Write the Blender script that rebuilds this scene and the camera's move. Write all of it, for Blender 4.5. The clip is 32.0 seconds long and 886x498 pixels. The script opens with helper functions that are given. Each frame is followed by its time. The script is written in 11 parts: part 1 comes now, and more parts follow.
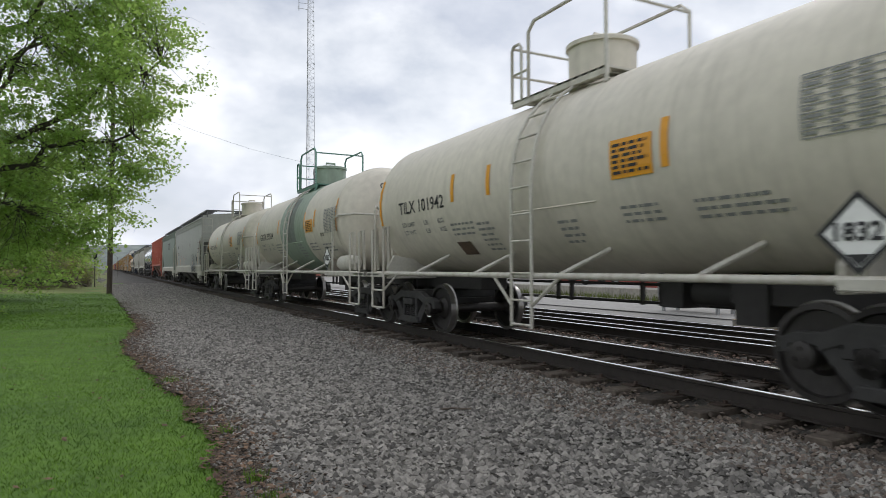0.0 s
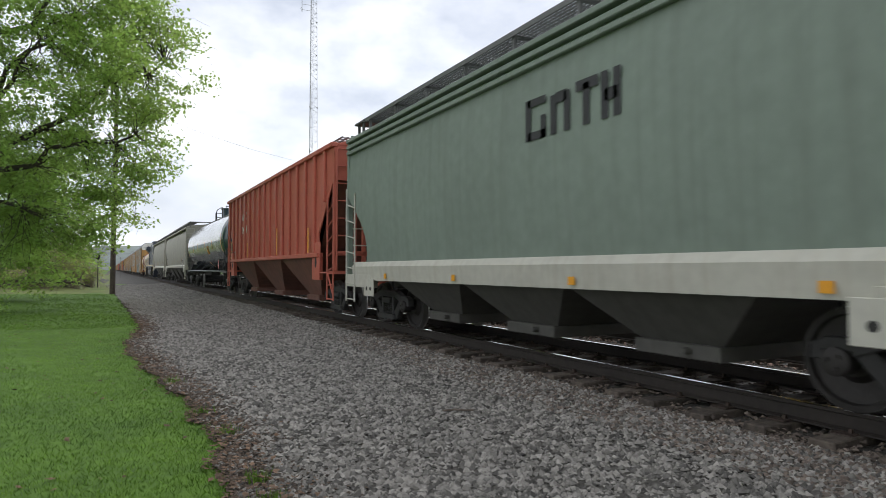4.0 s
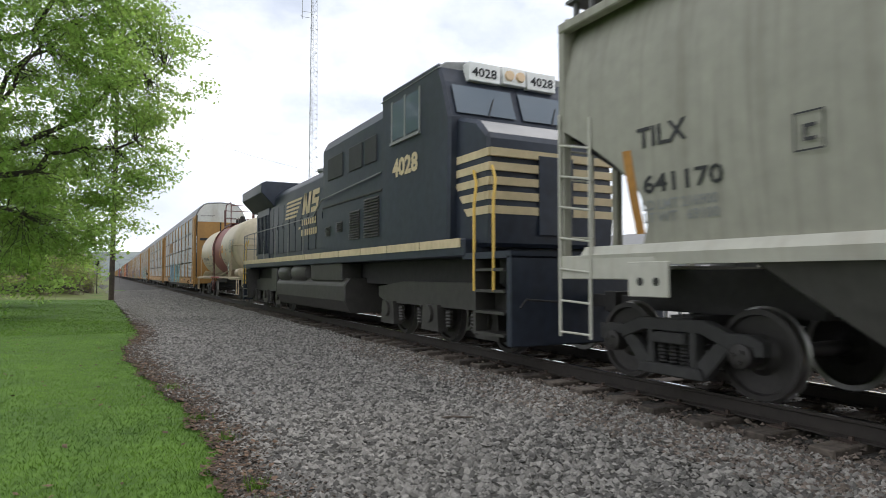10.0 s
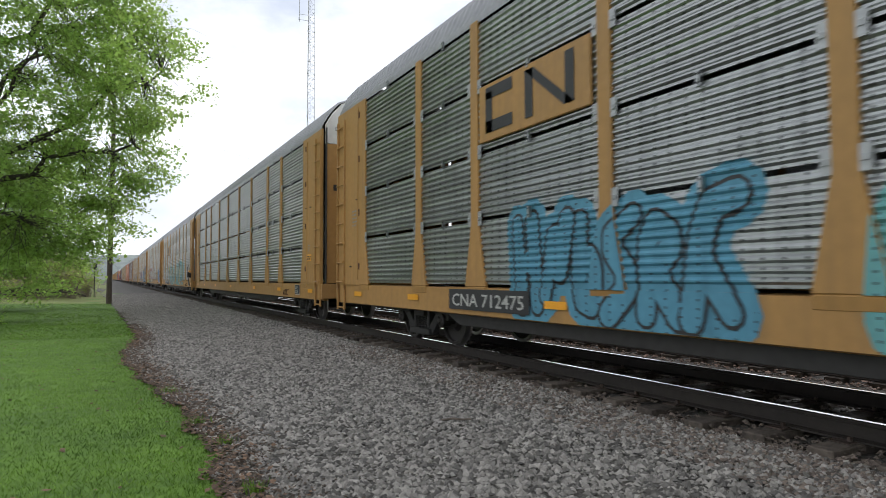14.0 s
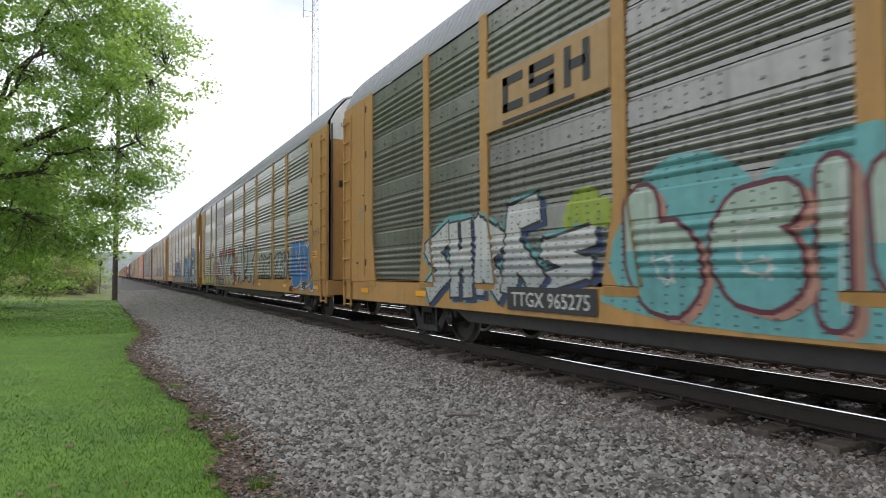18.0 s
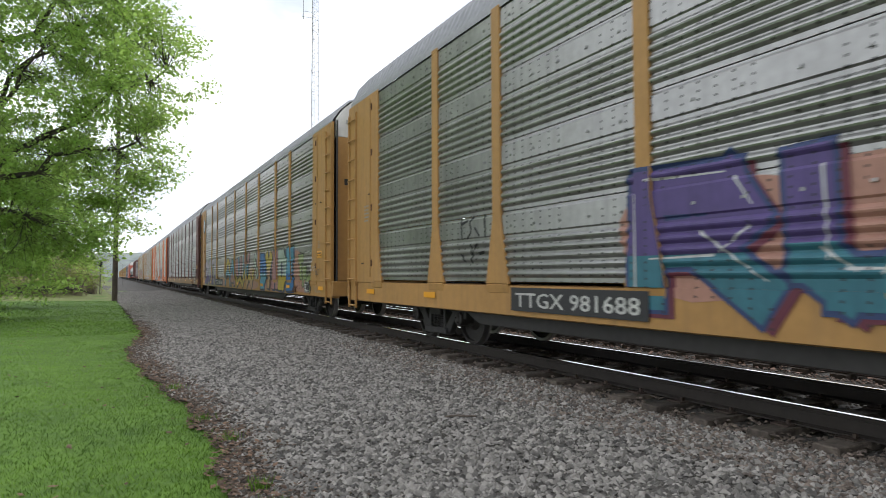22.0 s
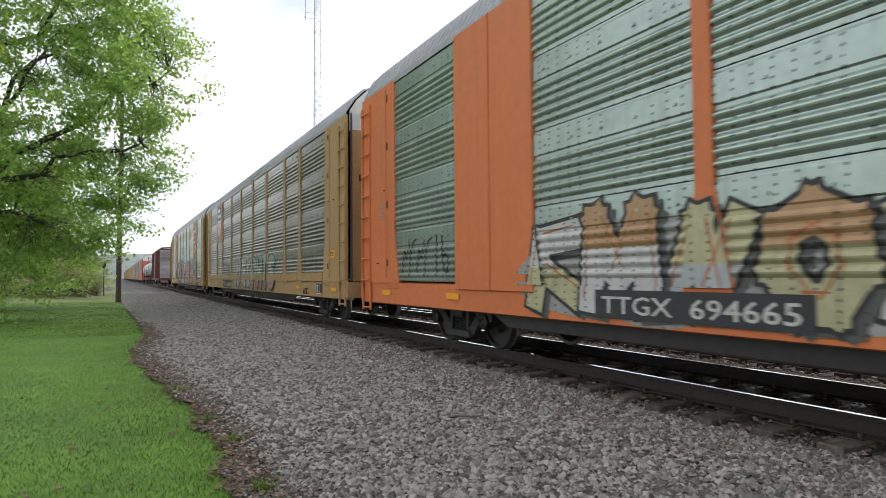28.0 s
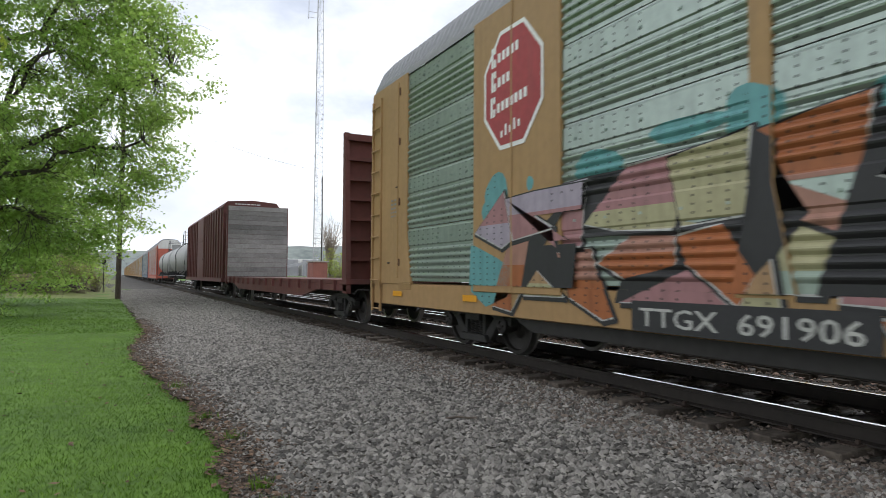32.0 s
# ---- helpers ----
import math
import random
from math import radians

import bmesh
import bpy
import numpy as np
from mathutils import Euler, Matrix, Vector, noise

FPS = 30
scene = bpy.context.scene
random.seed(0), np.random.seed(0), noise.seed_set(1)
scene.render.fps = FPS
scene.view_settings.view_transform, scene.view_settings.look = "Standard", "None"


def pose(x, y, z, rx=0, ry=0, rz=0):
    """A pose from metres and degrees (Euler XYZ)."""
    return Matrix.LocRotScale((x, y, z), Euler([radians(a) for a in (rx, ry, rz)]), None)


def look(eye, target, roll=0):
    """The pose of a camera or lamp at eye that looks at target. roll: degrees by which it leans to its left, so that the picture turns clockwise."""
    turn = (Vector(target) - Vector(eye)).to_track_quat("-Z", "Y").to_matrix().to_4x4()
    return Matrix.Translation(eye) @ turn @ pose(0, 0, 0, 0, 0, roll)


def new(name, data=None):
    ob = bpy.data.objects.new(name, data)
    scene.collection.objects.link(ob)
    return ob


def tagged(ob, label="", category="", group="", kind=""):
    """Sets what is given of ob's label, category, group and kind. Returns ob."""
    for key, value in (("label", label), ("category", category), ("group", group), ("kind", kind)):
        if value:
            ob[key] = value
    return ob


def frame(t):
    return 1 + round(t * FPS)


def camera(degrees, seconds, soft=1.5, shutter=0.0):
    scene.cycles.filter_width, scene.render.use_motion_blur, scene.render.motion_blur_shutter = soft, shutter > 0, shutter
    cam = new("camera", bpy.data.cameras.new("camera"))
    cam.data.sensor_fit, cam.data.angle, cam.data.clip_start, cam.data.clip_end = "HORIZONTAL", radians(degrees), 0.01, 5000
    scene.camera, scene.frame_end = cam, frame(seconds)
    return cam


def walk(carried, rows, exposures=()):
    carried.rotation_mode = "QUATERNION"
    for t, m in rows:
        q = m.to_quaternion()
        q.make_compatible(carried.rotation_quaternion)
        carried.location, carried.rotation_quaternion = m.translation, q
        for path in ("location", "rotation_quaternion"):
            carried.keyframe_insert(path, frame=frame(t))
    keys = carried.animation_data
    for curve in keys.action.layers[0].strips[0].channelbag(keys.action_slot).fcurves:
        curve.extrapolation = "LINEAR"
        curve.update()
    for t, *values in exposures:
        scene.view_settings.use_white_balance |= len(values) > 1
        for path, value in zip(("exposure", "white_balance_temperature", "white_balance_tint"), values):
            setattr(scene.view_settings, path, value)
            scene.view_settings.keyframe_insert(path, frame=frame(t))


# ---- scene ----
EYE = (0.0, 0.0, 1.24)        # metres above the rail heads
TRACK_X = 6.545               # centre line of the near track
SPEED = 14.2                  # the train comes towards the camera, along -y
CAMERA_ROWS = [
    (0, 91.69, 0.14, -27.71), (0.5, 91.67, 0.07, -27.70), (1, 91.66, 0.01, -27.67),
    (1.5, 91.66, 0.07, -27.64), (2, 91.66, 0.13, -27.63), (2.5, 91.68, 0.12, -27.61),
    (3, 91.71, 0.07, -27.57), (3.5, 91.75, 0.02, -27.53), (5.5, 91.96, 0.05, -27.42),
    (6, 91.94, -0.02, -27.39), (6.5, 91.94, -0.06, -27.34), (7, 91.98, 0.01, -27.31),
    (7.5, 92.03, 0.07, -27.30), (8, 92.10, -0.01, -27.32), (8.5, 92.18, -0.09, -27.37),
    (9, 92.24, -0.09, -27.44), (9.5, 92.32, -0.08, -27.50), (10, 92.39, -0.07, -27.55),
    (10.5, 92.45, -0.06, -27.58), (11, 92.48, -0.01, -27.61), (11.5, 92.51, 0.03, -27.67),
    (12, 92.55, 0.02, -27.73), (12.5, 92.60, 0.01, -27.74), (13, 92.63, 0.04, -27.73),
    (13.5, 92.62, 0.10, -27.71), (14, 92.58, 0.17, -27.72), (14.5, 92.55, 0.20, -27.73),
    (16.5, 92.42, 0.10, -27.59), (17, 92.40, 0.16, -27.52), (17.5, 92.34, 0.23, -27.41),
    (18, 92.25, 0.24, -27.33), (18.5, 92.17, 0.22, -27.26), (19, 92.16, 0.19, -27.24),
    (19.5, 92.19, 0.19, -27.27), (20, 92.22, 0.24, -27.33), (20.5, 92.26, 0.27, -27.38),
    (21, 92.29, 0.26, -27.40), (21.5, 92.31, 0.24, -27.38), (22, 92.31, 0.23, -27.33),
    (22.5, 92.31, 0.23, -27.32), (23, 92.30, 0.22, -27.33), (23.5, 92.30, 0.15, -27.31),
    (24, 92.32, 0.13, -27.25), (24.5, 92.31, 0.21, -27.21), (25, 92.26, 0.26, -27.21),
    (25.5, 92.23, 0.26, -27.23), (27.5, 92.32, 0.49, -27.05), (28, 92.34, 0.43, -27.07),
    (28.5, 92.36, 0.31, -27.09), (29, 92.36, 0.17, -27.07), (29.5, 92.39, 0.02, -27.08),
    (30, 92.42, -0.13, -27.11), (30.5, 92.44, -0.22, -27.13), (31, 92.42, -0.29, -27.13),
    (31.5, 92.42, -0.33, -27.11), (32, 92.42, -0.33, -27.09),
]

cam = camera(69.5, 32.0, soft=0.75, shutter=0.12)
walk(cam, [(t, pose(*EYE, rx, ry, rz)) for t, rx, ry, rz in CAMERA_ROWS],
     exposures=[(0, -0.4), (1.2, -0.42), (2, -0.34), (3, -0.2), (6, -0.02), (7, 0.1), (8, 0.04), (10, 0.02), (11, 0.12), (12, -0.03), (13, 0.0), (14, 0.07), (17, 0.28), (20, 0.28), (25, 0.3), (28, 0.26), (30, 0.2), (32, 0.0)])

# ---- world: bright broken overcast, the sun high and veiled ----
SUN_AZ, SUN_EL = 62.0, 50.0   # degrees clockwise from +y, above the horizon
world = bpy.data.worlds.new("sky")
scene.world = world
world.use_nodes = True
wn, wl = world.node_tree.nodes, world.node_tree.links
bg = wn["Background"]
sky = wn.new("ShaderNodeTexSky")
sky.sky_type = 'NISHITA'
sky.sun_disc = False
sky.sun_elevation, sky.sun_rotation = radians(SUN_EL), radians(SUN_AZ)
tc = wn.new("ShaderNodeTexCoord")
mp = wn.new("ShaderNodeMapping")
mp.inputs["Scale"].default_value = (1.0, 1.0, 1.7)
clouds = wn.new("ShaderNodeTexNoise")
clouds.inputs["Scale"].default_value = 3.0
clouds.inputs["Detail"].default_value = 7.0
clouds.inputs["Roughness"].default_value = 0.55
cover = wn.new("ShaderNodeMapRange")
cover.inputs["From Min"].default_value, cover.inputs["From Max"].default_value = 0.34, 0.56
cover.inputs["To Min"].default_value, cover.inputs["To Max"].default_value = 0.5, 1.0
grey = wn.new("ShaderNodeTexNoise")
grey.inputs["Scale"].default_value = 4.0
grey.inputs["Detail"].default_value = 9.0
tone = wn.new("ShaderNodeValToRGB")
tone.color_ramp.elements[0].position, tone.color_ramp.elements[0].color = 0.40, (12.0, 12.6, 14.0, 1)
tone.color_ramp.elements[1].position, tone.color_ramp.elements[1].color = 0.53, (16.0, 16.4, 17.2, 1)
mixc = wn.new("ShaderNodeMix")
mixc.data_type = 'RGBA'
wl.new(tc.outputs["Generated"], mp.inputs["Vector"])
for n in (clouds, grey):
    wl.new(mp.outputs["Vector"], n.inputs["Vector"])
wl.new(clouds.outputs["Fac"], cover.inputs["Value"])
wl.new(cover.outputs["Result"], mixc.inputs["Factor"])
wl.new(grey.outputs["Fac"], tone.inputs["Fac"])
wl.new(sky.outputs["Color"], mixc.inputs["A"])
wl.new(tone.outputs["Color"], mixc.inputs["B"])
wl.new(mixc.outputs["Result"], bg.inputs["Color"])
bg.inputs["Strength"].default_value = 0.09
sun = new("sun", bpy.data.lights.new("sun", 'SUN'))
sun.data.energy, sun.data.angle, sun.data.color = 1.0, radians(18), (1.0, 0.975, 0.95)
az, el = radians(SUN_AZ), radians(SUN_EL)
sun.matrix_world = look((0, 0, 60), Vector((0, 0, 60)) - Vector((math.sin(az) * math.cos(el), math.cos(az) * math.cos(el), math.sin(el))))


# ---- materials ----
def tex_material(name, colour, rough=0.6, metal=0.0, vary=0.18, grain=18.0, stain=1.1, bump=0.15, tint=None, streak=0.0,
                 spread=0.0, island=False, dirt=None, dirt_amount=0.0):
    """A surface with fine grain, broad stains, upright streaks and a slight relief. spread: change from piece to piece."""
    m = bpy.data.materials.new(name)
    m.use_nodes = True
    n, l = m.node_tree.nodes, m.node_tree.links
    b = n["Principled BSDF"]
    b.inputs["Roughness"].default_value, b.inputs["Metallic"].default_value = rough, metal
    co = n.new("ShaderNodeTexCoord")
    info = n.new("ShaderNodeObjectInfo")
    off = n.new("ShaderNodeVectorMath")
    off.operation = 'MULTIPLY_ADD'
    off.inputs[1].default_value = (1, 1, 1)
    rv = n.new("ShaderNodeVectorMath")
    rv.operation = 'SCALE'
    rv.inputs[0].default_value = (37.0, 17.0, 23.0)
    l.new(info.outputs["Random"], rv.inputs["Scale"])
    l.new(co.outputs["Object"], off.inputs[0])
    l.new(rv.outputs["Vector"], off.inputs[2])
    fine = n.new("ShaderNodeTexNoise")
    fine.inputs["Scale"].default_value, fine.inputs["Detail"].default_value = grain, 5.0
    broad = n.new("ShaderNodeTexNoise")
    broad.inputs["Scale"].default_value, broad.inputs["Detail"].default_value = stain, 4.0
    l.new(off.outputs["Vector"], fine.inputs["Vector"])
    l.new(off.outputs["Vector"], broad.inputs["Vector"])
    add = n.new("ShaderNodeMath")
    add.operation = 'ADD'
    l.new(fine.outputs["Fac"], add.inputs[0])
    l.new(broad.outputs["Fac"], add.inputs[1])
    level = n.new("ShaderNodeMapRange")
    level.inputs["From Min"].default_value, level.inputs["From Max"].default_value = 0.6, 1.4
    l.new(add.outputs[0], level.inputs["Value"])
    mix = n.new("ShaderNodeMix")
    mix.data_type = 'RGBA'
    dark = [c * (1 - vary) for c in colour[:3]]
    lite = [min(1.0, c * (1 + vary * 0.8)) for c in (tint or colour)[:3]]
    mix.inputs["A"].default_value, mix.inputs["B"].default_value = (*dark, 1), (*lite, 1)
    l.new(level.outputs["Result"], mix.inputs["Factor"])
    out = mix.outputs["Result"]
    if streak:
        sm = n.new("ShaderNodeMapping")
        sm.inputs["Scale"].default_value = (1.0, 5.0, 0.22)
        sn = n.new("ShaderNodeTexNoise")
        sn.inputs["Scale"].default_value, sn.inputs["Detail"].default_value = 1.6, 5.0
        l.new(off.outputs["Vector"], sm.inputs["Vector"])
        l.new(sm.outputs["Vector"], sn.inputs["Vector"])
        sr = n.new("ShaderNodeMapRange")
        sr.inputs["From Min"].default_value, sr.inputs["From Max"].default_value = 0.48, 0.72
        sr.inputs["To Max"].default_value = streak
        l.new(sn.outputs["Fac"], sr.inputs["Value"])
        mx = n.new("ShaderNodeMix")
        mx.data_type = 'RGBA'
        mx.inputs["B"].default_value = (*(dirt or (0.10, 0.085, 0.07)), 1)
        l.new(sr.outputs["Result"], mx.inputs["Factor"])
        l.new(out, mx.inputs["A"])
        out = mx.outputs["Result"]
    if spread:
        hs = n.new("ShaderNodeHueSaturation")
        rr = n.new("ShaderNodeMapRange")
        rr.inputs["To Min"].default_value, rr.inputs["To Max"].default_value = 1 - spread, 1 + spread
        if island:
            geo = n.new("ShaderNodeNewGeometry")
            l.new(geo.outputs["Random Per Island"], rr.inputs["Value"])
        else:
            l.new(info.outputs["Random"], rr.inputs["Value"])
        l.new(rr.outputs["Result"], hs.inputs["Value"])
        l.new(out, hs.inputs["Color"])
        out = hs.outputs["Color"]
    l.new(out, b.inputs["Base Color"])
    if bump:
        bp = n.new("ShaderNodeBump")
        bp.inputs["Strength"].default_value, bp.inputs["Distance"].default_value = bump, 0.02
        l.new(fine.outputs["Fac"], bp.inputs["Height"])
        l.new(bp.outputs["Normal"], b.inputs["Normal"])
    rg = n.new("ShaderNodeMapRange")
    rg.inputs["To Min"].default_value, rg.inputs["To Max"].default_value = max(0.05, rough - 0.1), min(1.0, rough + 0.12)
    l.new(broad.outputs["Fac"], rg.inputs["Value"])
    l.new(rg.outputs["Result"], b.inputs["Roughness"])
    return m


def plain(name, colour, rough=0.5, metal=0.0):
    return tex_material(name, colour, rough, metal, vary=0.1, bump=0.05)


STEEL_DARK = tex_material("grimy_steel", (0.035, 0.033, 0.032), 0.7, 0.2, 0.35, 9, 1.5, 0.3)
TRUCK_STEEL = tex_material("dusty_cast_steel", (0.042, 0.041, 0.040), 0.7, 0.15, 0.4, 8, 1.5, 0.35)
WHEEL_STEEL = tex_material("wheel_steel", (0.048, 0.044, 0.042), 0.55, 0.5, 0.3, 14, 2, 0.15)
BRIGHT_STEEL = tex_material("polished_steel", (0.82, 0.82, 0.82), 0.13, 1.0, 0.12, 30, 2, 0.03)
RAIL_SIDE = tex_material("rail_rust", (0.034, 0.028, 0.024), 0.75, 0.2, 0.3, 12, 1.5, 0.25)
RUST = tex_material("rust", (0.11, 0.055, 0.035), 0.85, 0.0, 0.4, 14, 2, 0.3)
YELLOW = tex_material("safety_yellow", (0.66, 0.33, 0.02), 0.55, 0, 0.15, 20, 2, 0.1)
STRIPE_RUSTY = tex_material("faded_orange_stripe", (0.42, 0.19, 0.03), 0.5, 0, 0.3, 14, 2, 0.05, streak=0.2)
STRIPE = tex_material("reflective_stripe", (0.75, 0.33, 0.015), 0.4, 0, 0.12, 30, 3, 0.05)
LETTER_BLACK = tex_material("black_lettering", (0.025, 0.025, 0.027), 0.6, 0, 0.3, 20, 3, 0.05)
LETTER_WHITE = tex_material("white_lettering", (0.72, 0.72, 0.7), 0.55, 0, 0.12, 20, 3, 0.05)
LETTER_GREY = tex_material("faded_lettering", (0.24, 0.245, 0.24), 0.6, 0, 0.2, 20, 3, 0.05)
SIGN_WHITE = plain("sign_white", (0.8, 0.8, 0.78), 0.45)
SIGN_RED = plain("sign_red", (0.55, 0.03, 0.03), 0.45)
PIPE_WHITE = tex_material("white_painted_pipe", (0.54, 0.52, 0.46), 0.5, 0, 0.2, 20, 2, 0.1, streak=0.4, dirt=(0.2, 0.13, 0.08))


# ---- mesh building ----
class Shape:
    """Collects vertices and faces of one part."""

    def __init__(self):
        self.v, self.f = [], []

    def add(self, verts, faces):
        o = len(self.v)
        self.v.extend(tuple(p) for p in verts)
        self.f.extend(tuple(i + o for i in q) for q in faces)
        return self

    def box(self, x0, x1, y0, y1, z0, z1):
        return self.add([(x0, y0, z0), (x1, y0, z0), (x1, y1, z0), (x0, y1, z0), (x0, y0, z1), (x1, y0, z1), (x1, y1, z1), (x0, y1, z1)],
                        [(3, 2, 1, 0), (4, 5, 6, 7), (0, 1, 5, 4), (1, 2, 6, 5), (2, 3, 7, 6), (3, 0, 4, 7)])

    def prism(self, poly, axis, a, b):
        """Extrudes a polygon. axis x: points are (y, z); axis y: (x, z); axis z: (x, y)."""
        def p(u, w, t):
            return {'x': (t, u, w), 'y': (u, t, w), 'z': (u, w, t)}[axis]
        n = len(poly)
        area = sum(poly[i][0] * poly[(i + 1) % n][1] - poly[(i + 1) % n][0] * poly[i][1] for i in range(n))
        if (area < 0) != (axis == 'y'):
            poly = poly[::-1]
        if a > b:
            a, b = b, a
        vs = [p(u, w, a) for u, w in poly] + [p(u, w, b) for u, w in poly]
        fs = [tuple(range(n - 1, -1, -1)), tuple(range(n, 2 * n))]
        fs += [(i, (i + 1) % n, n + (i + 1) % n, n + i) for i in range(n)]
        return self.add(vs, fs)

    def tube(self, pts, r, n=6, closed=False):
        """A bar of round section along a line of points."""
        pts = [Vector(p) for p in pts]
        rings = []
        ref = None
        for i, p in enumerate(pts):
            a = pts[i - 1] if i or closed else p
            b = pts[(i + 1) % len(pts)] if i < len(pts) - 1 or closed else p
            d = (b - a).normalized()
            if ref is None:
                ref = Vector((0, 0, 1)) if abs(d.z) < 0.9 else Vector((1, 0, 0))
            u = d.cross(ref).normalized()
            w = d.cross(u)
            ref = -w if ref.dot(w) < 0 else w
            w = ref
            u = w.cross(d)
            k = 1.0
            if a is not p and b is not p:
                c = max(0.3, ((p - a).normalized() + (b - p).normalized()).length / 2)
                k = 1 / c
            rings.append([p + (u * math.cos(q) + w * math.sin(q)) * r * (k if 0 < i < len(pts) - 1 else 1) for q in (2 * math.pi * j / n for j in range(n))])
        vs = [v for ring in rings for v in ring]
        m = len(rings)
        fs = []
        for i in range(m if closed else m - 1):
            j = (i + 1) % m
            fs += [(i * n + k, i * n + (k + 1) % n, j * n + (k + 1) % n, j * n + k) for k in range(n)]
        if not closed:
            fs += [tuple(range(n - 1, -1, -1)), tuple((m - 1) * n + k for k in range(n))]
        return self.add(vs, fs)

    def lathe(self, prof, axis='y', c=(0, 0, 0), n=32, a0=0.0, a1=360.0):
        """Revolves (along, radius) pairs about an axis through c."""
        full = abs(a1 - a0) >= 359.9
        m = n if full else n + 1
        vs, fs = [], []
        for t, r in prof:
            for j in range(m):
                q = radians(a0 + (a1 - a0) * j / n)
                u, w = r * math.cos(q), r * math.sin(q)
                vs.append({'y': (c[0] + u, c[1] + t, c[2] + w), 'x': (c[0] + t, c[1] + u, c[2] + w), 'z': (c[0] + u, c[1] + w, c[2] + t)}[axis])
        for i in range(len(prof) - 1):
            for j in range(n):
                k = (j + 1) % m
                q = (i * m + j, i * m + k, (i + 1) * m + k, (i + 1) * m + j)
                fs.append(q if axis == 'y' else q[::-1])
        return self.add(vs, fs)

    def cyl(self, p0, p1, r, n=10):
        return self.tube([p0, p1], r, n)

    def mesh(self, name, bevel=0.0, smooth=None, turn=True):
        me = bpy.data.meshes.new(name)
        me.from_pydata(self.v, [], self.f)
        if bevel or turn:
            bm = bmesh.new()
            bm.from_mesh(me)
            bmesh.ops.remove_doubles(bm, verts=bm.verts, dist=1e-5)
            bmesh.ops.recalc_face_normals(bm, faces=bm.faces)
            if bevel:
                es = [e for e in bm.edges if len(e.link_faces) == 2 and e.calc_face_angle(0) > 0.6]
                bmesh.ops.bevel(bm, geom=es, offset=bevel, segments=1, affect='EDGES', clamp_overlap=True)
            bm.to_mesh(me)
            bm.free()
        if smooth is not None:
            me.shade_smooth()
            me.set_sharp_from_angle(angle=radians(smooth))
        return me


def thing(name, label, category, m=None, group="", kind=""):
    ob = new(name)
    ob.empty_display_size = 0.3
    if m is not None:
        ob.matrix_basis = m
    return tagged(ob, label, category, group, kind)


def part(name, shape, material, parent, label="", bevel=0.0, smooth=None, at=None):
    """One mesh object under a thing or a part; shape is a Shape or a mesh that alike parts share."""
    me = shape.mesh(name, bevel, smooth) if isinstance(shape, Shape) else shape
    if material and not me.materials:
        me.materials.append(material)
    ob = new(name, me)
    ob.parent = parent
    if at is not None:
        ob.matrix_basis = at
    return tagged(ob, label)


def solid(name, shape, material, label, category, kind="", group="", bevel=0.0, smooth=None, m=None):
    me = shape.mesh(name, bevel, smooth) if isinstance(shape, Shape) else shape
    if material and not me.materials:
        me.materials.append(material)
    ob = new(name, me)
    if m is not None:
        ob.matrix_basis = m
    return tagged(ob, label, category, group, kind)


GAUGE = 0.755       # rail centre to track centre


def grid_sheet(name, xs, ys, height):
    vs = [(x, y, height(x, y)) for y in ys for x in xs]
    n = len(xs)
    fs = [(j * n + i, j * n + i + 1, (j + 1) * n + i + 1, (j + 1) * n + i) for j in range(len(ys) - 1) for i in range(n - 1)]
    return Shape().add(vs, fs).mesh(name, turn=False, smooth=60)


def spaced(*marks):
    """Rising numbers: (start, stop, step) runs joined."""
    out = []
    for a, b, s in marks:
        k = max(1, round((b - a) / s))
        out += [a + (b - a) * i / k for i in range(k)]
    return out + [marks[-1][1]]


# ---- ground, grass, gravel ----
GRASS_GROUND = tex_material("grass_ground", (0.048, 0.12, 0.009), 0.95, 0, 0.4, 9, 0.7, 0.5, tint=(0.085, 0.165, 0.015))
GRASS_BLADE = tex_material("grass_blade", (0.062, 0.155, 0.006), 0.7, 0, 0.3, 3, 0.45, 0.0, tint=(0.112, 0.208, 0.012), spread=0.3, island=True)
DRY_GRASS = tex_material("dry_verge", (0.13, 0.12, 0.05), 0.95, 0, 0.45, 7, 0.6, 0.5, tint=(0.13, 0.17, 0.04))
# near-black bed: the shade in the gaps between stones, put in as colour
GRAVEL = tex_material("shaded_gravel_bed", (0.03, 0.027, 0.024), 0.95, 0, 0.6, 26, 1.3, 1.0, tint=(0.085, 0.078, 0.068))
STONE = tex_material("crushed_stone", (0.198, 0.186, 0.168), 0.85, 0, 0.3, 30, 3, 0.4, spread=0.7, island=True)
STONE_RUSTY = tex_material("rust_stained_stone", (0.14, 0.112, 0.092), 0.9, 0, 0.3, 22, 3, 0.3, spread=0.5, island=True)
STONE_RED = tex_material("red_brown_ballast", (0.20, 0.135, 0.105), 0.9, 0, 0.3, 22, 3, 0.3, spread=0.6, island=True)
TIE_WOOD = tex_material("creosoted_wood", (0.05, 0.04, 0.033), 0.9, 0, 0.45, 16, 1.8, 0.6, tint=(0.10, 0.082, 0.066), spread=0.3)
SOIL = tex_material("dark_soil", (0.075, 0.056, 0.042), 0.95, 0, 0.4, 20, 2, 0.4, spread=0.5, island=True)
LEAF_LITTER = tex_material("dead_leaves", (0.125, 0.078, 0.05), 0.9, 0, 0.4, 12, 3, 0.2, spread=0.5, island=True)
ASPHALT = tex_material("pale_asphalt", (0.30, 0.29, 0.275), 0.9, 0, 0.25, 14, 0.6, 0.3)

rng = np.random.default_rng(4)


def wave(a, *fs):
    return sum(k * math.sin(a * f + p) for k, f, p in fs)


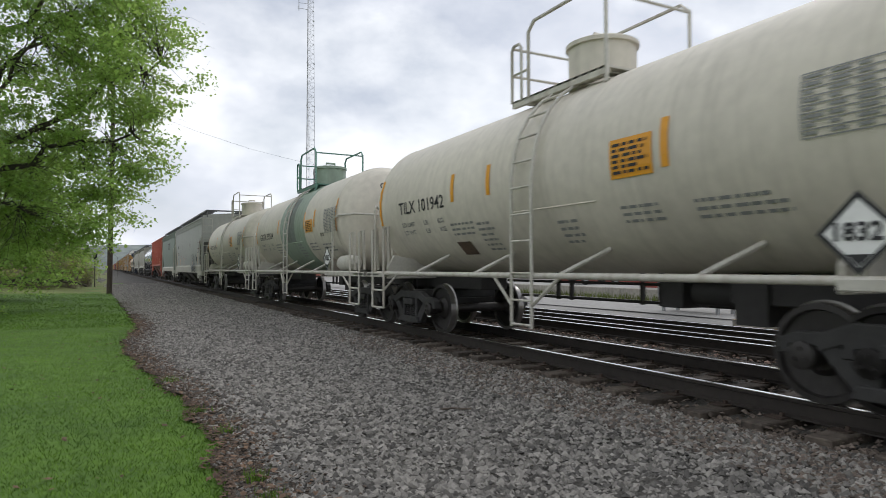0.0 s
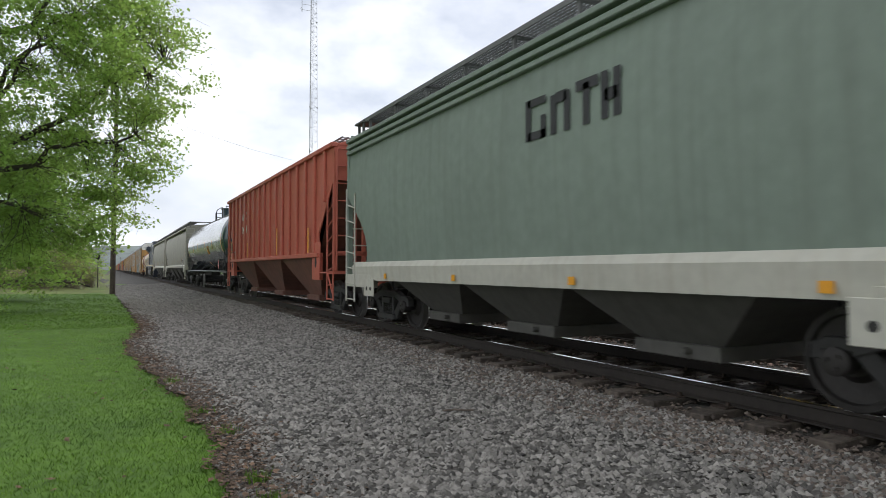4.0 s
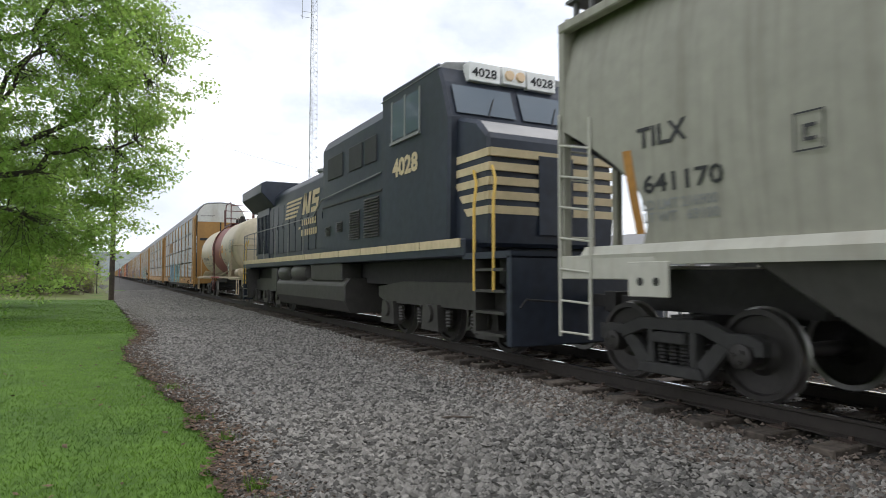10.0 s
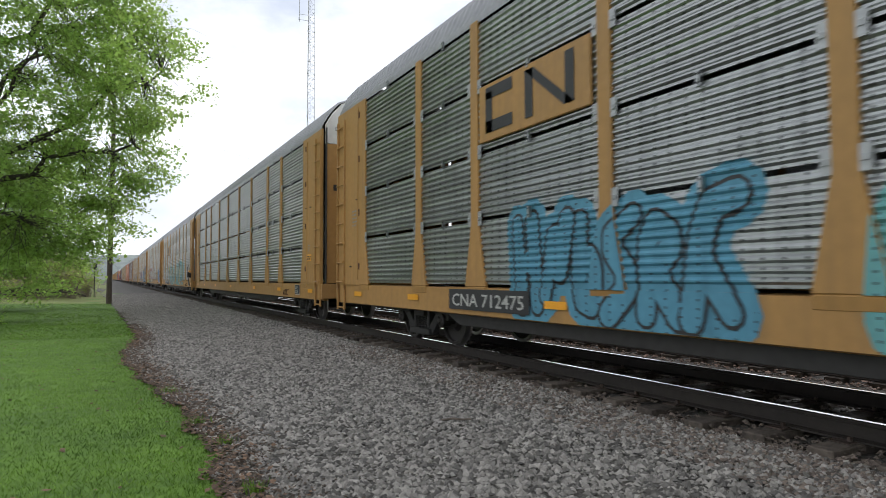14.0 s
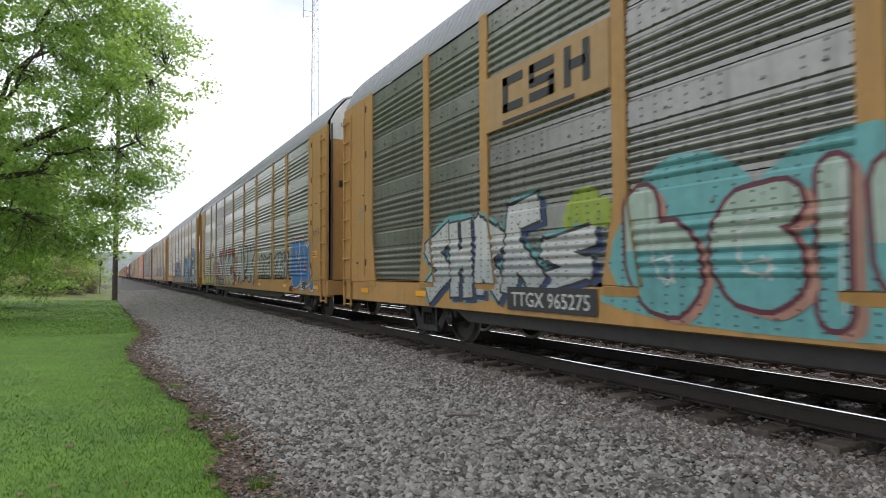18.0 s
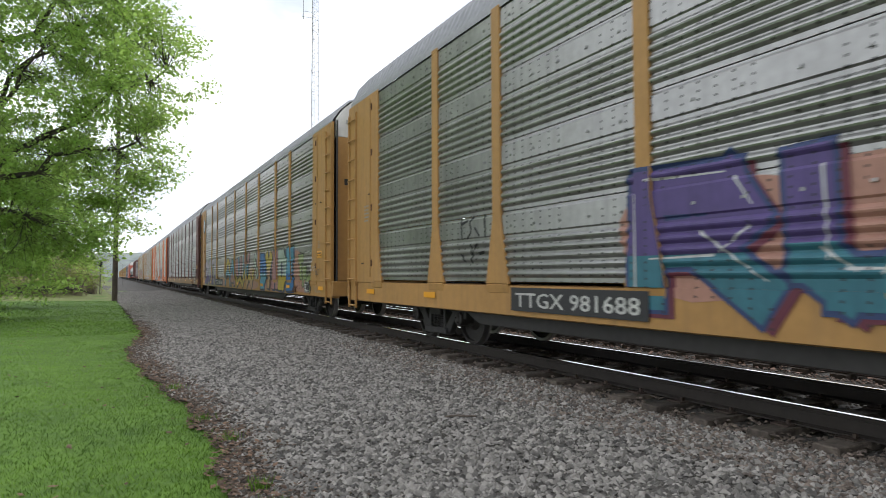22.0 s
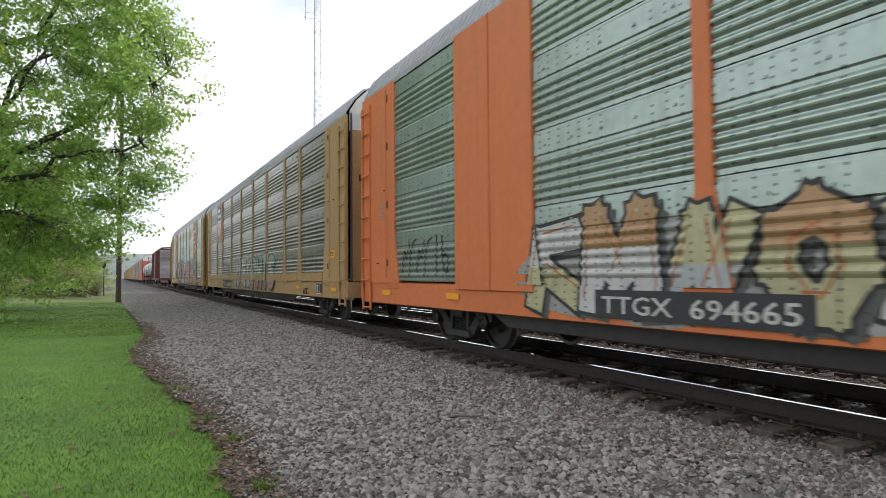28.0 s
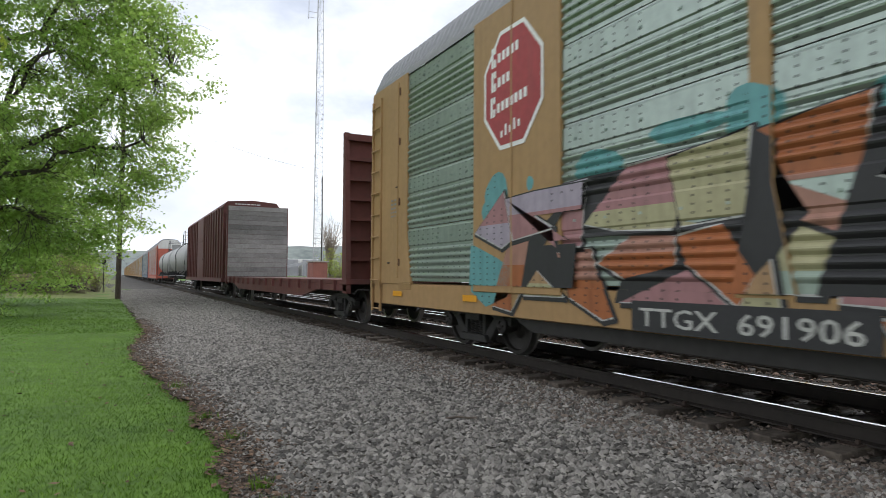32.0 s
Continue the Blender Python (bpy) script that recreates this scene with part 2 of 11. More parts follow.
def grass_edge(y):
    """x of the border between lawn and gravel."""
    base = np.interp(y, [-60, 0, 4, 6.2, 8, 11, 14, 16, 19.5, 26, 40, 47.5], [1.5, 1.1, 0.80, 0.92, 0.90, 0.62, 0.36, 0.42, 0.82, 0.72, 0.40, 0.25])
    return float(base) + wave(y, (0.05, 3.1, 0.4), (0.035, 7.3, 1.1), (0.02, 15.1, 2.0))


def ground_z(x, y):
    """The lie of the land: flat by the camera, a slight fall towards the track bed."""
    z = -0.40 + 0.02 * math.sin(0.35 * x) + 0.012 * math.sin(0.9 * y + x)
    if x < 1:
        z += 0.02 * min(8.0, 1 - x)
    if x > 14.5:
        z += 0.16
    return z


xs = spaced((-900, -60, 120), (-60, -12, 6), (-12, 6, 0.5), (6, 20, 1.0), (20, 80, 10), (80, 1500, 200))
ys = spaced((-900, -60, 120), (-60, -4, 7), (-4, 30, 0.5), (30, 80, 2.5), (80, 300, 20), (300, 3000, 300))
ground = solid("ground", grid_sheet("ground", xs, ys, lambda x, y: ground_z(x, y) - (0.10 if x > 1.6 else 0.0)),
               GRASS_GROUND, "mown green lawn running into rough ground", "ground", kind="structure")

# gravel sheet between lawn and second track, its left border uneven
gy = spaced((-120, -4, 8), (-4, 2, 0.6), (2, 22, 0.22), (22, 60, 0.8), (60, 900, 20))
cols = [0.0, 0.12, 0.3, 0.55, 1.0, 1.5, 2.0, 2.6, 3.2, 3.8, 4.3, 4.8, 5.2, 6.0, 8.0, 10.0, 12.0, 14.2]


def gravel_left(y):
    return grass_edge(y) if y < 47.5 else max(-1.4, 0.25 - (y - 47.5) * 0.03)


def gravel_z(x, y):
    z = ground_z(x, y) + 0.012
    t = min(1.0, max(0.0, (x - 3.6) / 1.5))
    return z * (1 - t) + t * (-0.262) + 0.012 * math.sin(2.1 * x + 1.3 * y)


verts, faces = [], []
for y in gy:
    e = gravel_left(y)
    for c in cols:
        x = e + c if c < 4 else max(e + 3.8 + (c - 3.8) * 0.6, c)
        verts.append((x, y, gravel_z(x, y) - (0.03 if c == 0 else 0.0)))
n = len(cols)
faces = [(j * n + i, j * n + i + 1, (j + 1) * n + i + 1, (j + 1) * n + i) for j in range(len(gy) - 1) for i in range(n - 1)]
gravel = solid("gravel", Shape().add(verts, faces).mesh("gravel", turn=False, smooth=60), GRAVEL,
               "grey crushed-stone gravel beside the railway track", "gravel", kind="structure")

# rough dry verge beyond the lawn
def verge_z(x, y):
    z = ground_z(x, y) + 0.03 + 0.05 * math.sin(1.7 * x) * math.sin(0.8 * y) - (0.12 if y < 47 else 0)
    return z + 1.3 * min(1, max(0, (-1.8 - x) / 5)) * min(1, max(0, (y - 47.5) / 14))


verge = solid("verge", grid_sheet("verge", spaced((-40, -8, 4), (-8, 0.1, 0.6)), spaced((46.5, 70, 1.2), (70, 240, 17)),
                                  verge_z),
              DRY_GRASS, "patchy dry grass at the foot of a thicket", "grass", kind="structure")


def scatter(name, pts, sizes, material, label, category, flat=0.7, kind="stuff"):
    """Many small angular stones in one mesh."""
    base = np.array([(1, 0, 0), (-0.9, 0.15, 0.1), (0.1, 1, -0.1), (-0.15, -0.95, 0), (0.1, 0.1, 0.8), (0, 0, -0.6)], float)
    tri = np.array([(0, 2, 4), (2, 1, 4), (1, 3, 4), (3, 0, 4), (2, 0, 5), (1, 2, 5), (3, 1, 5), (0, 3, 5)])
    k = len(pts)
    v = np.repeat(base[None], k, 0) * (1 + rng.uniform(-0.35, 0.35, (k, 6, 3)))
    v[:, :, 2] *= flat
    a, b = rng.uniform(0, 6.28, k), rng.uniform(-0.5, 0.5, k)
    ca, sa, cb, sb = np.cos(a), np.sin(a), np.cos(b), np.sin(b)
    y1 = v[:, :, 1] * cb[:, None] - v[:, :, 2] * sb[:, None]
    z1 = v[:, :, 1] * sb[:, None] + v[:, :, 2] * cb[:, None]
    x2 = v[:, :, 0] * ca[:, None] - y1 * sa[:, None]
    y2 = v[:, :, 0] * sa[:, None] + y1 * ca[:, None]
    v = np.stack([x2, y2, z1], -1) * np.asarray(sizes)[:, None, None] + np.asarray(pts)[:, None, :]
    f = (tri[None] + (np.arange(k) * 6)[:, None, None]).reshape(-1, 3)
    me = bpy.data.meshes.new(name)
    me.from_pydata(v.reshape(-1, 3).tolist(), [], f.tolist())
    return solid(name, me, material, label, category, kind=kind)


def gravel_points(k, y0, y1, x1, power):
    y = y0 + (y1 - y0) * rng.random(k) ** power
    e = np.array([gravel_left(q) for q in y])
    x = e + (x1 - e) * rng.random(k)
    return np.array([(a, b, gravel_z(a, b) + 0.004) for a, b in zip(x, y)])


p = gravel_points(88000, 0.8, 34.0, 5.25, 1.55)
scatter("gravel_stones", p, 0.019 + 0.031 * rng.random(len(p)) ** 1.7, STONE, "loose grey crushed stones of mixed size", "stones", flat=0.85)
p = gravel_points(15000, -14.0, 2.3, 5.25, 0.7)
scatter("back_gravel_stones", p, 0.02 + 0.024 * rng.random(len(p)), STONE, "loose grey crushed stones of mixed size", "stones")
p = gravel_points(34000, 26.0, 75.0, 5.25, 1.3)
scatter("far_gravel_stones", p, 0.03 + 0.03 * rng.random(len(p)), STONE, "loose grey crushed stones of mixed size", "stones")
p = gravel_points(6000, 2.2, 14.0, 5.25, 1.5)
p[:, 0] = 4.3 + 1.2 * rng.random(len(p)) ** 0.8
p[:, 2] = [gravel_z(a, b) + 0.01 for a, b, c in p]
scatter("ballast_stones", p, 0.018 + 0.02 * rng.random(len(p)), STONE_RUSTY, "rust-stained ballast stones at the tie ends", "stones")
p = np.array([(x, y, -0.22) for x, y in zip(rng.uniform(5.3, 9.0, 9000), 1 + 34 * rng.random(9000) ** 1.4)])
scatter("track_stones", p, 0.018 + 0.02 * rng.random(len(p)), STONE_RUSTY, "brown ballast stones between the rails", "stones")
p = np.array([(x, y, -0.235) for x, y in zip(rng.uniform(8.9, 13.6, 11000), 1 + 40 * rng.random(11000) ** 1.3)])
scatter("second_track_stones", p, 0.02 + 0.026 * rng.random(len(p)), STONE_RED, "reddish brown ballast stones along the second track", "stones")
p = gravel_points(15000, 2.2, 34, 5.0, 1.5)
p[:, 0] = [gravel_left(b) + abs(rng.normal(0.0, 0.26)) - 0.06 for a, b, c in p]
p[:, 2] = [gravel_z(a, b) + 0.018 for a, b, c in p]
scatter("edge_soil", p, 0.008 + 0.016 * rng.random(len(p)), SOIL, "dark crumbs of soil along the lawn's edge", "soil", flat=0.6)
p = gravel_points(4200, 2.5, 24, 5.0, 1.3)
p[:, 0] = [gravel_left(b) + abs(rng.normal(0.0, 0.24)) - 0.10 for a, b, c in p]
p[:, 2] += 0.01
scatter("dead_leaf_litter", p, 0.012 + 0.02 * rng.random(len(p)), LEAF_LITTER, "brown dead leaves along the lawn's edge", "leaves", flat=0.25)
p = np.array([(x, y, ground_z(x, y) + 0.02) for x, y in zip(rng.uniform(-6, 0.8, 420), 3.5 + 20 * rng.random(420) ** 1.4) if x < grass_edge(y)])
scatter("fallen_leaves", p, 0.015 + 0.02 * rng.random(len(p)), LEAF_LITTER, "dry brown leaves strewn on the lawn", "leaves", flat=0.25)


def stick(x, y, span, turn):
    """A short dead twig lying on the stones."""
    z = gravel_z(x, y) + 0.035
    c, d = span / 2 * math.cos(turn), span / 2 * math.sin(turn)
    me = Shape().tube([(x - c, y - d, z), (x - c * 0.2, y - d * 0.3, z + 0.015), (x + c * 0.4, y + d * 0.3, z + 0.005), (x + c, y + d, z + 0.01)], 0.012, 6).mesh("stick", smooth=50)
    return solid("stick", me, TIE_WOOD, "dark dead stick lying on the gravel", "stick")


stick(3.43, 6.23, 0.34, -0.49)


def blades(name, k, y0, y1, power, h0, h1, wide):
    y = y0 + (y1 - y0) * rng.random(k) ** power
    e = np.array([grass_edge(q) for q in y]) if y1 < 50 else np.full(k, 0.2)
    x = e - (e + 1.2 + 0.42 * y) * rng.random(k) ** 1.15 + rng.normal(0, 0.03, k)
    z = np.array([ground_z(a, b) for a, b in zip(x, y)])
    h = rng.uniform(h0, h1, k)
    a = rng.uniform(0, 6.28, k)
    lean = rng.normal(0, 0.9, (k, 2)) * h[:, None]
    w = wide * (0.6 + 0.8 * rng.random(k))
    v = np.zeros((k, 3, 3))
    v[:, 0] = np.stack([x - w * np.cos(a), y - w * np.sin(a), z - 0.01], -1)
    v[:, 1] = np.stack([x + w * np.cos(a), y + w * np.sin(a), z - 0.01], -1)
    v[:, 2] = np.stack([x + lean[:, 0], y + lean[:, 1], z + h], -1)
    me = bpy.data.meshes.new(name)
    me.from_pydata(v.reshape(-1, 3).tolist(), [], np.arange(3 * k).reshape(-1, 3).tolist())
    return solid(name, me, GRASS_BLADE, "short mown green grass", "grass", kind="stuff")


def tufts(name, spots, count):
    v, f = [], []
    for cx, cy, wide in spots:
        for i in range(count):
            x, y = cx + rng.normal(0, wide), cy + rng.normal(0, wide)
            z, h, a = gravel_z(x, y) - 0.01, rng.uniform(0.05, 0.13), rng.uniform(0, 6.28)
            o = len(v)
            v += [(x - 0.006 * math.cos(a), y - 0.006 * math.sin(a), z), (x + 0.006 * math.cos(a), y + 0.006 * math.sin(a), z), (x + rng.normal(0, 0.03), y + rng.normal(0, 0.03), z + h)]
            f.append((o, o + 1, o + 2))
    me = bpy.data.meshes.new(name)
    me.from_pydata(v, [], f)
    return solid(name, me, GRASS_BLADE, "stray green grass tufts in the gravel's edge", "grass", kind="stuff")


tufts("edge_tufts", [(1.0, 4.5, 0.06), (1.02, 5.0, 0.05), (0.98, 4.0, 0.07), (1.05, 6.6, 0.05), (0.8, 9.8, 0.08), (0.9, 7.6, 0.06)], 90)
blades("lawn_grass", 160000, 3.0, 26.0, 1.7, 0.012, 0.04, 0.005)
k = 22000
y = -14 + 18 * rng.random(k) ** 0.7
x = np.array([grass_edge(q) for q in y]) - 12 * rng.random(k) ** 1.3
a, h = rng.uniform(0, 6.28, k), rng.uniform(0.03, 0.075, k)
z = np.array([ground_z(p, q) for p, q in zip(x, y)])
v = np.stack([np.stack([x - 0.008 * np.cos(a), y - 0.008 * np.sin(a), z - 0.01], -1), np.stack([x + 0.008 * np.cos(a), y + 0.008 * np.sin(a), z - 0.01], -1),
              np.stack([x + rng.normal(0, 0.025, k), y + rng.normal(0, 0.025, k), z + h], -1)], 1)
me = bpy.data.meshes.new("back_lawn_grass")
me.from_pydata(v.reshape(-1, 3).tolist(), [], np.arange(3 * k).reshape(-1, 3).tolist())
solid("back_lawn_grass", me, GRASS_BLADE, "short mown green grass", "grass", kind="stuff")
blades("far_lawn_grass", 26000, 20.0, 47.4, 1.1, 0.02, 0.05, 0.02)


# ---- tracks ----
def rail_profile():
    return [(-0.07, -0.185), (0.07, -0.185), (0.07, -0.17), (0.012, -0.155), (0.01, -0.045), (0.036, -0.035), (0.037, -0.006), (0.028, 0.0),
            (-0.028, 0.0), (-0.037, -0.006), (-0.036, -0.035), (-0.01, -0.045), (-0.012, -0.155), (-0.07, -0.17)]


def rail_mesh(name):
    me = Shape().prism(rail_profile(), 'y', -700, 1600).mesh(name)
    me.materials.append(RAIL_SIDE)
    me.materials.append(BRIGHT_STEEL)
    for q in me.polygons:
        if q.normal.z > 0.5 and q.center.z > -0.01:
            q.material_index = 1
    return me


RAIL = rail_mesh("rail")
TIE = Shape().box(-1.3, 1.3, -0.115, 0.115, -0.36, -0.19).mesh("tie", bevel=0.012)
PLATE = Shape().box(-0.2, 0.2, -0.09, 0.09, -0.19, -0.176).box(-0.12, -0.085, -0.05, -0.02, -0.18, -0.14).box(0.085, 0.12, 0.02, 0.05, -0.18, -0.14).mesh("tie_plate")
TIE_STEEL = tex_material("tie_plate_steel", (0.07, 0.05, 0.04), 0.8, 0.2, 0.4, 14, 2, 0.3)
PLATE.materials.append(TIE_STEEL)


def track(name, x, offsets, label, near):
    t = thing(name, label, "railway track", pose(x, 0, 0), kind="structure")
    for o in offsets:
        part("rail", RAIL, None, t, "steel rail with a worn bright head", at=pose(o, 0, 0))
    rest = Shape()
    y = -30.0
    while y < 330:
        a, b = rng.uniform(-0.05, 0.05), rng.uniform(-1.5, 1.5)
        if near and -4 < y < 66:
            part("tie", TIE, TIE_WOOD, t, at=pose(a, y, rng.uniform(-0.012, 0.006), 0, 0, b))
            if y < 26:
                for o in offsets:
                    part("tie_plate", PLATE, TIE_STEEL, t, at=pose(o, y, 0))
        else:
            rest.box(a - 1.3, a + 1.3, y - 0.115, y + 0.115, -0.36, -0.19)
        y += 0.62 + rng.uniform(-0.03, 0.03)
    ob = part("ties", rest, TIE_WOOD, t)
    ob["kind"] = "stuff"
    return t


track("railway_track", TRACK_X, (-GAUGE, GAUGE), "main track with bright-headed rails on weathered wooden ties", True)
track("second_track", 10.45, (-1.15, -0.53, 0.4, 1.25), "second track with a switch's four parallel rails", False)


# ---- trees and thicket beside the lawn ----
def leaf_material(name, colour, tint, through_light=0.45):
    m = tex_material(name, colour, 0.55, 0, 0.35, 3, 0.5, 0.0, tint=tint, spread=0.28, island=True)
    n, l = m.node_tree.nodes, m.node_tree.links
    b = n["Principled BSDF"]
    src = b.inputs["Base Color"].links[0].from_socket
    tr = n.new("ShaderNodeBsdfTranslucent")
    ms = n.new("ShaderNodeMixShader")
    ms.inputs["Fac"].default_value = through_light
    glow = n.new("ShaderNodeMix")
    glow.data_type = 'RGBA'
    glow.inputs["Factor"].default_value = 0.5
    glow.inputs["B"].default_value = (0.52, 0.66, 0.13, 1)
    l.new(src, glow.inputs["A"])
    l.new(glow.outputs["Result"], tr.inputs["Color"])
    l.new(b.outputs["BSDF"], ms.inputs[1])
    l.new(tr.outputs["BSDF"], ms.inputs[2])
    l.new(ms.outputs["Shader"], n["Material Output"].inputs["Surface"])
    return m


LEAF = leaf_material("spring_leaves", (0.25, 0.43, 0.115), (0.36, 0.52, 0.17), 0.62)
LEAF_PALE = leaf_material("young_yellow_leaves", (0.26, 0.34, 0.035), (0.36, 0.42, 0.06))
LEAF_OLIVE = leaf_material("olive_shrub_leaves", (0.22, 0.25, 0.08), (0.32, 0.33, 0.12))
BARK = tex_material("dark_bark", (0.045, 0.038, 0.032), 0.95, 0, 0.5, 12, 2, 0.8, tint=(0.09, 0.078, 0.066))
TWIG = tex_material("dry_twigs", (0.21, 0.165, 0.125), 0.95, 0, 0.4, 6, 1, 0.2, tint=(0.30, 0.25, 0.20))
POLE_WOOD = tex_material("weathered_pole_wood", (0.040, 0.032, 0.027), 0.9, 0, 0.45, 9, 1.2, 0.5, tint=(0.085, 0.062, 0.05), streak=0.3)
# far haze is mixed into the woods' blue-grey colour
WOODS = tex_material("hazy_distant_woods", (0.15, 0.185, 0.185), 1.0, 0, 0.35, 0.05, 0.012, 0.0, tint=(0.21, 0.235, 0.215))
tree_rng = np.random.default_rng(11)


def taper(shape, pts, r0, r1, n=7):
    """A tapering limb along a line of points."""
    pts = [Vector(p) for p in pts]
    k = len(pts) - 1
    rings = []
    for i, p in enumerate(pts):
        d = (pts[min(k, i + 1)] - pts[max(0, i - 1)]).normalized()
        u = d.cross(Vector((0.31, 0.87, 0.38))).normalized()
        w = d.cross(u)
        r = r0 + (r1 - r0) * i / k
        rings += [p + (u * math.cos(6.2832 * j / n) + w * math.sin(6.2832 * j / n)) * r for j in range(n)]
    return shape.add(rings, [(i * n + j, i * n + (j + 1) % n, (i + 1) * n + (j + 1) % n, (i + 1) * n + j) for i in range(k) for j in range(n)])


def bough(a, b, sag, steps=6, wob=0.12):
    a, b = np.array(a, float), np.array(b, float)
    out = []
    far = np.linalg.norm(b - a)
    for i in range(steps + 1):
        t = i / steps
        p = a + (b - a) * t
        p[2] += sag * 4 * t * (1 - t)
        if 0 < i < steps:
            p += tree_rng.normal(0, wob * far / steps, 3)
        out.append(tuple(p))
    return out


def leaf_mesh(name, centres, radii, counts, size, flat=0.36):
    """Leaves as small folded blades in flat, slightly drooping sprays."""
    c = np.repeat(np.asarray(centres), counts, 0)
    r = np.repeat(np.asarray(radii), counts)
    tilt = np.repeat(tree_rng.normal(0, 0.28, (len(centres), 2)), counts, 0)
    k = len(c)
    d = tree_rng.normal(0, 1, (k, 3))
    d /= np.linalg.norm(d, axis=1)[:, None]
    d *= (r * tree_rng.random(k) ** 0.55)[:, None]
    d[:, 2] = d[:, 2] * flat + d[:, 0] * tilt[:, 0] + d[:, 1] * tilt[:, 1] - 0.22 * (d[:, 0] ** 2 + d[:, 1] ** 2)
    p = c + d
    ang = tree_rng.uniform(0, 6.2832, k)
    a = np.stack([np.cos(ang), np.sin(ang), tree_rng.normal(-0.35, 0.65, k)], 1)
    a /= np.linalg.norm(a, axis=1)[:, None]
    b = np.stack([-np.sin(ang), np.cos(ang), tree_rng.normal(0, 0.7, k)], 1)
    b /= np.linalg.norm(b, axis=1)[:, None]
    nrm = np.cross(a, b)
    s = size * (0.6 + 0.7 * tree_rng.random(k))[:, None]
    v = np.stack([p, p + a * s * 0.55 + b * s * 0.5 + nrm * s * 0.12, p + a * s, p + a * s * 0.5 - b * s * 0.5 + nrm * s * 0.12], 1)
    i = np.arange(k)[:, None] * 4
    f = np.concatenate([i + np.array([[0, 1, 2]]), i + np.array([[0, 2, 3]])])
    me = bpy.data.meshes.new(name)
    me.from_pydata(v.reshape(-1, 3).tolist(), [], f.tolist())
    return me


def in_crown(k, centre, size, hollow=0.35, lump=0.16):
    """Clump centres in an uneven crown, most of them towards its outside."""
    d = tree_rng.normal(0, 1, (k, 3))
    d /= np.linalg.norm(d, axis=1)[:, None]
    ph = 2.3 * d[:, 0] + 3.1 * d[:, 2]
    edge = 1 + lump * np.sin(3 * ph + 1) * np.cos(4 * d[:, 1] + 2 * d[:, 2])
    r = (hollow + (1 - hollow) * tree_rng.random(k) ** 0.55) * edge
    return np.asarray(centre) + d * r[:, None] * np.asarray(size)


def broad_tree(name, label, base, fork, centre, size, clumps, per, leaf, material, limb_ends, trunk_r, clump_r=0.85):
    t = thing(name, label, "tree", pose(*base))
    o = np.asarray(base)
    trunk = Shape()
    taper(trunk, [(0, 0, -0.2), (0.05, 0, 0.4), (0.1, 0.05, fork * 0.5), (0.02, 0, fork)], trunk_r * 1.35, trunk_r * 0.8, 12)
    part("trunk", trunk, BARK, t, smooth=60)
    pts = in_crown(clumps, np.asarray(centre) - o, size)
    hubs = []
    for e in limb_ends:
        s = Shape()
        e = np.asarray(e) - o
        line = bough((0, 0, fork * (0.75 + 0.25 * tree_rng.random())), e, 0.5, 8, 0.16)
        taper(s, line, trunk_r * 0.5, 0.035)
        for q in line[3:]:
            near = pts[np.argsort(np.linalg.norm(pts - np.array(q), axis=1))[:3 + int(3 * tree_rng.random())]]
            for m in near:
                taper(s, bough(q, m, 0.15, 4, 0.18), 0.03, 0.006, 4)
        hubs += line[2:]
        part("limb", s, BARK, t, smooth=60)
    twigs = Shape()
    hubs = np.array(hubs)
    for m in pts:
        q = hubs[np.argmin(np.linalg.norm(hubs - m, axis=1))]
        taper(twigs, bough(q, m, 0.12, 4, 0.18), 0.013, 0.004, 3)
        for j in range(3):
            taper(twigs, bough(m, m + tree_rng.normal(0, 0.55, 3), 0.05, 2, 0.2), 0.006, 0.003, 3)
    ob = part("twig_mass", twigs, BARK, t)
    ob["kind"] = "stuff"
    radii = clump_r * (0.6 + 0.7 * tree_rng.random(clumps))
    counts = np.maximum(20, per * radii ** 2 / clump_r ** 2).astype(int)
    ob = part("crown", leaf_mesh("crown", pts, radii, counts, leaf), material, t)
    ob["kind"] = "stuff"
    return t


broad_tree("maple_tree", "tall spreading maple with fresh green leaves and dark limbs", (-6.6, 28.5, -0.3), 3.4,
           (-3.9, 28.0, 9.4), (6.8, 4.0, 8.6), 1300, 100, 0.13, LEAF,
           [(-2.4, 27.0, 9.5), (-0.6, 26.6, 13.6), (1.8, 27.5, 9.5), (0.8, 27.0, 6.4), (-7.0, 26.0, 6.2), (-8.0, 27.0, 11.0), (-4.6, 25.0, 5.2), (-4.5, 29.0, 15.5), (-1.6, 30.0, 11.5), (-2.8, 27.0, 3.4)], 0.34, 0.8)
broad_tree("young_tree", "lower tree with pale green leaves at the lawn's far side", (-11.0, 40.0, -0.2), 2.2,
           (-7.2, 38.0, 4.7), (6.9, 3.0, 4.7), 420, 105, 0.165, LEAF,
           [(-5.4, 37.5, 6.0), (-10.5, 38.0, 7.5), (-8.0, 36.5, 8.5), (-4.2, 38.0, 3.6)], 0.22, 1.0)
broad_tree("yellow_green_sapling", "slender sapling with bright yellow-green young leaves", (-4.8, 22.0, -0.3), 4.0,
           (-3.9, 22.0, 7.6), (1.3, 1.0, 0.9), 16, 70, 0.12, LEAF_PALE, [(-4.2, 22.0, 7.4), (-3.4, 22.0, 7.9)], 0.07, 0.4)


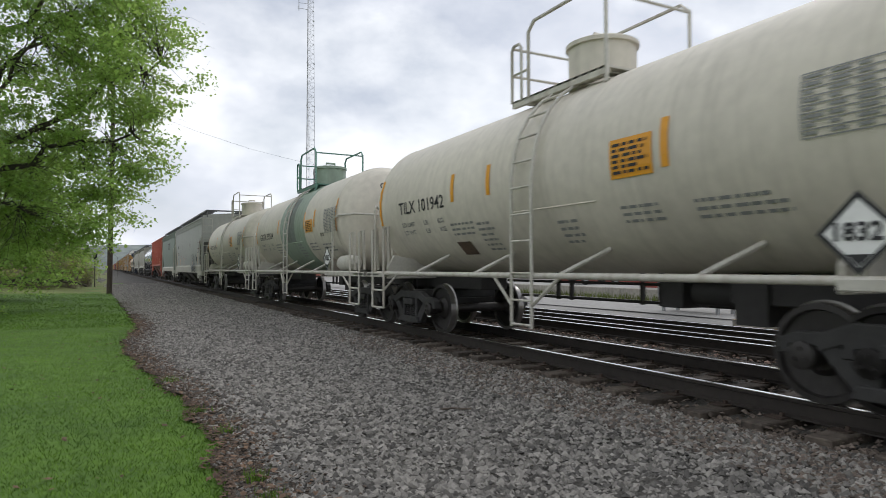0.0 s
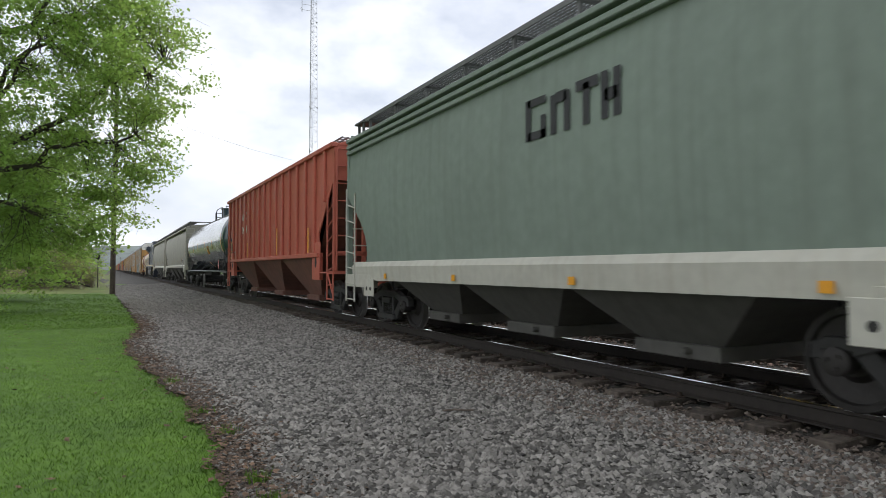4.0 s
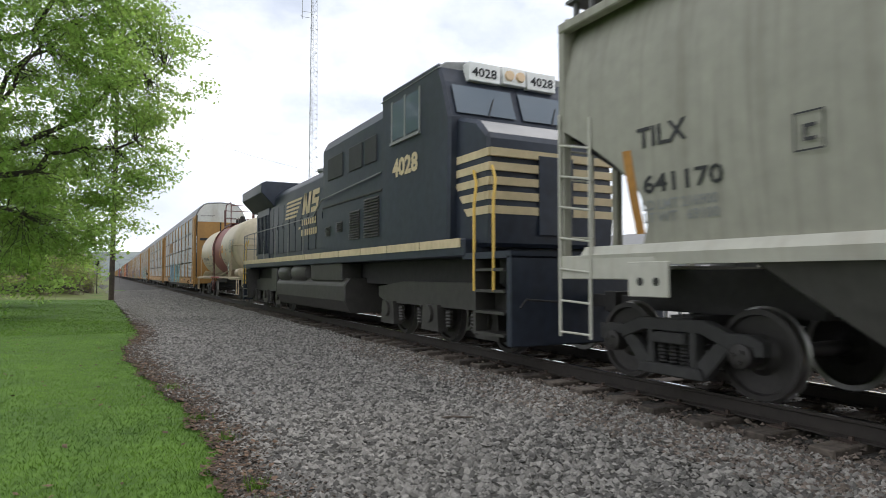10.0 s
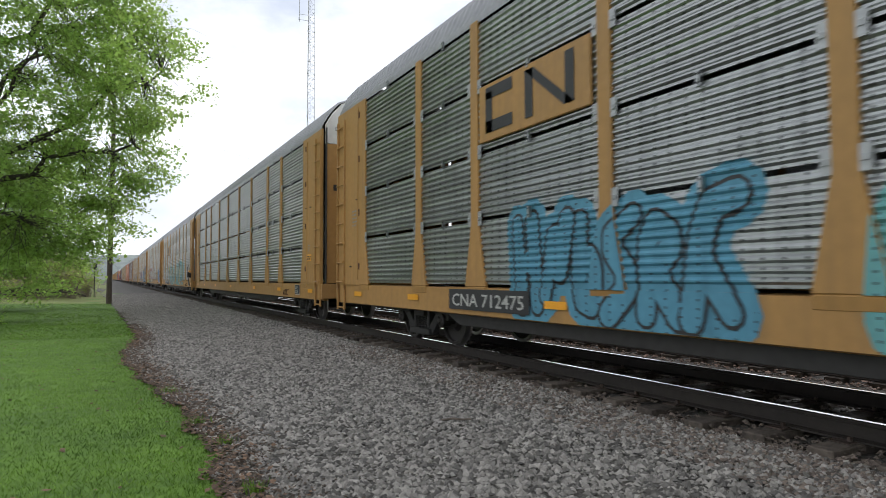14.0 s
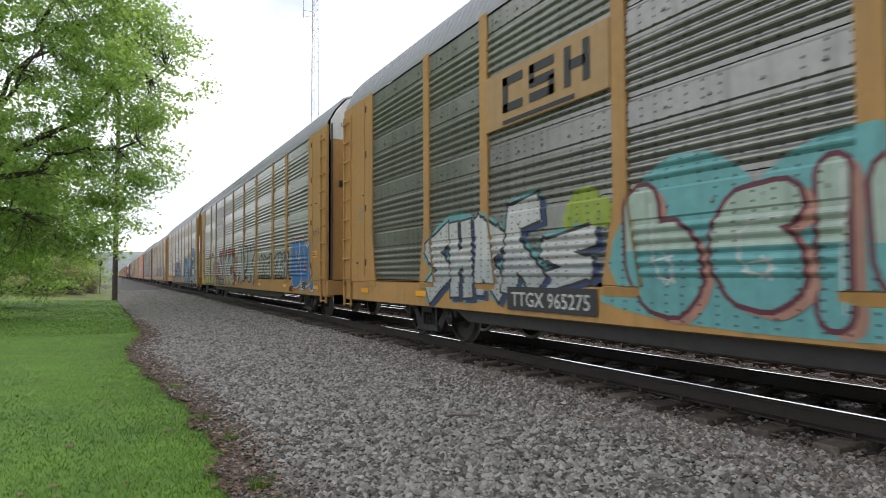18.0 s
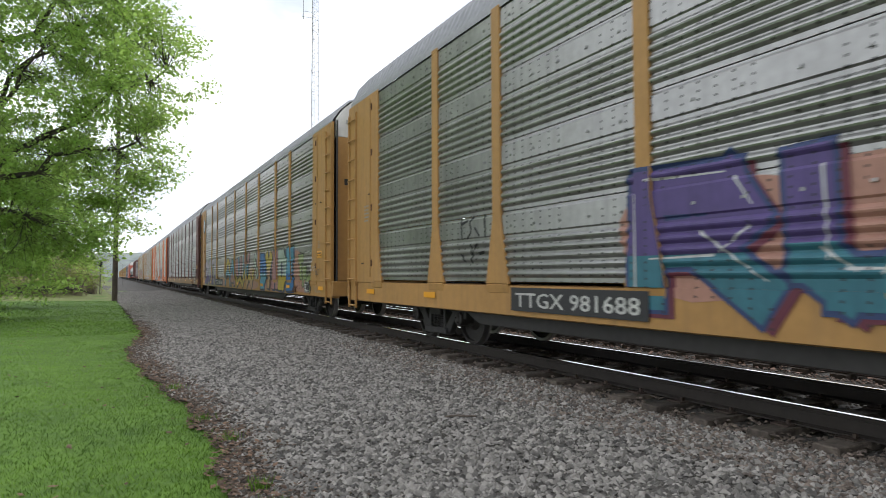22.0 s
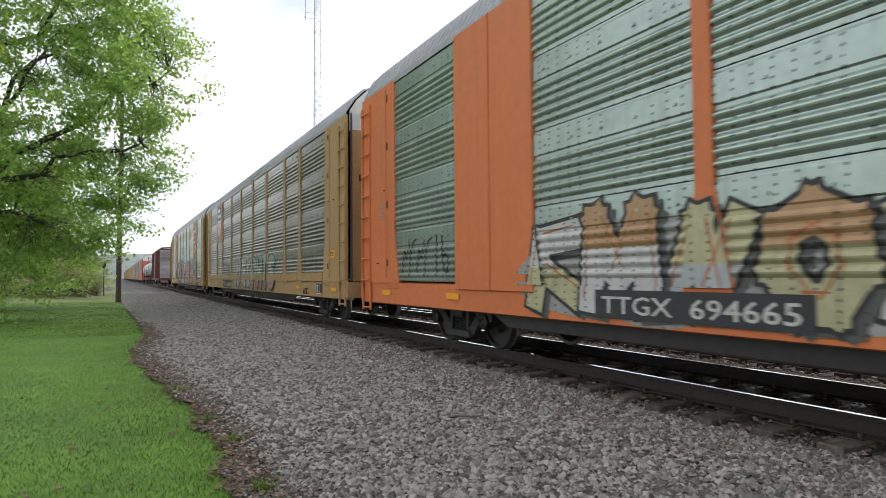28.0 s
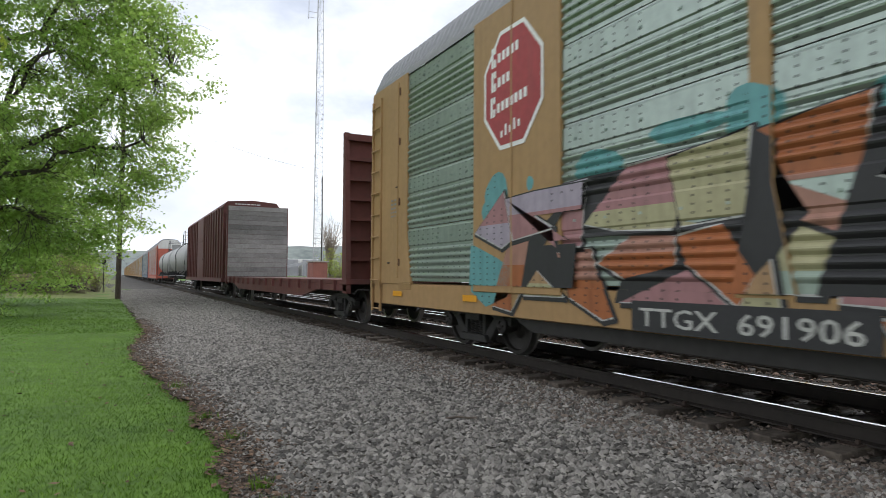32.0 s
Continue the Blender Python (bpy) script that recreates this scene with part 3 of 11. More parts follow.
def shrub(name, label, x, y, wide, high, twig_count, leaf_count, material, leaf=0.12):
    t = thing(name, label, "shrub", pose(x, y, verge_z(x, y) if x < 0 else ground_z(x, y)), group="thicket at the lawn's end")
    s = Shape()
    tips = []
    for i in range(twig_count):
        a, b = tree_rng.normal(0, wide * 0.22, 2), tree_rng.normal(0, wide * 0.5, 2)
        h = high * (0.35 + 0.65 * tree_rng.random())
        line = bough((a[0], a[1], -0.1), (b[0], b[1], h), 0.1, 4, 0.25)
        taper(s, line, 0.018, 0.005, 3)
        tips += line[2:]
    ob = part("brushwood", s, TWIG, t)
    ob["kind"] = "stuff"
    if leaf_count:
        tips = np.array(tips)
        ob = part("foliage", leaf_mesh("foliage", tips, np.full(len(tips), 0.35), np.full(len(tips), max(1, leaf_count // len(tips))), leaf), material, t)
        ob["kind"] = "stuff"
    return t


def thicket(x, y, wide, high, k, lv, mat):
    shrub("thicket_shrub", "tangled brown brush with budding green leaves" if mat is LEAF_OLIVE else "leafy green shrub in a roadside thicket", x, y, wide, high, k, lv, mat)


thicket(-2.6, 56, 1.6, 3.2, 90, 2600, LEAF_OLIVE)
thicket(-4.4, 55, 2.2, 2.0, 150, 500, LEAF_OLIVE)
thicket(-6.4, 54, 2.2, 1.7, 160, 300, LEAF_OLIVE)
thicket(-8.6, 53, 2.4, 2.2, 160, 1400, LEAF)
thicket(-10.8, 52, 2.4, 2.0, 160, 700, LEAF_OLIVE)
thicket(-13.2, 51, 2.6, 2.4, 160, 1500, LEAF)
thicket(-3.4, 60, 2.4, 5.6, 120, 4200, LEAF)
thicket(-6.2, 60, 3.0, 5.2, 120, 4200, LEAF_OLIVE)
thicket(-10.0, 58, 3.2, 5.6, 130, 4200, LEAF)
thicket(-14.0, 57, 3.2, 6.0, 130, 4200, LEAF)
thicket(-1.7, 64, 1.4, 2.4, 90, 900, LEAF_OLIVE)
thicket(-3.0, 72, 2.4, 4.5, 100, 2600, LEAF_OLIVE)
thicket(-5.0, 84, 3.5, 6.5, 120, 3600, LEAF)
thicket(-3.2, 67, 2.6, 3.0, 90, 5000, LEAF_OLIVE)
thicket(-6.5, 66, 3.2, 3.4, 90, 6000, LEAF_OLIVE)
thicket(-10.5, 65, 3.4, 3.6, 90, 6000, LEAF)
thicket(-15.0, 64, 3.6, 4.0, 90, 6000, LEAF_OLIVE)
thicket(-17.5, 52, 3.0, 4.0, 90, 5000, LEAF)
thicket(-7.6, 51, 2.4, 1.2, 80, 2600, LEAF_OLIVE)
thicket(-11.8, 50, 2.6, 1.3, 80, 2600, LEAF)
thicket(-4.6, 52.5, 2.0, 1.1, 80, 2200, LEAF_OLIVE)
# an unseen row of tall growth along the lawn's other side, added to close the place behind the camera and dim its light
# and reflections
for i in range(6):
    thicket(-7.5 - 0.8 * (i % 2), -24 + 5.0 * i, 3.6, 9.0, 46, 5200, LEAF if i % 2 else LEAF_OLIVE)
for i, (x, y, dx, dz, r, lean) in enumerate(((-5.9, 50.6, 3.6, 0.1, 0.13, 0.35), (-4.3, 51.2, 3.0, -0.1, 0.10, 0.55), (-6.4, 49.9, 2.6, 0.05, 0.08, 0.15))):
    s = Shape()
    taper(s, bough((0, 0, lean), (dx, 0.9, lean * 0.4 + dz), 0.12, 7, 0.3), r, r * 0.55, 8)
    for j in range(3):
        taper(s, bough((dx * (0.4 + 0.2 * j), 0.4, lean + 0.05), (dx * (0.5 + 0.2 * j), tree_rng.normal(0, 0.4), lean + 0.7), 0, 2, 0.1), 0.03, 0.008, 4)
    solid("fallen_log", s, BARK, "grey fallen log lying in the brush", "log", group="fallen logs", smooth=60, m=pose(x, y, verge_z(x, y)))
solid("leaning_stick", taper(Shape(), [(0, 0, -0.05), (0.32, 0, 0.8), (0.62, 0, 1.5)], 0.035, 0.02, 6), TWIG, "pale bare stick leaning in the brush", "stick", m=pose(-6.9, 50.2, -0.28))

# ---- utility pole, its cable, the radio tower ----
pole = thing("utility_pole", "tall dark-brown wooden utility pole at the gravel's edge", "utility pole", pose(0.13, 47.2, -0.42))
part("pole", taper(Shape(), [(0, 0, -0.3), (0.02, 0, 4), (0.06, 0, 9), (0.09, 0, 13.6)], 0.175, 0.115, 14), POLE_WOOD, pole, smooth=50)
for z in (12.2, 12.9):
    part("cross_bolt", Shape().cyl((-0.2, 0, z), (0.36, 0, z), 0.018, 6), STEEL_DARK, pole)
part("insulator", Shape().lathe([(0, 0.001), (0, 0.05), (0.05, 0.06), (0.06, 0.035), (0.1, 0.05), (0.14, 0.03), (0.14, 0.001)], 'z', (0.26, 0, 12.92), 10), PIPE_WHITE, pole)
solid("overhead_cable", Shape().tube([(0.4, 47.2, 12.4), (6.5, 57.4, 12.9), (13.0, 68, 13.7), (19.5, 78, 14.7), (24.4, 87.4, 15.9)], 0.011, 5), STEEL_DARK,
      "thin dark overhead cable slung from the pole", "cable")
post = thing("marker_post", "thin grey trackside post with a small sign", "post", pose(-0.95, 62.0, -0.42))
part("post", Shape().cyl((0, 0, -0.1), (0, 0, 2.9), 0.035, 8), TRUCK_STEEL, post)
part("sign_plate", Shape().box(-0.16, 0.16, -0.05, -0.03, 2.45, 2.9), STEEL_DARK, post)

GALVANISED = tex_material("galvanised_steel", (0.36, 0.37, 0.38), 0.5, 0.6, 0.2, 12, 1, 0.1)
TOWER_GREY = tex_material("tower_steel", (0.40, 0.40, 0.41), 0.6, 0.3, 0.25, 8, 0.6, 0.1)
tower = thing("radio_tower", "slender lattice radio tower of grey steel with a side antenna", "radio tower", pose(25.0, 88.0, -0.35))
TOWER_H, SECTION = 54.0, 6.1
corners = [(math.cos(a), math.sin(a)) for a in (radians(100), radians(220), radians(340))]


def tower_r(z):
    return 0.86 - 0.45 * z / TOWER_H


k = 0
z = 0.0
while z < TOWER_H - 0.1:
    z2 = min(TOWER_H, z + SECTION)
    s = Shape()
    for c in corners:
        s.tube([(c[0] * tower_r(z), c[1] * tower_r(z), z), (c[0] * tower_r(z2), c[1] * tower_r(z2), z2)], 0.034, 5)
        s.cyl((c[0] * tower_r(z2), c[1] * tower_r(z2), z2 - 0.09), (c[0] * tower_r(z2), c[1] * tower_r(z2), z2 + 0.09), 0.085, 6)
    part("leg_section", s, TOWER_GREY, tower)
    s = Shape()
    m = 9
    for i in range(m):
        a, b = z + (z2 - z) * i / m, z + (z2 - z) * (i + 1) / m
        for j in range(3):
            c, d = corners[j], corners[(j + 1) % 3]
            if (i + j) % 2:
                c, d = d, c
            s.tube([(c[0] * tower_r(a), c[1] * tower_r(a), a), (d[0] * tower_r(b), d[1] * tower_r(b), b)], 0.012, 4)
            s.tube([(c[0] * tower_r(b), c[1] * tower_r(b), b), (d[0] * tower_r(b), d[1] * tower_r(b), b)], 0.012, 4)
    part("bracing", s, TOWER_GREY, tower)["kind"] = "stuff"
    z = z2
s = Shape()
for q in (-0.1, 0.1):
    s.tube([(q, 0.2, 0.5), (q * 0.8, 0.1, TOWER_H - 1)], 0.012, 4)
for i in range(130):
    s.tube([(-0.1, 0.2 - 0.1 * i / 130, 0.8 + i * 0.4), (0.1, 0.2 - 0.1 * i / 130, 0.8 + i * 0.4)], 0.01, 4)
part("climbing_ladder", s, TOWER_GREY, tower)
part("feed_cable", Shape().tube([(0.55, -0.5, 0.2), (0.62, -0.42, 10), (0.55, -0.36, 15.5)], 0.07, 6), STEEL_DARK, tower)
for q in (38.2, 39.0):
    part("side_arm", Shape().tube([(-0.3, 0, q), (-1.55, 0.1, q)], 0.03, 5), TOWER_GREY, tower)
part("antenna", Shape().tube([(-1.55, 0.1, 37.9), (-1.55, 0.1, 42.6)], 0.045, 6).tube([(-1.55, 0.1, 38.0), (-1.75, 0.1, 38.3), (-1.55, 0.1, 38.6)], 0.02, 4), TOWER_GREY, tower, smooth=50)
part("footing", Shape().box(-1.1, 1.1, -1.1, 1.1, -0.2, 0.12), plain("tower_concrete", (0.36, 0.35, 0.33), 0.9), tower, "square concrete footing", bevel=0.03)

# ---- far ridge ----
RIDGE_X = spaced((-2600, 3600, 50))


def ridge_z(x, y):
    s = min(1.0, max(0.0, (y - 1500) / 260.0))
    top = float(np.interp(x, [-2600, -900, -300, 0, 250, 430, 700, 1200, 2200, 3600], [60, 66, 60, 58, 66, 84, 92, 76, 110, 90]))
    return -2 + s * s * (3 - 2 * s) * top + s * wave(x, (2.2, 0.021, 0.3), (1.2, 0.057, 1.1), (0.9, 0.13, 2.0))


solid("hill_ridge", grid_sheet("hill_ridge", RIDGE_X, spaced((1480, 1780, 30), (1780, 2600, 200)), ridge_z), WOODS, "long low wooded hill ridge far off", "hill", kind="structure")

# ---- the yard beyond the tracks ----
CONCRETE = tex_material("old_concrete", (0.36, 0.34, 0.30), 0.9, 0, 0.3, 9, 0.8, 0.35, streak=0.35, dirt=(0.12, 0.11, 0.08))
CABINET_GREY = tex_material("cabinet_paint", (0.34, 0.35, 0.35), 0.5, 0.2, 0.12, 20, 1.5, 0.08, streak=0.2)
BOX_YELLOW = tex_material("container_yellow", (0.62, 0.43, 0.07), 0.55, 0, 0.15, 12, 0.8, 0.08, streak=0.25, dirt=(0.25, 0.16, 0.06))
BOX_RED = tex_material("container_red", (0.28, 0.055, 0.04), 0.6, 0, 0.2, 12, 0.8, 0.08, streak=0.25)
BOX_WHITE = tex_material("trailer_white", (0.72, 0.72, 0.70), 0.5, 0, 0.1, 12, 0.8, 0.05, streak=0.25)
EDGE_ORANGE = tex_material("faded_edge_paint", (0.55, 0.29, 0.08), 0.8, 0, 0.35, 10, 1.2, 0.3, tint=(0.50, 0.33, 0.16))
BRICK_WALL = tex_material("red_brickwork", (0.25, 0.10, 0.075), 0.9, 0, 0.3, 18, 0.8, 0.4)
CAR_GLASS = tex_material("tinted_glass", (0.02, 0.022, 0.025), 0.08, 0, 0.1, 9, 1, 0.0)
TYRE = tex_material("rubber", (0.02, 0.02, 0.02), 0.85, 0, 0.2, 20, 3, 0.2)
yard = solid("yard", grid_sheet("yard", spaced((13.6, 70, 4)), spaced((-90, 150, 8)), lambda x, y: -0.045 + 0.015 * math.sin(0.7 * x + 0.4 * y)), ASPHALT,
             "pale worn asphalt yard beyond the tracks", "yard", kind="structure")
edge = thing("platform_edge", "low concrete platform kerb with faded orange edge paint", "kerb", kind="structure")
for i in range(28):
    y = 10.2 - 1.53 * i
    part("kerb_block", Shape().box(13.05, 13.62, y - 1.52, y, -0.5, 0.0 + tree_rng.uniform(-0.006, 0.006)), CONCRETE, edge, bevel=0.015)
    part("paint_strip", Shape().box(13.06, 13.34, y - 1.5, y - 0.02, 0.004, 0.009), EDGE_ORANGE, edge, "faded orange edge paint")
part("slope", Shape().prism([(12.2, -0.42), (13.7, -0.05), (13.7, -0.5), (12.2, -0.5)], 'y', 10.25, 150), ASPHALT, edge)
low = thing("low_wall", "low weathered concrete wall along the yard", "wall", kind="structure")
for i in range(22):
    y = -14 + 2.44 * i
    part("wall_block", Shape().box(18.9, 19.25, y, y + 2.42, -0.1, 0.40 + tree_rng.uniform(-0.02, 0.02)), CONCRETE, low, bevel=0.03)

cabinet = thing("utility_cabinet", "grey steel utility cabinet on short legs", "cabinet", pose(14.9, 12.8, -0.05))
part("body", Shape().box(-0.4, 0.4, -1.1, 1.1, 0.42, 1.85), CABINET_GREY, cabinet, bevel=0.02)
part("roof", Shape().box(-0.46, 0.46, -1.16, 1.16, 1.85, 1.93), CABINET_GREY, cabinet, bevel=0.015)
for q in (-0.55, 0.55):
    door = part("door", Shape().box(-0.425, -0.4, q - 0.5, q + 0.5, 0.5, 1.78), CABINET_GREY, cabinet, bevel=0.006)
    part("handle", Shape().tube([(-0.43, q * 0.3, 1.05), (-0.47, q * 0.3, 1.08), (-0.47, q * 0.3, 1.2), (-0.43, q * 0.3, 1.23)], 0.012, 6), GALVANISED, door)
    part("label_plate", Shape().box(-0.431, -0.426, q - 0.2, q + 0.1, 1.45, 1.6), LETTER_WHITE, door, "white notice plate")
for q in (-0.95, 0.95):
    for x in (-0.3, 0.3):
        part("leg", Shape().box(x - 0.04, x + 0.04, q - 0.04, q + 0.04, 0.0, 0.42), GALVANISED, cabinet)


def container(material, label, x, y, turn, long=12.2):
    t = thing("shipping_container", label, "container", pose(x, y, -0.05, 0, 0, turn), group="containers in the yard")
    h, w = 2.6, 1.22
    n = int(long / 0.28)
    for s in (-1, 1):
        poly = []
        for i in range(n):
            a = -long / 2 + 0.12 + (long - 0.24) * i / n
            d = (long - 0.24) / n
            poly += [(s * w, a), (s * w, a + d * 0.35), (s * (w - 0.04), a + d * 0.5), (s * (w - 0.04), a + d * 0.85)]
        q = Shape().add([(x0, y0, z) for z in (0.16, h - 0.1) for x0, y0 in poly], [(i, i + 1, len(poly) + i + 1, len(poly) + i) for i in range(len(poly) - 1)])
        part("side_panel", q, material, t)
        part("end_panel", Shape().box(-w + 0.1, w - 0.1, s * long / 2 - 0.04, s * long / 2 - 0.01, 0.16, h - 0.1), material, t)
        for z0, z1 in ((0.0, 0.17), (h - 0.11, h)):
            part("side_rail", Shape().box(s * w - 0.05, s * w + 0.05, -long / 2 + 0.1, long / 2 - 0.1, z0, z1), material, t, bevel=0.01)
            part("end_rail", Shape().box(-w + 0.08, w - 0.08, s * long / 2 - 0.1, s * long / 2, z0, z1), material, t, bevel=0.01)
        for c in (-1, 1):
            part("corner_post", Shape().box(c * w - 0.08, c * w + 0.06, s * long / 2 - 0.12, s * long / 2 + 0.01, 0, h), material, t, bevel=0.012)
    part("roof", Shape().box(-w, w, -long / 2 + 0.1, long / 2 - 0.1, h - 0.09, h - 0.04), material, t)
    return t


container(BOX_YELLOW, "yellow corrugated steel shipping container on the yard", 23.2, 9.2, 0)
container(BOX_YELLOW, "yellow corrugated steel shipping container on the yard", 23.2, -3.4, 0)
container(BOX_RED, "dull red corrugated steel shipping container", 31.5, 27.0, 0, 6.1)
container(BOX_RED, "dull red corrugated steel shipping container", 40.0, 44.0, 0)


def parked_car(x, y, turn, paint_mat, label):
    t = thing("parked_car", label, "car", pose(x, y, -0.05, 0, 0, turn), group="cars parked in the yard")
    side = [(-2.2, 0.35), (-2.22, 0.7), (-2.05, 0.92), (-0.95, 1.0), (-0.35, 1.42), (1.1, 1.45), (1.75, 1.02), (2.2, 0.95), (2.25, 0.4)]
    part("body", Shape().prism([(a, min(b, 1.0)) for a, b in side if b <= 1.02], 'x', -0.88, 0.88), paint_mat, t, bevel=0.05)
    part("cabin", Shape().prism([(-1.0, 0.98), (-0.38, 1.42), (1.08, 1.45), (1.72, 0.99)], 'x', -0.74, 0.74), CAR_GLASS, t, "dark glazed cabin", bevel=0.04)
    part("roof", Shape().prism([(-0.4, 1.42), (-0.3, 1.47), (1.0, 1.5), (1.12, 1.45)], 'x', -0.72, 0.72), paint_mat, t, bevel=0.02)
    for a in (-1.38, 1.38):
        for s in (-1, 1):
            wheel = part("wheel", Shape().lathe([(-0.1, 0.001), (-0.1, 0.29), (-0.07, 0.33), (0.07, 0.33), (0.1, 0.29), (0.1, 0.001)], 'x', (s * 0.82, a, 0.33), 16), TYRE, t, smooth=40)
            part("rim", Shape().lathe([(s * 0.1, 0.001), (s * 0.11, 0.19), (s * 0.1, 0.21)], 'x', (s * 0.82, a, 0.33), 14), GALVANISED, wheel)
    for s in (-0.6, 0.6):
        part("headlight", Shape().box(s - 0.17, s + 0.17, -2.235, -2.2, 0.66, 0.78), SIGN_WHITE, t, bevel=0.01)
        part("tail_light", Shape().box(s - 0.17, s + 0.17, 2.2, 2.245, 0.7, 0.85), SIGN_RED, t, bevel=0.01)
    return t


for x, y, turn, c, label in ((24.6, 20.2, 80, (0.035, 0.04, 0.05), "dark blue-grey car parked on the yard"), (27.5, 22.5, 84, (0.30, 0.31, 0.32), "silver car parked on the yard"),
                             (25.8, 17.6, 82, (0.06, 0.02, 0.02), "dark maroon car parked on the yard"), (33.0, 38.0, 86, (0.55, 0.55, 0.55), "white car parked on the yard")):
    parked_car(x, y, turn, plain("car_paint", c, 0.25), label)
shed = thing("brick_shed", "long low red-brick shed with pale windows", "building", pose(52, 52, -0.05))
part("wall", Shape().box(-6, 6, -16, 16, 0, 4.2), BRICK_WALL, shed)
part("roof", Shape().prism([(-6.5, 4.2), (0, 6.0), (6.5, 4.2)], 'y', -16.5, 16.5), tex_material("shed_roof", (0.2, 0.2, 0.2), 0.8), shed)
for i in range(7):
    win = part("window", Shape().box(-6.06, -5.98, -14 + 4.2 * i, -12 + 4.2 * i, 1.4, 2.9), SIGN_WHITE, shed, "pale window frame")
    part("pane", Shape().box(-6.09, -6.07, -13.85 + 4.2 * i, -12.15 + 4.2 * i, 1.52, 2.78), CAR_GLASS, win)
bin_ = thing("refuse_bin", "yellow plastic refuse bin in the yard", "bin", pose(21.6, 15.9, -0.05))
part("body", Shape().box(-0.4, 0.4, -0.4, 0.4, 0.08, 1.0), YELLOW, bin_, bevel=0.04)
part("lid", Shape().box(-0.44, 0.44, -0.44, 0.44, 1.0, 1.1), YELLOW, bin_, bevel=0.03)
part("base", Shape().box(-0.36, 0.36, -0.36, 0.36, 0, 0.08), TYRE, bin_)
for x, y, h, lean in ((18.6, 13.6, 1.9, 4), (20.2, 11.2, 1.6, 0), (18.7, 7.0, 1.6, 0)):
    p_ = thing("fence_post", "weathered grey wooden post beside the low wall", "post", pose(x, y, -0.07, 0, lean, 0), group="posts by the low wall")
    part("post", Shape().box(-0.08, 0.08, -0.08, 0.08, 0, h), CONCRETE, p_, bevel=0.012)
lamp_post = thing("wooden_lamp_post", "wooden post with a street lamp at the yard's edge", "street lamp", pose(21.0, 17.4, -0.05))
part("pole", taper(Shape(), [(0, 0, 0), (0, 0, 4), (0.02, 0, 8.6)], 0.15, 0.1, 10), POLE_WOOD, lamp_post, smooth=50)
part("arm", Shape().tube([(0, 0, 8.0), (-0.7, 0, 8.4), (-1.5, 0, 8.5)], 0.03, 6), GALVANISED, lamp_post)
part("lamp_head", Shape().box(-2.0, -1.45, -0.13, 0.13, 8.42, 8.58), GALVANISED, lamp_post, bevel=0.04)

# weeds along the wall and beyond the yard
k = 5200
v = np.zeros((k, 3, 3))
x = np.where(tree_rng.random(k) < 0.5, 18.5 + 0.4 * tree_rng.random(k), 12.4 + 0.6 * tree_rng.random(k))
y = tree_rng.uniform(10, 48, k)
y = np.where(x > 18, tree_rng.uniform(2, 40, k), y)
h = 0.10 + 0.22 * tree_rng.random(k)
a = tree_rng.uniform(0, 6.28, k)
zb = np.where(x > 18, -0.06, -0.40)
v[:, 0] = np.stack([x - 0.02 * np.cos(a), y - 0.02 * np.sin(a), zb], -1)
v[:, 1] = np.stack([x + 0.02 * np.cos(a), y + 0.02 * np.sin(a), zb], -1)
v[:, 2] = np.stack([x + tree_rng.normal(0, 0.07, k), y + tree_rng.normal(0, 0.07, k), zb + h], -1)
me = bpy.data.meshes.new("weeds")
me.from_pydata(v.reshape(-1, 3).tolist(), [], np.arange(3 * k).reshape(-1, 3).tolist())
solid("weeds", me, DRY_GRASS, "scrubby green weeds along the yard wall", "weeds", kind="stuff")

for x, y, s in ((58, 20, 1.0), (66, 32, 1.2), (62, 2, 1.1), (72, 48, 1.3), (56, 74, 1.0), (48, 88, 0.9), (60, -14, 1.1), (44, 104, 0.9)):
    broad_tree("yard_tree", "leafy green tree at the yard's far side", (x, y, -0.3), 2.0, (x, y, 5.2 * s), (3.6 * s, 3.6 * s, 3.6 * s), 70, 60, 0.34, LEAF,
               [(x - 1, y, 5 * s), (x + 1, y, 6 * s)], 0.2, 1.2)
for x, y, high, lv in ((29.2, 95, 5.6, 2400), (31.4, 97, 5.0, 2000)):
    shrub("willow_bush", "yellow-green budding bush beside the tower", x, y, 1.9, high, 120, lv, LEAF_PALE, 0.16)
bare = thing("bare_tree", "leafless grey tree with fine spreading twigs", "tree", pose(29.6, 96.5, -0.3))
s = Shape()
taper(s, [(0, 0, 0), (0.1, 0, 2), (0, 0, 4.5)], 0.2, 0.12, 8)
part("trunk", s, BARK, bare)
s = Shape()
for i in range(60):
    b = tree_rng.normal(0, 1.0, 2)
    line = bough((0, 0, 2.5 + 2 * tree_rng.random()), (b[0], b[1], 6.0 + 4.6 * tree_rng.random()), 0.2, 5, 0.2)
    taper(s, line, 0.05, 0.012, 4)
    for j in range(4):
        q = np.array(line[2 + j % 3])
        taper(s, bough(q, q + np.append(tree_rng.normal(0, 0.8, 2), 1.0 + tree_rng.random()), 0, 3, 0.2), 0.02, 0.008, 3)
part("branches", s, TWIG, bare)
hut = thing("equipment_hut", "small dull-red equipment hut at the tower's foot", "hut", pose(24.6, 86.0, -0.3))
part("wall", Shape().box(-1.0, 1.0, -1.4, 1.4, 0, 3.3), BRICK_WALL, hut)
part("roof", Shape().box(-1.15, 1.15, -1.55, 1.55, 3.3, 3.5), CONCRETE, hut, bevel=0.03)
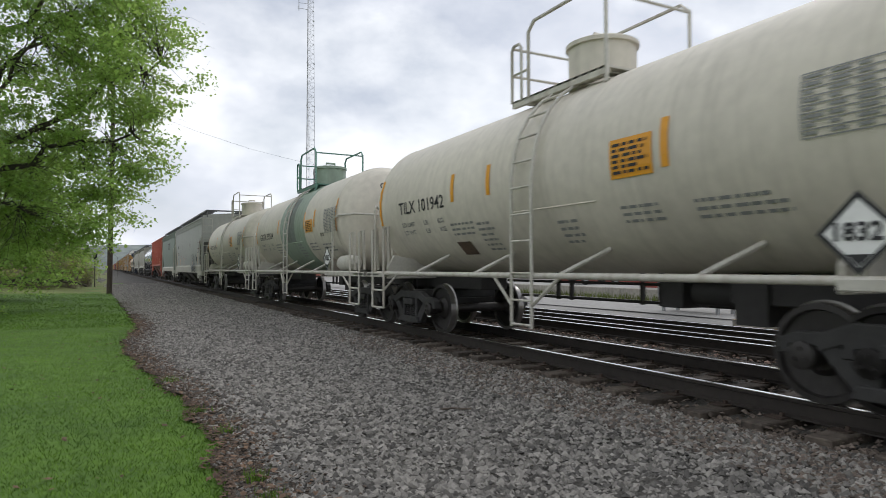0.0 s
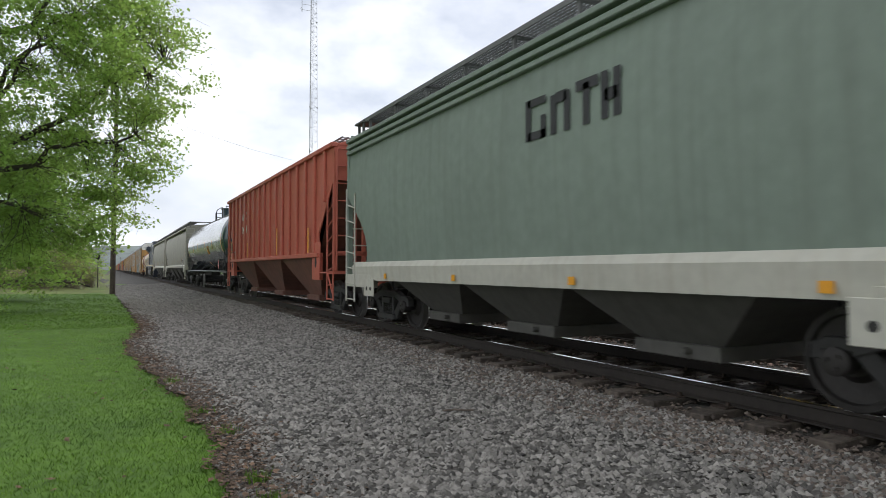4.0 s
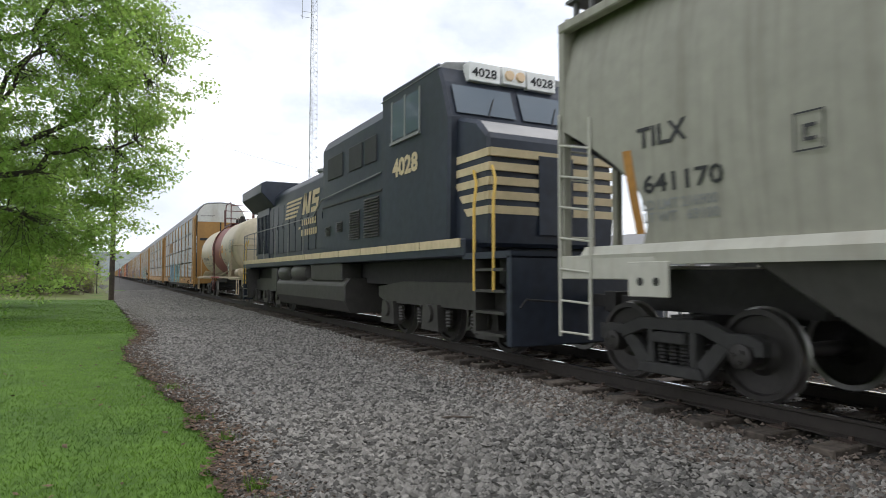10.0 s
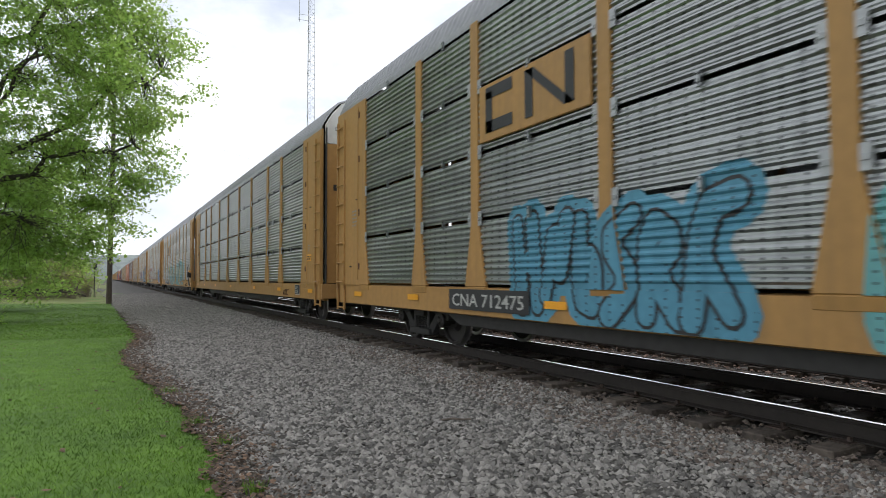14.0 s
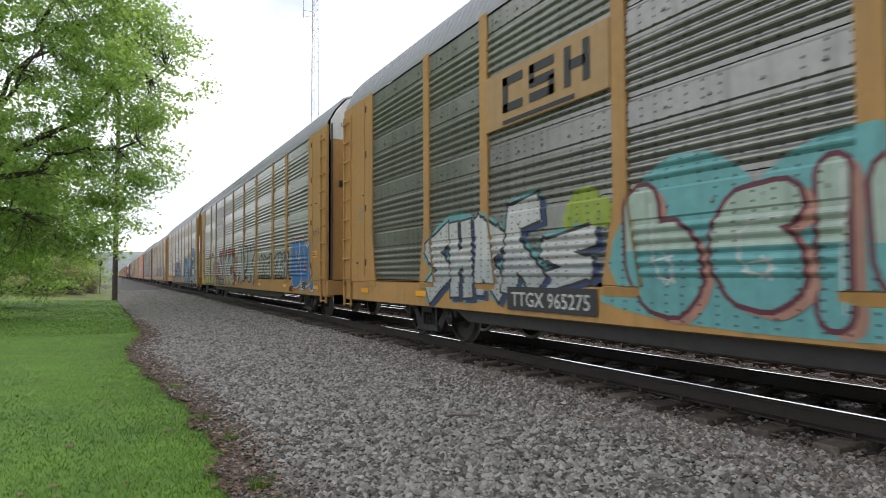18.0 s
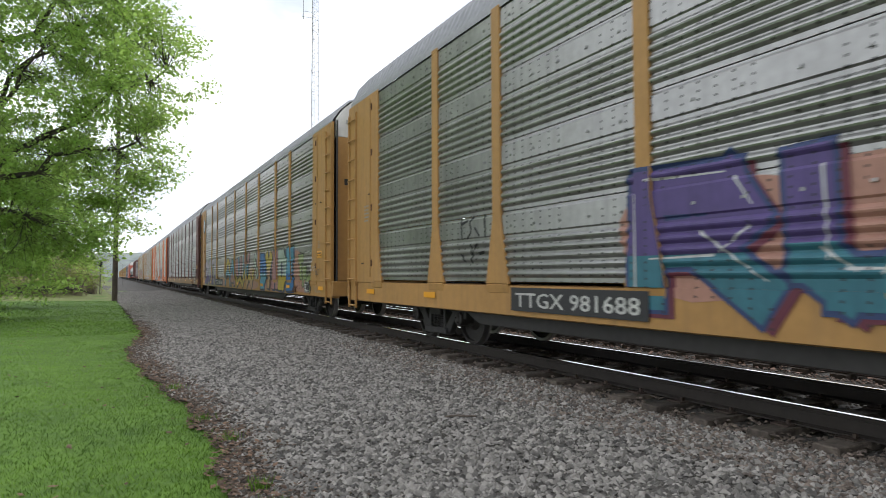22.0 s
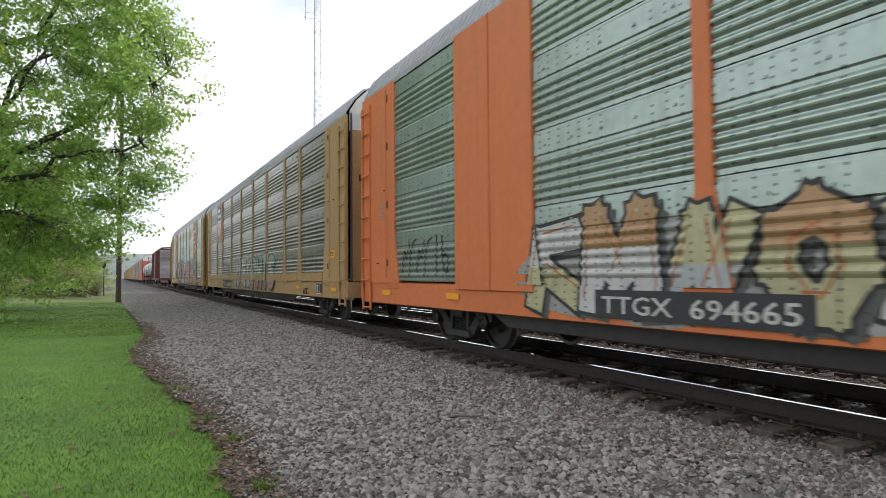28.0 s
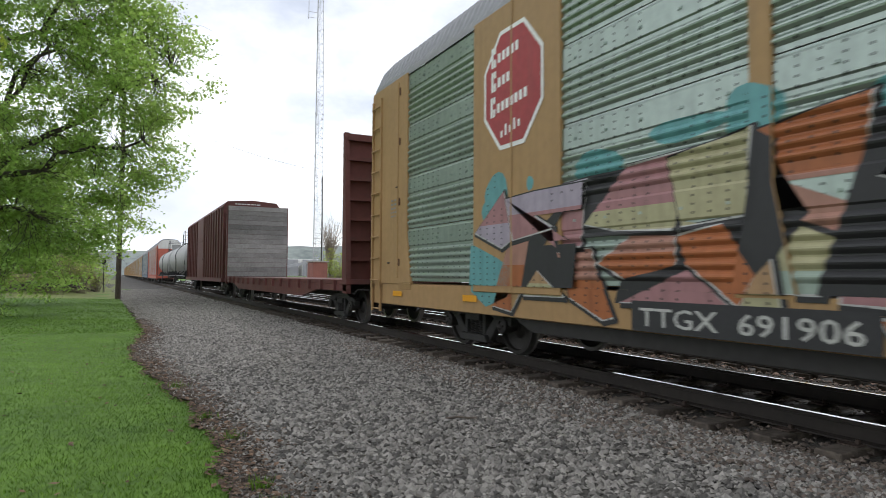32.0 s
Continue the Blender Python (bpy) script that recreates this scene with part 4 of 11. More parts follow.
for x, y in ((34.0, 146), (38.4, 146)):
    tr = thing("white_trailer", "white box trailer parked in the far yard", "trailer", pose(x, y, -0.2), group="far trailers")
    part("body", Shape().box(-1.8, 1.8, -6, 6, 1.2, 5.0), BOX_WHITE, tr, bevel=0.05)
    part("door_frame", Shape().box(-1.7, 1.7, -6.06, -6.0, 1.3, 4.9), GALVANISED, tr)
    for q in (-1.0, 1.0):
        part("wheel", Shape().lathe([(-0.3, 0.001), (-0.3, 0.5), (0.3, 0.5), (0.3, 0.001)], 'x', (q, -4.5, 0.5), 14), TYRE, tr)
        part("landing_leg", Shape().box(q - 0.1, q + 0.1, 3.4, 3.6, 0, 1.2), GALVANISED, tr)
conv = thing("conveyor", "long sloping grey conveyor in the far yard", "conveyor", pose(31.5, 138, -0.2))
part("boom", Shape().prism([(0.0, 2.6), (7.6, 4.4), (7.6, 5.0), (0.0, 3.2)], 'y', -0.5, 0.5), GALVANISED, conv)
part("tower_frame", Shape().box(0.3, 0.7, -0.5, 0.5, 0, 6.2).box(0.0, 1.0, -0.6, 0.6, 4.6, 5.4), TOWER_GREY, conv)
part("prop", Shape().box(5.6, 5.8, -0.4, 0.4, 0, 4.0), TOWER_GREY, conv)


# ---- railway car kit: every car's own space has y along the track (near end at -y), z from the rail heads, the seen side at -x ----
TRAIN, WHEELS_A, WHEELS_B, WHEELS_L = [], [], [], []


def wheel_mesh(r=0.457):
    k = r / 0.457
    half = [(0.0, 0.085), (0.60, 0.09), (0.655, 0.15), (0.68, 0.16), (0.715, 0.2), (0.722, 0.385), (0.69, 0.415), (0.685, 0.47), (0.70, 0.484),
            (0.718, 0.462), (0.82, 0.455), (0.824, 0.40), (0.775, 0.385), (0.762, 0.21), (0.83, 0.15), (0.834, 0.09), (0.94, 0.085),
            (0.945, 0.125), (1.10, 0.125), (1.115, 0.10), (1.115, 0.0)]
    half = [(t, q * k if q > 0.2 else q) for t, q in half]
    prof = [(-t, q) for t, q in half[:0:-1]] + half
    s = Shape().lathe(prof, 'x', n=36)
    for side in (-1, 1):
        for a in (90, 210, 330):
            c = (side * 1.112, 0.062 * math.cos(radians(a)), 0.062 * math.sin(radians(a)))
            s.cyl(c, (side * 1.135, c[1], c[2]), 0.02, 6)
    me = s.mesh("wheelset", smooth=35)
    me.materials.append(WHEEL_STEEL)
    me.materials.append(WORN_RIM)
    for q in me.polygons:
        c = q.center
        rr = math.hypot(c.y, c.z)
        if rr > 0.44 * k and 0.68 < abs(c.x) < 0.83:
            q.material_index = 1
    return me


WORN_RIM = tex_material("worn_wheel_rim", (0.3, 0.29, 0.28), 0.35, 0.9, 0.2, 20, 2, 0.05)
WHEELSET = wheel_mesh()
LOCO_WHEELSET = wheel_mesh(0.53)


def side_frame_mesh(sx):
    s = Shape()
    a, b = (0.93 * sx, 1.07 * sx)
    s.prism([(-1.12, 0.46), (-1.12, 0.60), (-0.98, 0.665), (-0.74, 0.665), (-0.46, 0.77), (0.46, 0.77), (0.74, 0.665), (0.98, 0.665), (1.12, 0.60), (1.12, 0.46),
             (1.03, 0.46), (1.0, 0.56), (0.78, 0.56), (0.75, 0.5), (0.40, 0.63), (-0.40, 0.63), (-0.75, 0.5), (-0.78, 0.56), (-1.0, 0.56), (-1.03, 0.46)], 'x', a, b)
    s.prism([(-0.80, 0.56), (-0.62, 0.60), (-0.26, 0.26), (-0.44, 0.16)], 'x', a, b - 0.02 * sx)
    s.prism([(0.80, 0.56), (0.62, 0.60), (0.26, 0.26), (0.44, 0.16)], 'x', a, b - 0.02 * sx)
    s.prism([(-0.46, 0.15), (0.46, 0.15), (0.40, 0.27), (-0.40, 0.27)], 'x', 0.90 * sx, 1.12 * sx)
    s.prism([(-0.34, 0.25), (-0.25, 0.25), (-0.25, 0.66), (-0.34, 0.66)], 'x', a, b)
    s.prism([(0.34, 0.25), (0.25, 0.25), (0.25, 0.66), (0.34, 0.66)], 'x', a, b)
    for y in (-0.89, 0.89):
        s.box(min(a, b), max(a, b) + 0.0, y - 0.13, y + 0.13, 0.55, 0.62)
    return s.mesh("side_frame", bevel=0.012)


def spring_mesh():
    s = Shape()
    s.lathe([(0.27 + i * 0.02, 0.068 if i % 2 else 0.05) for i in range(13)], 'z', (0, 0, 0), 10)
    return s.mesh("spring", smooth=80)


SIDE_FRAMES = (side_frame_mesh(-1), side_frame_mesh(1))
SPRING = spring_mesh()
BOLSTER = Shape().box(-1.12, 1.12, -0.22, 0.22, 0.50, 0.62).box(-0.9, 0.9, -0.17, 0.17, 0.62, 0.80).cyl((-0.85, -0.42, 0.36), (0.85, -0.42, 0.36), 0.035, 8).cyl((-0.85, 0.42, 0.36), (0.85, 0.42, 0.36), 0.035, 8).mesh("truck", bevel=0.015)


def add_truck(car, y):
    t = part("truck", BOLSTER, TRUCK_STEEL, car, "dusty cast-steel freight truck", at=pose(0, y, 0))
    for me in SIDE_FRAMES:
        part("side_frame", me, TRUCK_STEEL, t)
    for x in (-1.0, 1.0):
        for q in (-0.15, 0.0, 0.15):
            part("spring", SPRING, STEEL_DARK, t, at=pose(x, q, 0))
    WHEELS_A.append(part("wheelset", WHEELSET, None, t, "steel wheels with bright worn rims", at=pose(0, -0.89, 0.457)))
    WHEELS_B.append(part("wheelset", WHEELSET, None, t, "steel wheels with bright worn rims", at=pose(0, 0.89, 0.457)))
    return t


def coupler_mesh():
    s = Shape().box(-0.09, 0.09, -0.55, 0.4, 0.79, 0.97)
    s.prism([(-0.2, -0.62), (0.05, -0.80), (0.2, -0.72), (0.2, -0.5), (-0.14, -0.48)], 'z', 0.74, 1.02)
    s.tube([(0.25, 0.1, 0.85), (0.27, -0.35, 0.5), (0.2, -0.7, 0.42), (0.12, -0.85, 0.55)], 0.03, 6)
    s.tube([(-0.2, 0.1, 0.9), (-0.75, -0.1, 0.86), (-1.3, -0.1, 0.9), (-1.42, -0.12, 0.78)], 0.018, 6)
    return s.mesh("coupler", bevel=0.01)


COUPLER = coupler_mesh()


def add_couplers(car, y0, y1):
    part("coupler", COUPLER, STEEL_DARK, car, at=pose(0, y0, 0))
    part("coupler", COUPLER, STEEL_DARK, car, at=pose(0, y1, 0, 0, 0, 180))


def car_thing(name, label, s0, s1, category="freight car"):
    c = (s0 + s1) / 2
    t = thing(name, label, category, pose(TRACK_X, c, 0), group="cars of the freight train")
    TRAIN.append(t)
    return t, (lambda s: s - c)


# ---- lettering and painted marks ----
GLYPHS = {}


def text_shape(body, bold=0.0):
    """The built-in font's letters as flat faces, cap height 1, starting at u = 0."""
    key = (body, bold)
    if key not in GLYPHS:
        cu = bpy.data.curves.new("text", 'FONT')
        cu.body, cu.size, cu.resolution_u, cu.offset = body, 1.0, 2, bold
        ob = bpy.data.objects.new("text", cu)
        me = ob.to_mesh()
        vs = [(v.co.x, v.co.y) for v in me.vertices]
        fs = [tuple(q.vertices) for q in me.polygons]
        ob.to_mesh_clear()
        bpy.data.objects.remove(ob)
        bpy.data.curves.remove(cu)
        h = 0.7
        x0 = min(v[0] for v in vs)
        x1 = max(v[0] for v in vs)
        GLYPHS[key] = ([((a - x0) / h, b / h) for a, b in vs], fs, (x1 - x0) / h)
    return GLYPHS[key]


def fit_text(body, w, h, bold=0.02):
    vs, fs, full = text_shape(body, bold)
    return [(a * w / full, b * h) for a, b in vs], fs


def rects(items):
    vs, fs = [], []
    for u, v, w, h in items:
        o = len(vs)
        vs += [(u, v), (u + w, v), (u + w, v + h), (u, v + h)]
        fs.append((o, o + 1, o + 2, o + 3))
    return vs, fs


def bar_rows(w, h, rows, seed, fill=0.55):
    """Unreadable small writing: broken bars in rows."""
    r = random.Random(seed)
    out = []
    pitch = h / rows
    for i in range(rows):
        u = 0.0
        stop = w * r.uniform(0.75, 1.0)
        while u < stop:
            k = min(r.uniform(0.04, 0.16) * max(1.0, h), stop - u)
            if k > 0.01:
                out.append((u, h - (i + 1) * pitch + pitch * 0.2, k, pitch * fill))
            u += k + r.uniform(0.02, 0.05)
    return rects(out)


def cut_flat(vs, fs, cuts, axis=1):
    """Splits flat faces at the given values of u (axis 0) or v (axis 1), so that they can follow a bent surface."""
    bm = bmesh.new()
    bv = [bm.verts.new((a, b, 0)) for a, b in vs]
    for q in fs:
        try:
            bm.faces.new([bv[i] for i in q])
        except ValueError:
            pass
    lo = min(v[axis] for v in vs)
    hi = max(v[axis] for v in vs)
    no = (0, 1, 0) if axis else (1, 0, 0)
    for c in cuts:
        if lo + 1e-4 < c < hi - 1e-4:
            co = (0, c, 0) if axis else (c, 0, 0)
            bmesh.ops.bisect_plane(bm, geom=bm.verts[:] + bm.edges[:] + bm.faces[:], plane_co=co, plane_no=no, dist=1e-5)
    bm.verts.index_update()
    out = [(v.co.x, v.co.y) for v in bm.verts], [tuple(v.index for v in q.verts) for q in bm.faces]
    bm.free()
    return out


def mark(name, flat, mapping, material, parent, label="", cuts=()):
    vs, fs = flat
    if cuts:
        vs, fs = cut_flat(vs, fs, cuts)
    me = bpy.data.meshes.new(name)
    me.from_pydata([mapping(a, b) for a, b in vs], [], fs)
    return part(name, me, material, parent, label)


def on_side(y, z, x, lift=0.006):
    """Flat side facing the camera's side; u runs towards the near end."""
    return lambda u, v: (x - lift, y - u, z + v)


def on_tank(y, z, zc, r, lift=0.008):
    a0 = math.asin(max(-1, min(1, (z - zc) / r)))

    def f(u, v):
        a = a0 + v / r
        return (-(r + lift) * math.cos(a), y - u, zc + (r + lift) * math.sin(a))
    return f


def on_head(x, z, zc, r, y_seam, depth, lift=0.012):
    def f(u, v):
        px, pz = x + u, z + v
        q = min(1.0, math.hypot(px, pz - zc) / r)
        return (px, y_seam - depth * math.sqrt(1 - q * q) - lift, pz)
    return f


def stripe_tank(car, y, z0, z1, zc, r, w=0.13):
    vs, fs = rects([(0, 0, w, z1 - z0)])
    mark("reflective_stripe", (vs, fs), on_tank(y + w / 2, z0, zc, r), STRIPE, car, cuts=[(z1 - z0) * k / 4 for k in range(1, 4)])


def table_mark(car, mapping, w, h, material, rows=8, cols=5):
    """A ruled table of small print."""
    r = random.Random(3)
    it = [(0, i * h / rows, w, 0.012) for i in range(rows + 1)] + [(i, 0, 0.012, h) for i in (0, w - 0.012)]
    for i in range(rows):
        for j in range(cols):
            it.append((w * j / cols + 0.03, i * h / rows + 0.03, w / cols * r.uniform(0.4, 0.8), h / rows * 0.4))
    mark("data_table", rects(it), mapping, material, car, cuts=[h * k / 6 for k in range(1, 6)])


def placard(car, mapping, size, number, red=False):
    """Diamond placard on edge with its number."""
    d = size / 2
    mark("placard", ([(0, -d), (d, 0), (0, d), (-d, 0)], [(0, 1, 2, 3)]), mapping(0.012), SIGN_RED if red else SIGN_WHITE, car, "diamond hazard placard")
    k = d * 0.82
    if not red:
        mark("placard_border", ([(0, -d), (d, 0), (0, d), (-d, 0), (0, -k), (k, 0), (0, k), (-k, 0)], [(0, 1, 5, 4), (1, 2, 6, 5), (2, 3, 7, 6), (3, 0, 4, 7)]), mapping(0.016), LETTER_BLACK, car)
        mark("placard_lower_half", ([(-0.3 * d, -0.5 * d), (0, -0.78 * d), (0.3 * d, -0.5 * d)], [(0, 1, 2)]), mapping(0.016), LETTER_BLACK, car)
    else:
        mark("placard_panel", rects([(-0.52 * d, -0.22 * d, 1.04 * d, 0.44 * d)]), mapping(0.016), SIGN_WHITE, car)
    vs, fs = fit_text(number, 1.12 * d, 0.42 * d, 0.03)
    mark("placard_number", ([(a - 0.56 * d, b - 0.17 * d) for a, b in vs], fs), mapping(0.02), LETTER_BLACK, car)


def yellow_sign(car, mapping, w, h, seed=1):
    mark("notice_plate", rects([(0, 0, w, h)]), mapping(0.012), STRIPE, car, "yellow notice with small black print", cuts=[h * k / 4 for k in range(1, 4)])
    vs, fs = bar_rows(w * 0.86, h * 0.84, 6, seed)
    mark("notice_print", ([(a + 0.07 * w, b + 0.08 * h) for a, b in vs], fs), mapping(0.018), LETTER_BLACK, car)


def ladder(car, name, a, b, rungs, side, r=0.022, material=None, label=""):
    """Two stiles along the lines a and b (lists of points) with rungs at the given parts of the way."""
    top = part(name, Shape().tube(a, r, 6), material, car, label, smooth=50)
    part("stile", Shape().tube(b, r, 6), material, top, smooth=50)

    def along(line, t):
        ls = [Vector(p) for p in line]
        d = [(ls[i + 1] - ls[i]).length for i in range(len(ls) - 1)]
        k = t * sum(d)
        for i, q in enumerate(d):
            if k <= q + 1e-6:
                return ls[i].lerp(ls[i + 1], k / q)
            k -= q
        return ls[-1]
    for t in rungs:
        part("rung", Shape().tube([along(a, t), along(b, t)], r * 0.75, 6), material, top, smooth=50)
    return top


def arc(zc, r, a0, a1, n, y):
    return [(-r * math.cos(radians(a0 + (a1 - a0) * i / n)), y, zc + r * math.sin(radians(a0 + (a1 - a0) * i / n))) for i in range(n + 1)]


# ---- tank cars ----
def tank_car(s0, s1, seam0, seam1, zc, r, label, bands, trim, dome_s, kind="acid", trucks=(2.1, 2.1), sill_trim=None, head_mats=None, black=False, detail=True):
    """bands: (from, to, material) along the shell. trim: railings, ladders and sill pipes."""
    car, L = car_thing("tank_car", label, s0, s1)
    depth = r * (0.58 if black else 0.5)
    hm = head_mats or (bands[0][2], bands[-1][2])
    for a, b, m in bands:
        part("tank_shell", Shape().lathe([(L(a), r), (L(b), r)], 'y', (0, 0, zc), 48), m, car, smooth=40)
    for seam, sgn, m in ((seam0, -1, hm[0]), (seam1, 1, hm[1])):
        prof = [(L(seam) + sgn * depth * math.sin(radians(q)), r * math.cos(radians(q)) if q < 90 else 0.001) for q in range(0, 91, 10)]
        part("tank_head", Shape().lathe(prof, 'y', (0, 0, zc), 48), m, car, smooth=60)
        part("weld_seam", Shape().lathe([(L(seam) - 0.02, r), (L(seam) - 0.012, r + 0.006), (L(seam) + 0.012, r + 0.006), (L(seam) + 0.02, r)], 'y', (0, 0, zc), 48), m, car, smooth=60)
        # saddle and end platform
        e = s0 if sgn < 0 else s1
        ys = L(seam) - sgn * 0.5
        part("saddle", Shape().prism([(-1.42, 1.02), (-1.42, 1.25), (-1.28, zc - 0.75 * r), (-0.9, zc - 0.8 * r), (0.9, zc - 0.8 * r), (1.28, zc - 0.75 * r), (1.42, 1.25), (1.42, 1.02)], 'y', ys - 0.04, ys + 0.04),
             trim, car, bevel=0.01)
        part("end_sill", Shape().box(-0.3, 0.3, min(L(e), L(seam) - sgn * 2.4), max(L(e), L(seam) - sgn * 2.4), 0.82, 1.15), STEEL_DARK, car, bevel=0.015)
        pl = Shape().box(-1.5, 1.5, min(L(e), L(e) - sgn * 0.7), max(L(e), L(e) - sgn * 0.7), 1.08, 1.13)
        pl.box(-1.5, -1.43, min(L(e), ys), max(L(e), ys), 1.05, 1.15)
        pl.box(1.43, 1.5, min(L(e), ys), max(L(e), ys), 1.05, 1.15)
        part("end_platform", pl, trim, car, bevel=0.008)
        # handrail round the end
        y_in, y_out = L(seam) - sgn * 0.1, L(e) - sgn * 0.32
        rail = Shape()
        zr = zc + 0.05
        rail.tube([(-1.46, y_in + sgn * 0.15, 1.13), (-1.46, y_in + sgn * 0.15, zr - 0.1), (-1.38, y_in + sgn * 0.3, zr), (-1.1, L(seam) + sgn * (depth + 0.08), zr), (1.1, L(seam) + sgn * (depth + 0.08), zr), (1.38, y_in + sgn * 0.3, zr), (1.46, y_in + sgn * 0.15, zr - 0.1), (1.46, y_in + sgn * 0.15, 1.13)], 0.025, 6)
        part("end_handrail", rail, trim, car, smooth=50)
        if detail:
            posts = Shape()
            for y in (y_out, y_out - sgn * 0.62) if kind == "acid" else ():
                posts.tube([(-1.49, y, 0.42), (-1.49, y, 2.05), (-1.40, y, 2.1), (-1.36, y, 1.2)], 0.026, 6)
            if kind == "acid":
                posts.tube([(-1.49, y_out, 0.42), (-1.49, y_out - sgn * 0.62, 0.42)], 0.022, 6).tube([(-1.49, y_out, 0.78), (-1.49, y_out - sgn * 0.62, 0.78)], 0.022, 6)
                posts.tube([(-1.49, y_out - sgn * 0.62, 0.78), (-1.47, y_out - sgn * 1.3, 1.12)], 0.022, 6)
                for x in (-0.9, 0.2, 0.95):
                    part("end_grab_bar", Shape().tube([(x, L(e) - sgn * 0.03, 1.1), (x, L(e) - sgn * 0.03, 1.75), (x + 0.35, L(e) - sgn * 0.03, 1.75), (x + 0.35, L(e) - sgn * 0.03, 1.1)], 0.02, 6), trim, car, smooth=50)
            else:
                posts.tube([(-1.49, y_out, 1.1), (-1.49, y_out, 0.4), (-1.49, y_out - sgn * 0.5, 0.4), (-1.49, y_out - sgn * 0.5, 1.1)], 0.022, 6)
                part("end_brace", Shape().tube([(-0.55, L(e) - sgn * 0.1, 1.1), (-0.3, L(seam) + sgn * (depth * 0.75), zc - 0.3)], 0.025, 6), trim, car, smooth=50)
            part("step_ladder", posts, trim, car, smooth=50)
    # sill pipes with braces, near and far side
    for sx in (-1, 1):
        pipe = Shape().tube([(sx * 1.45, L(s0) + 0.5, 1.13), (sx * 1.45, L(s1) - 0.5, 1.13)], 0.042, 8)
        part("sill_pipe", pipe, sill_trim or trim, car, smooth=50)
        k = 4
        for i in range(k):
            y = L(seam0) + 1.9 + (L(seam1) - L(seam0) - 3.8) * i / (k - 1)
            part("brace", Shape().tube([(sx * 1.45, y, 1.13), (sx * r * 0.64, y - 0.36, zc - r * 0.77)], 0.034, 6), trim, car, smooth=50)
    # brake rigging and low pipes on the far side
    low = Shape()
    for z in (0.98, 0.70):
        low.tube([(0.85, L(seam0) + 1.6, z), (0.85, L(seam1) - 1.6, z)], 0.028, 6)
    y = L(seam0) + 2.4
    while y < L(seam1) - 2.2:
        low.box(0.82, 0.88, y - 0.03, y + 0.03, 0.66, 1.2).box(0.82, 0.88, y + 0.35, y + 0.41, 0.66, 1.2)
        y += 2.1
    part("brake_rigging", low, STEEL_DARK, car)
    d = L(dome_s)
    if kind != "acid" or black:
        part("bottom_outlet", Shape().lathe([(0.62, 0.13), (0.75, 0.16), (0.95, 0.22), (zc - r + 0.1, 0.3)], 'z', (0, d + 0.2, 0), 14), STEEL_DARK, car, smooth=40)
    part("brake_cylinder", Shape().cyl((0.15, d - 2.3, 0.92), (0.15, d - 1.6, 0.92), 0.17, 14).box(-0.1, 0.4, d - 1.55, d - 1.2, 0.72, 1.1).box(-0.35, 0.05, d - 2.9, d - 2.5, 0.6, 1.1), STEEL_DARK, car, smooth=40)
    # dome, platform, rails
    top = zc + r
    dome_m = bands[len(bands) // 2][2]
    dr, dh = (0.42, 0.68) if black else (0.5, 0.7)
    if kind == "valve":
        v = Shape().lathe([(top - 0.1, 0.45), (top + 0.06, 0.45), (top + 0.06, 0.34), (top + 0.12, 0.34), (top + 0.14, 0.16), (top + 0.42, 0.14), (top + 0.46, 0.09), (top + 0.5, 0.0)], 'z', (0, d, 0), 18)
        for q in range(6):
            v.cyl((0.3 * math.cos(q), d + 0.3 * math.sin(q), top), (0.3 * math.cos(q), d + 0.3 * math.sin(q), top + 0.28), 0.06, 8)
        part("valve_cover", v, STEEL_DARK, car, smooth=40)
    else:
        part("dome", Shape().lathe([(top - 0.25, dr), (top + dh - 0.12, dr), (top + dh - 0.12, dr + 0.04), (top + dh - 0.06, dr + 0.04), (top + dh - 0.03, dr - 0.02), (top + dh, dr - 0.3), (top + dh, 0.001)], 'z', (0, d, 0), 32).tube([(-0.15, d, top + dh), (-0.15, d, top + dh + 0.1), (0.15, d, top + dh + 0.1), (0.15, d, top + dh)], 0.025, 6),
             dome_m, car, smooth=40)
    rail_m = trim
    pf = Shape()
    hw, a, b, zp, rh = (0.42, d - 0.35, d + 2.5, top - 0.04, 0.62) if black else (0.78, d - 0.95, d + 1.25, top - 0.04, 1.0)
    for k in range(12):
        y = a + (b - a) * k / 12
        pf.box(-hw, -0.45 if abs(y - d) < 0.7 else hw, y, y + (b - a) / 12 - 0.03, zp, zp + 0.03)
    pf.box(-hw, -hw + 0.06, a, b, zp - 0.08, zp + 0.03).box(hw - 0.06, hw, a, b, zp - 0.08, zp + 0.03)
    part("top_platform", pf, rail_m, car)
    rl = Shape()
    for x in (-hw, hw):
        rl.tube([(x, b - 0.45, zp), (x, b - 0.45, zp + 1.02 * rh), (x, b - 0.6, zp + 1.16 * rh), (x, a + 0.15, zp + 1.16 * rh), (x, a, zp + 1.02 * rh), (x, a, zp - 0.2)], 0.027, 6)
        rl.tube([(x, b, zp), (x, b, zp + 0.85 * rh), (x, b - 0.06, zp + 0.92 * rh), (x, b - 0.2, zp + 0.92 * rh), (x, b - 0.26, zp + 0.85 * rh), (x, b - 0.26, zp)], 0.025, 6)
        rl.tube([(x, b, zp + 0.45 * rh), (x, b - 0.45, zp + 0.45 * rh)], 0.02, 6)
    for z in (0.45, 0.9):
        rl.tube([(-hw, b, zp + z * rh), (hw, b, zp + z * rh)], 0.022, 6)
    rl.tube([(-hw, a, zp + 1.0 * rh), (hw, a, zp + 1.0 * rh)], 0.022, 6)
    part("platform_railing", rl, rail_m, car, smooth=50)
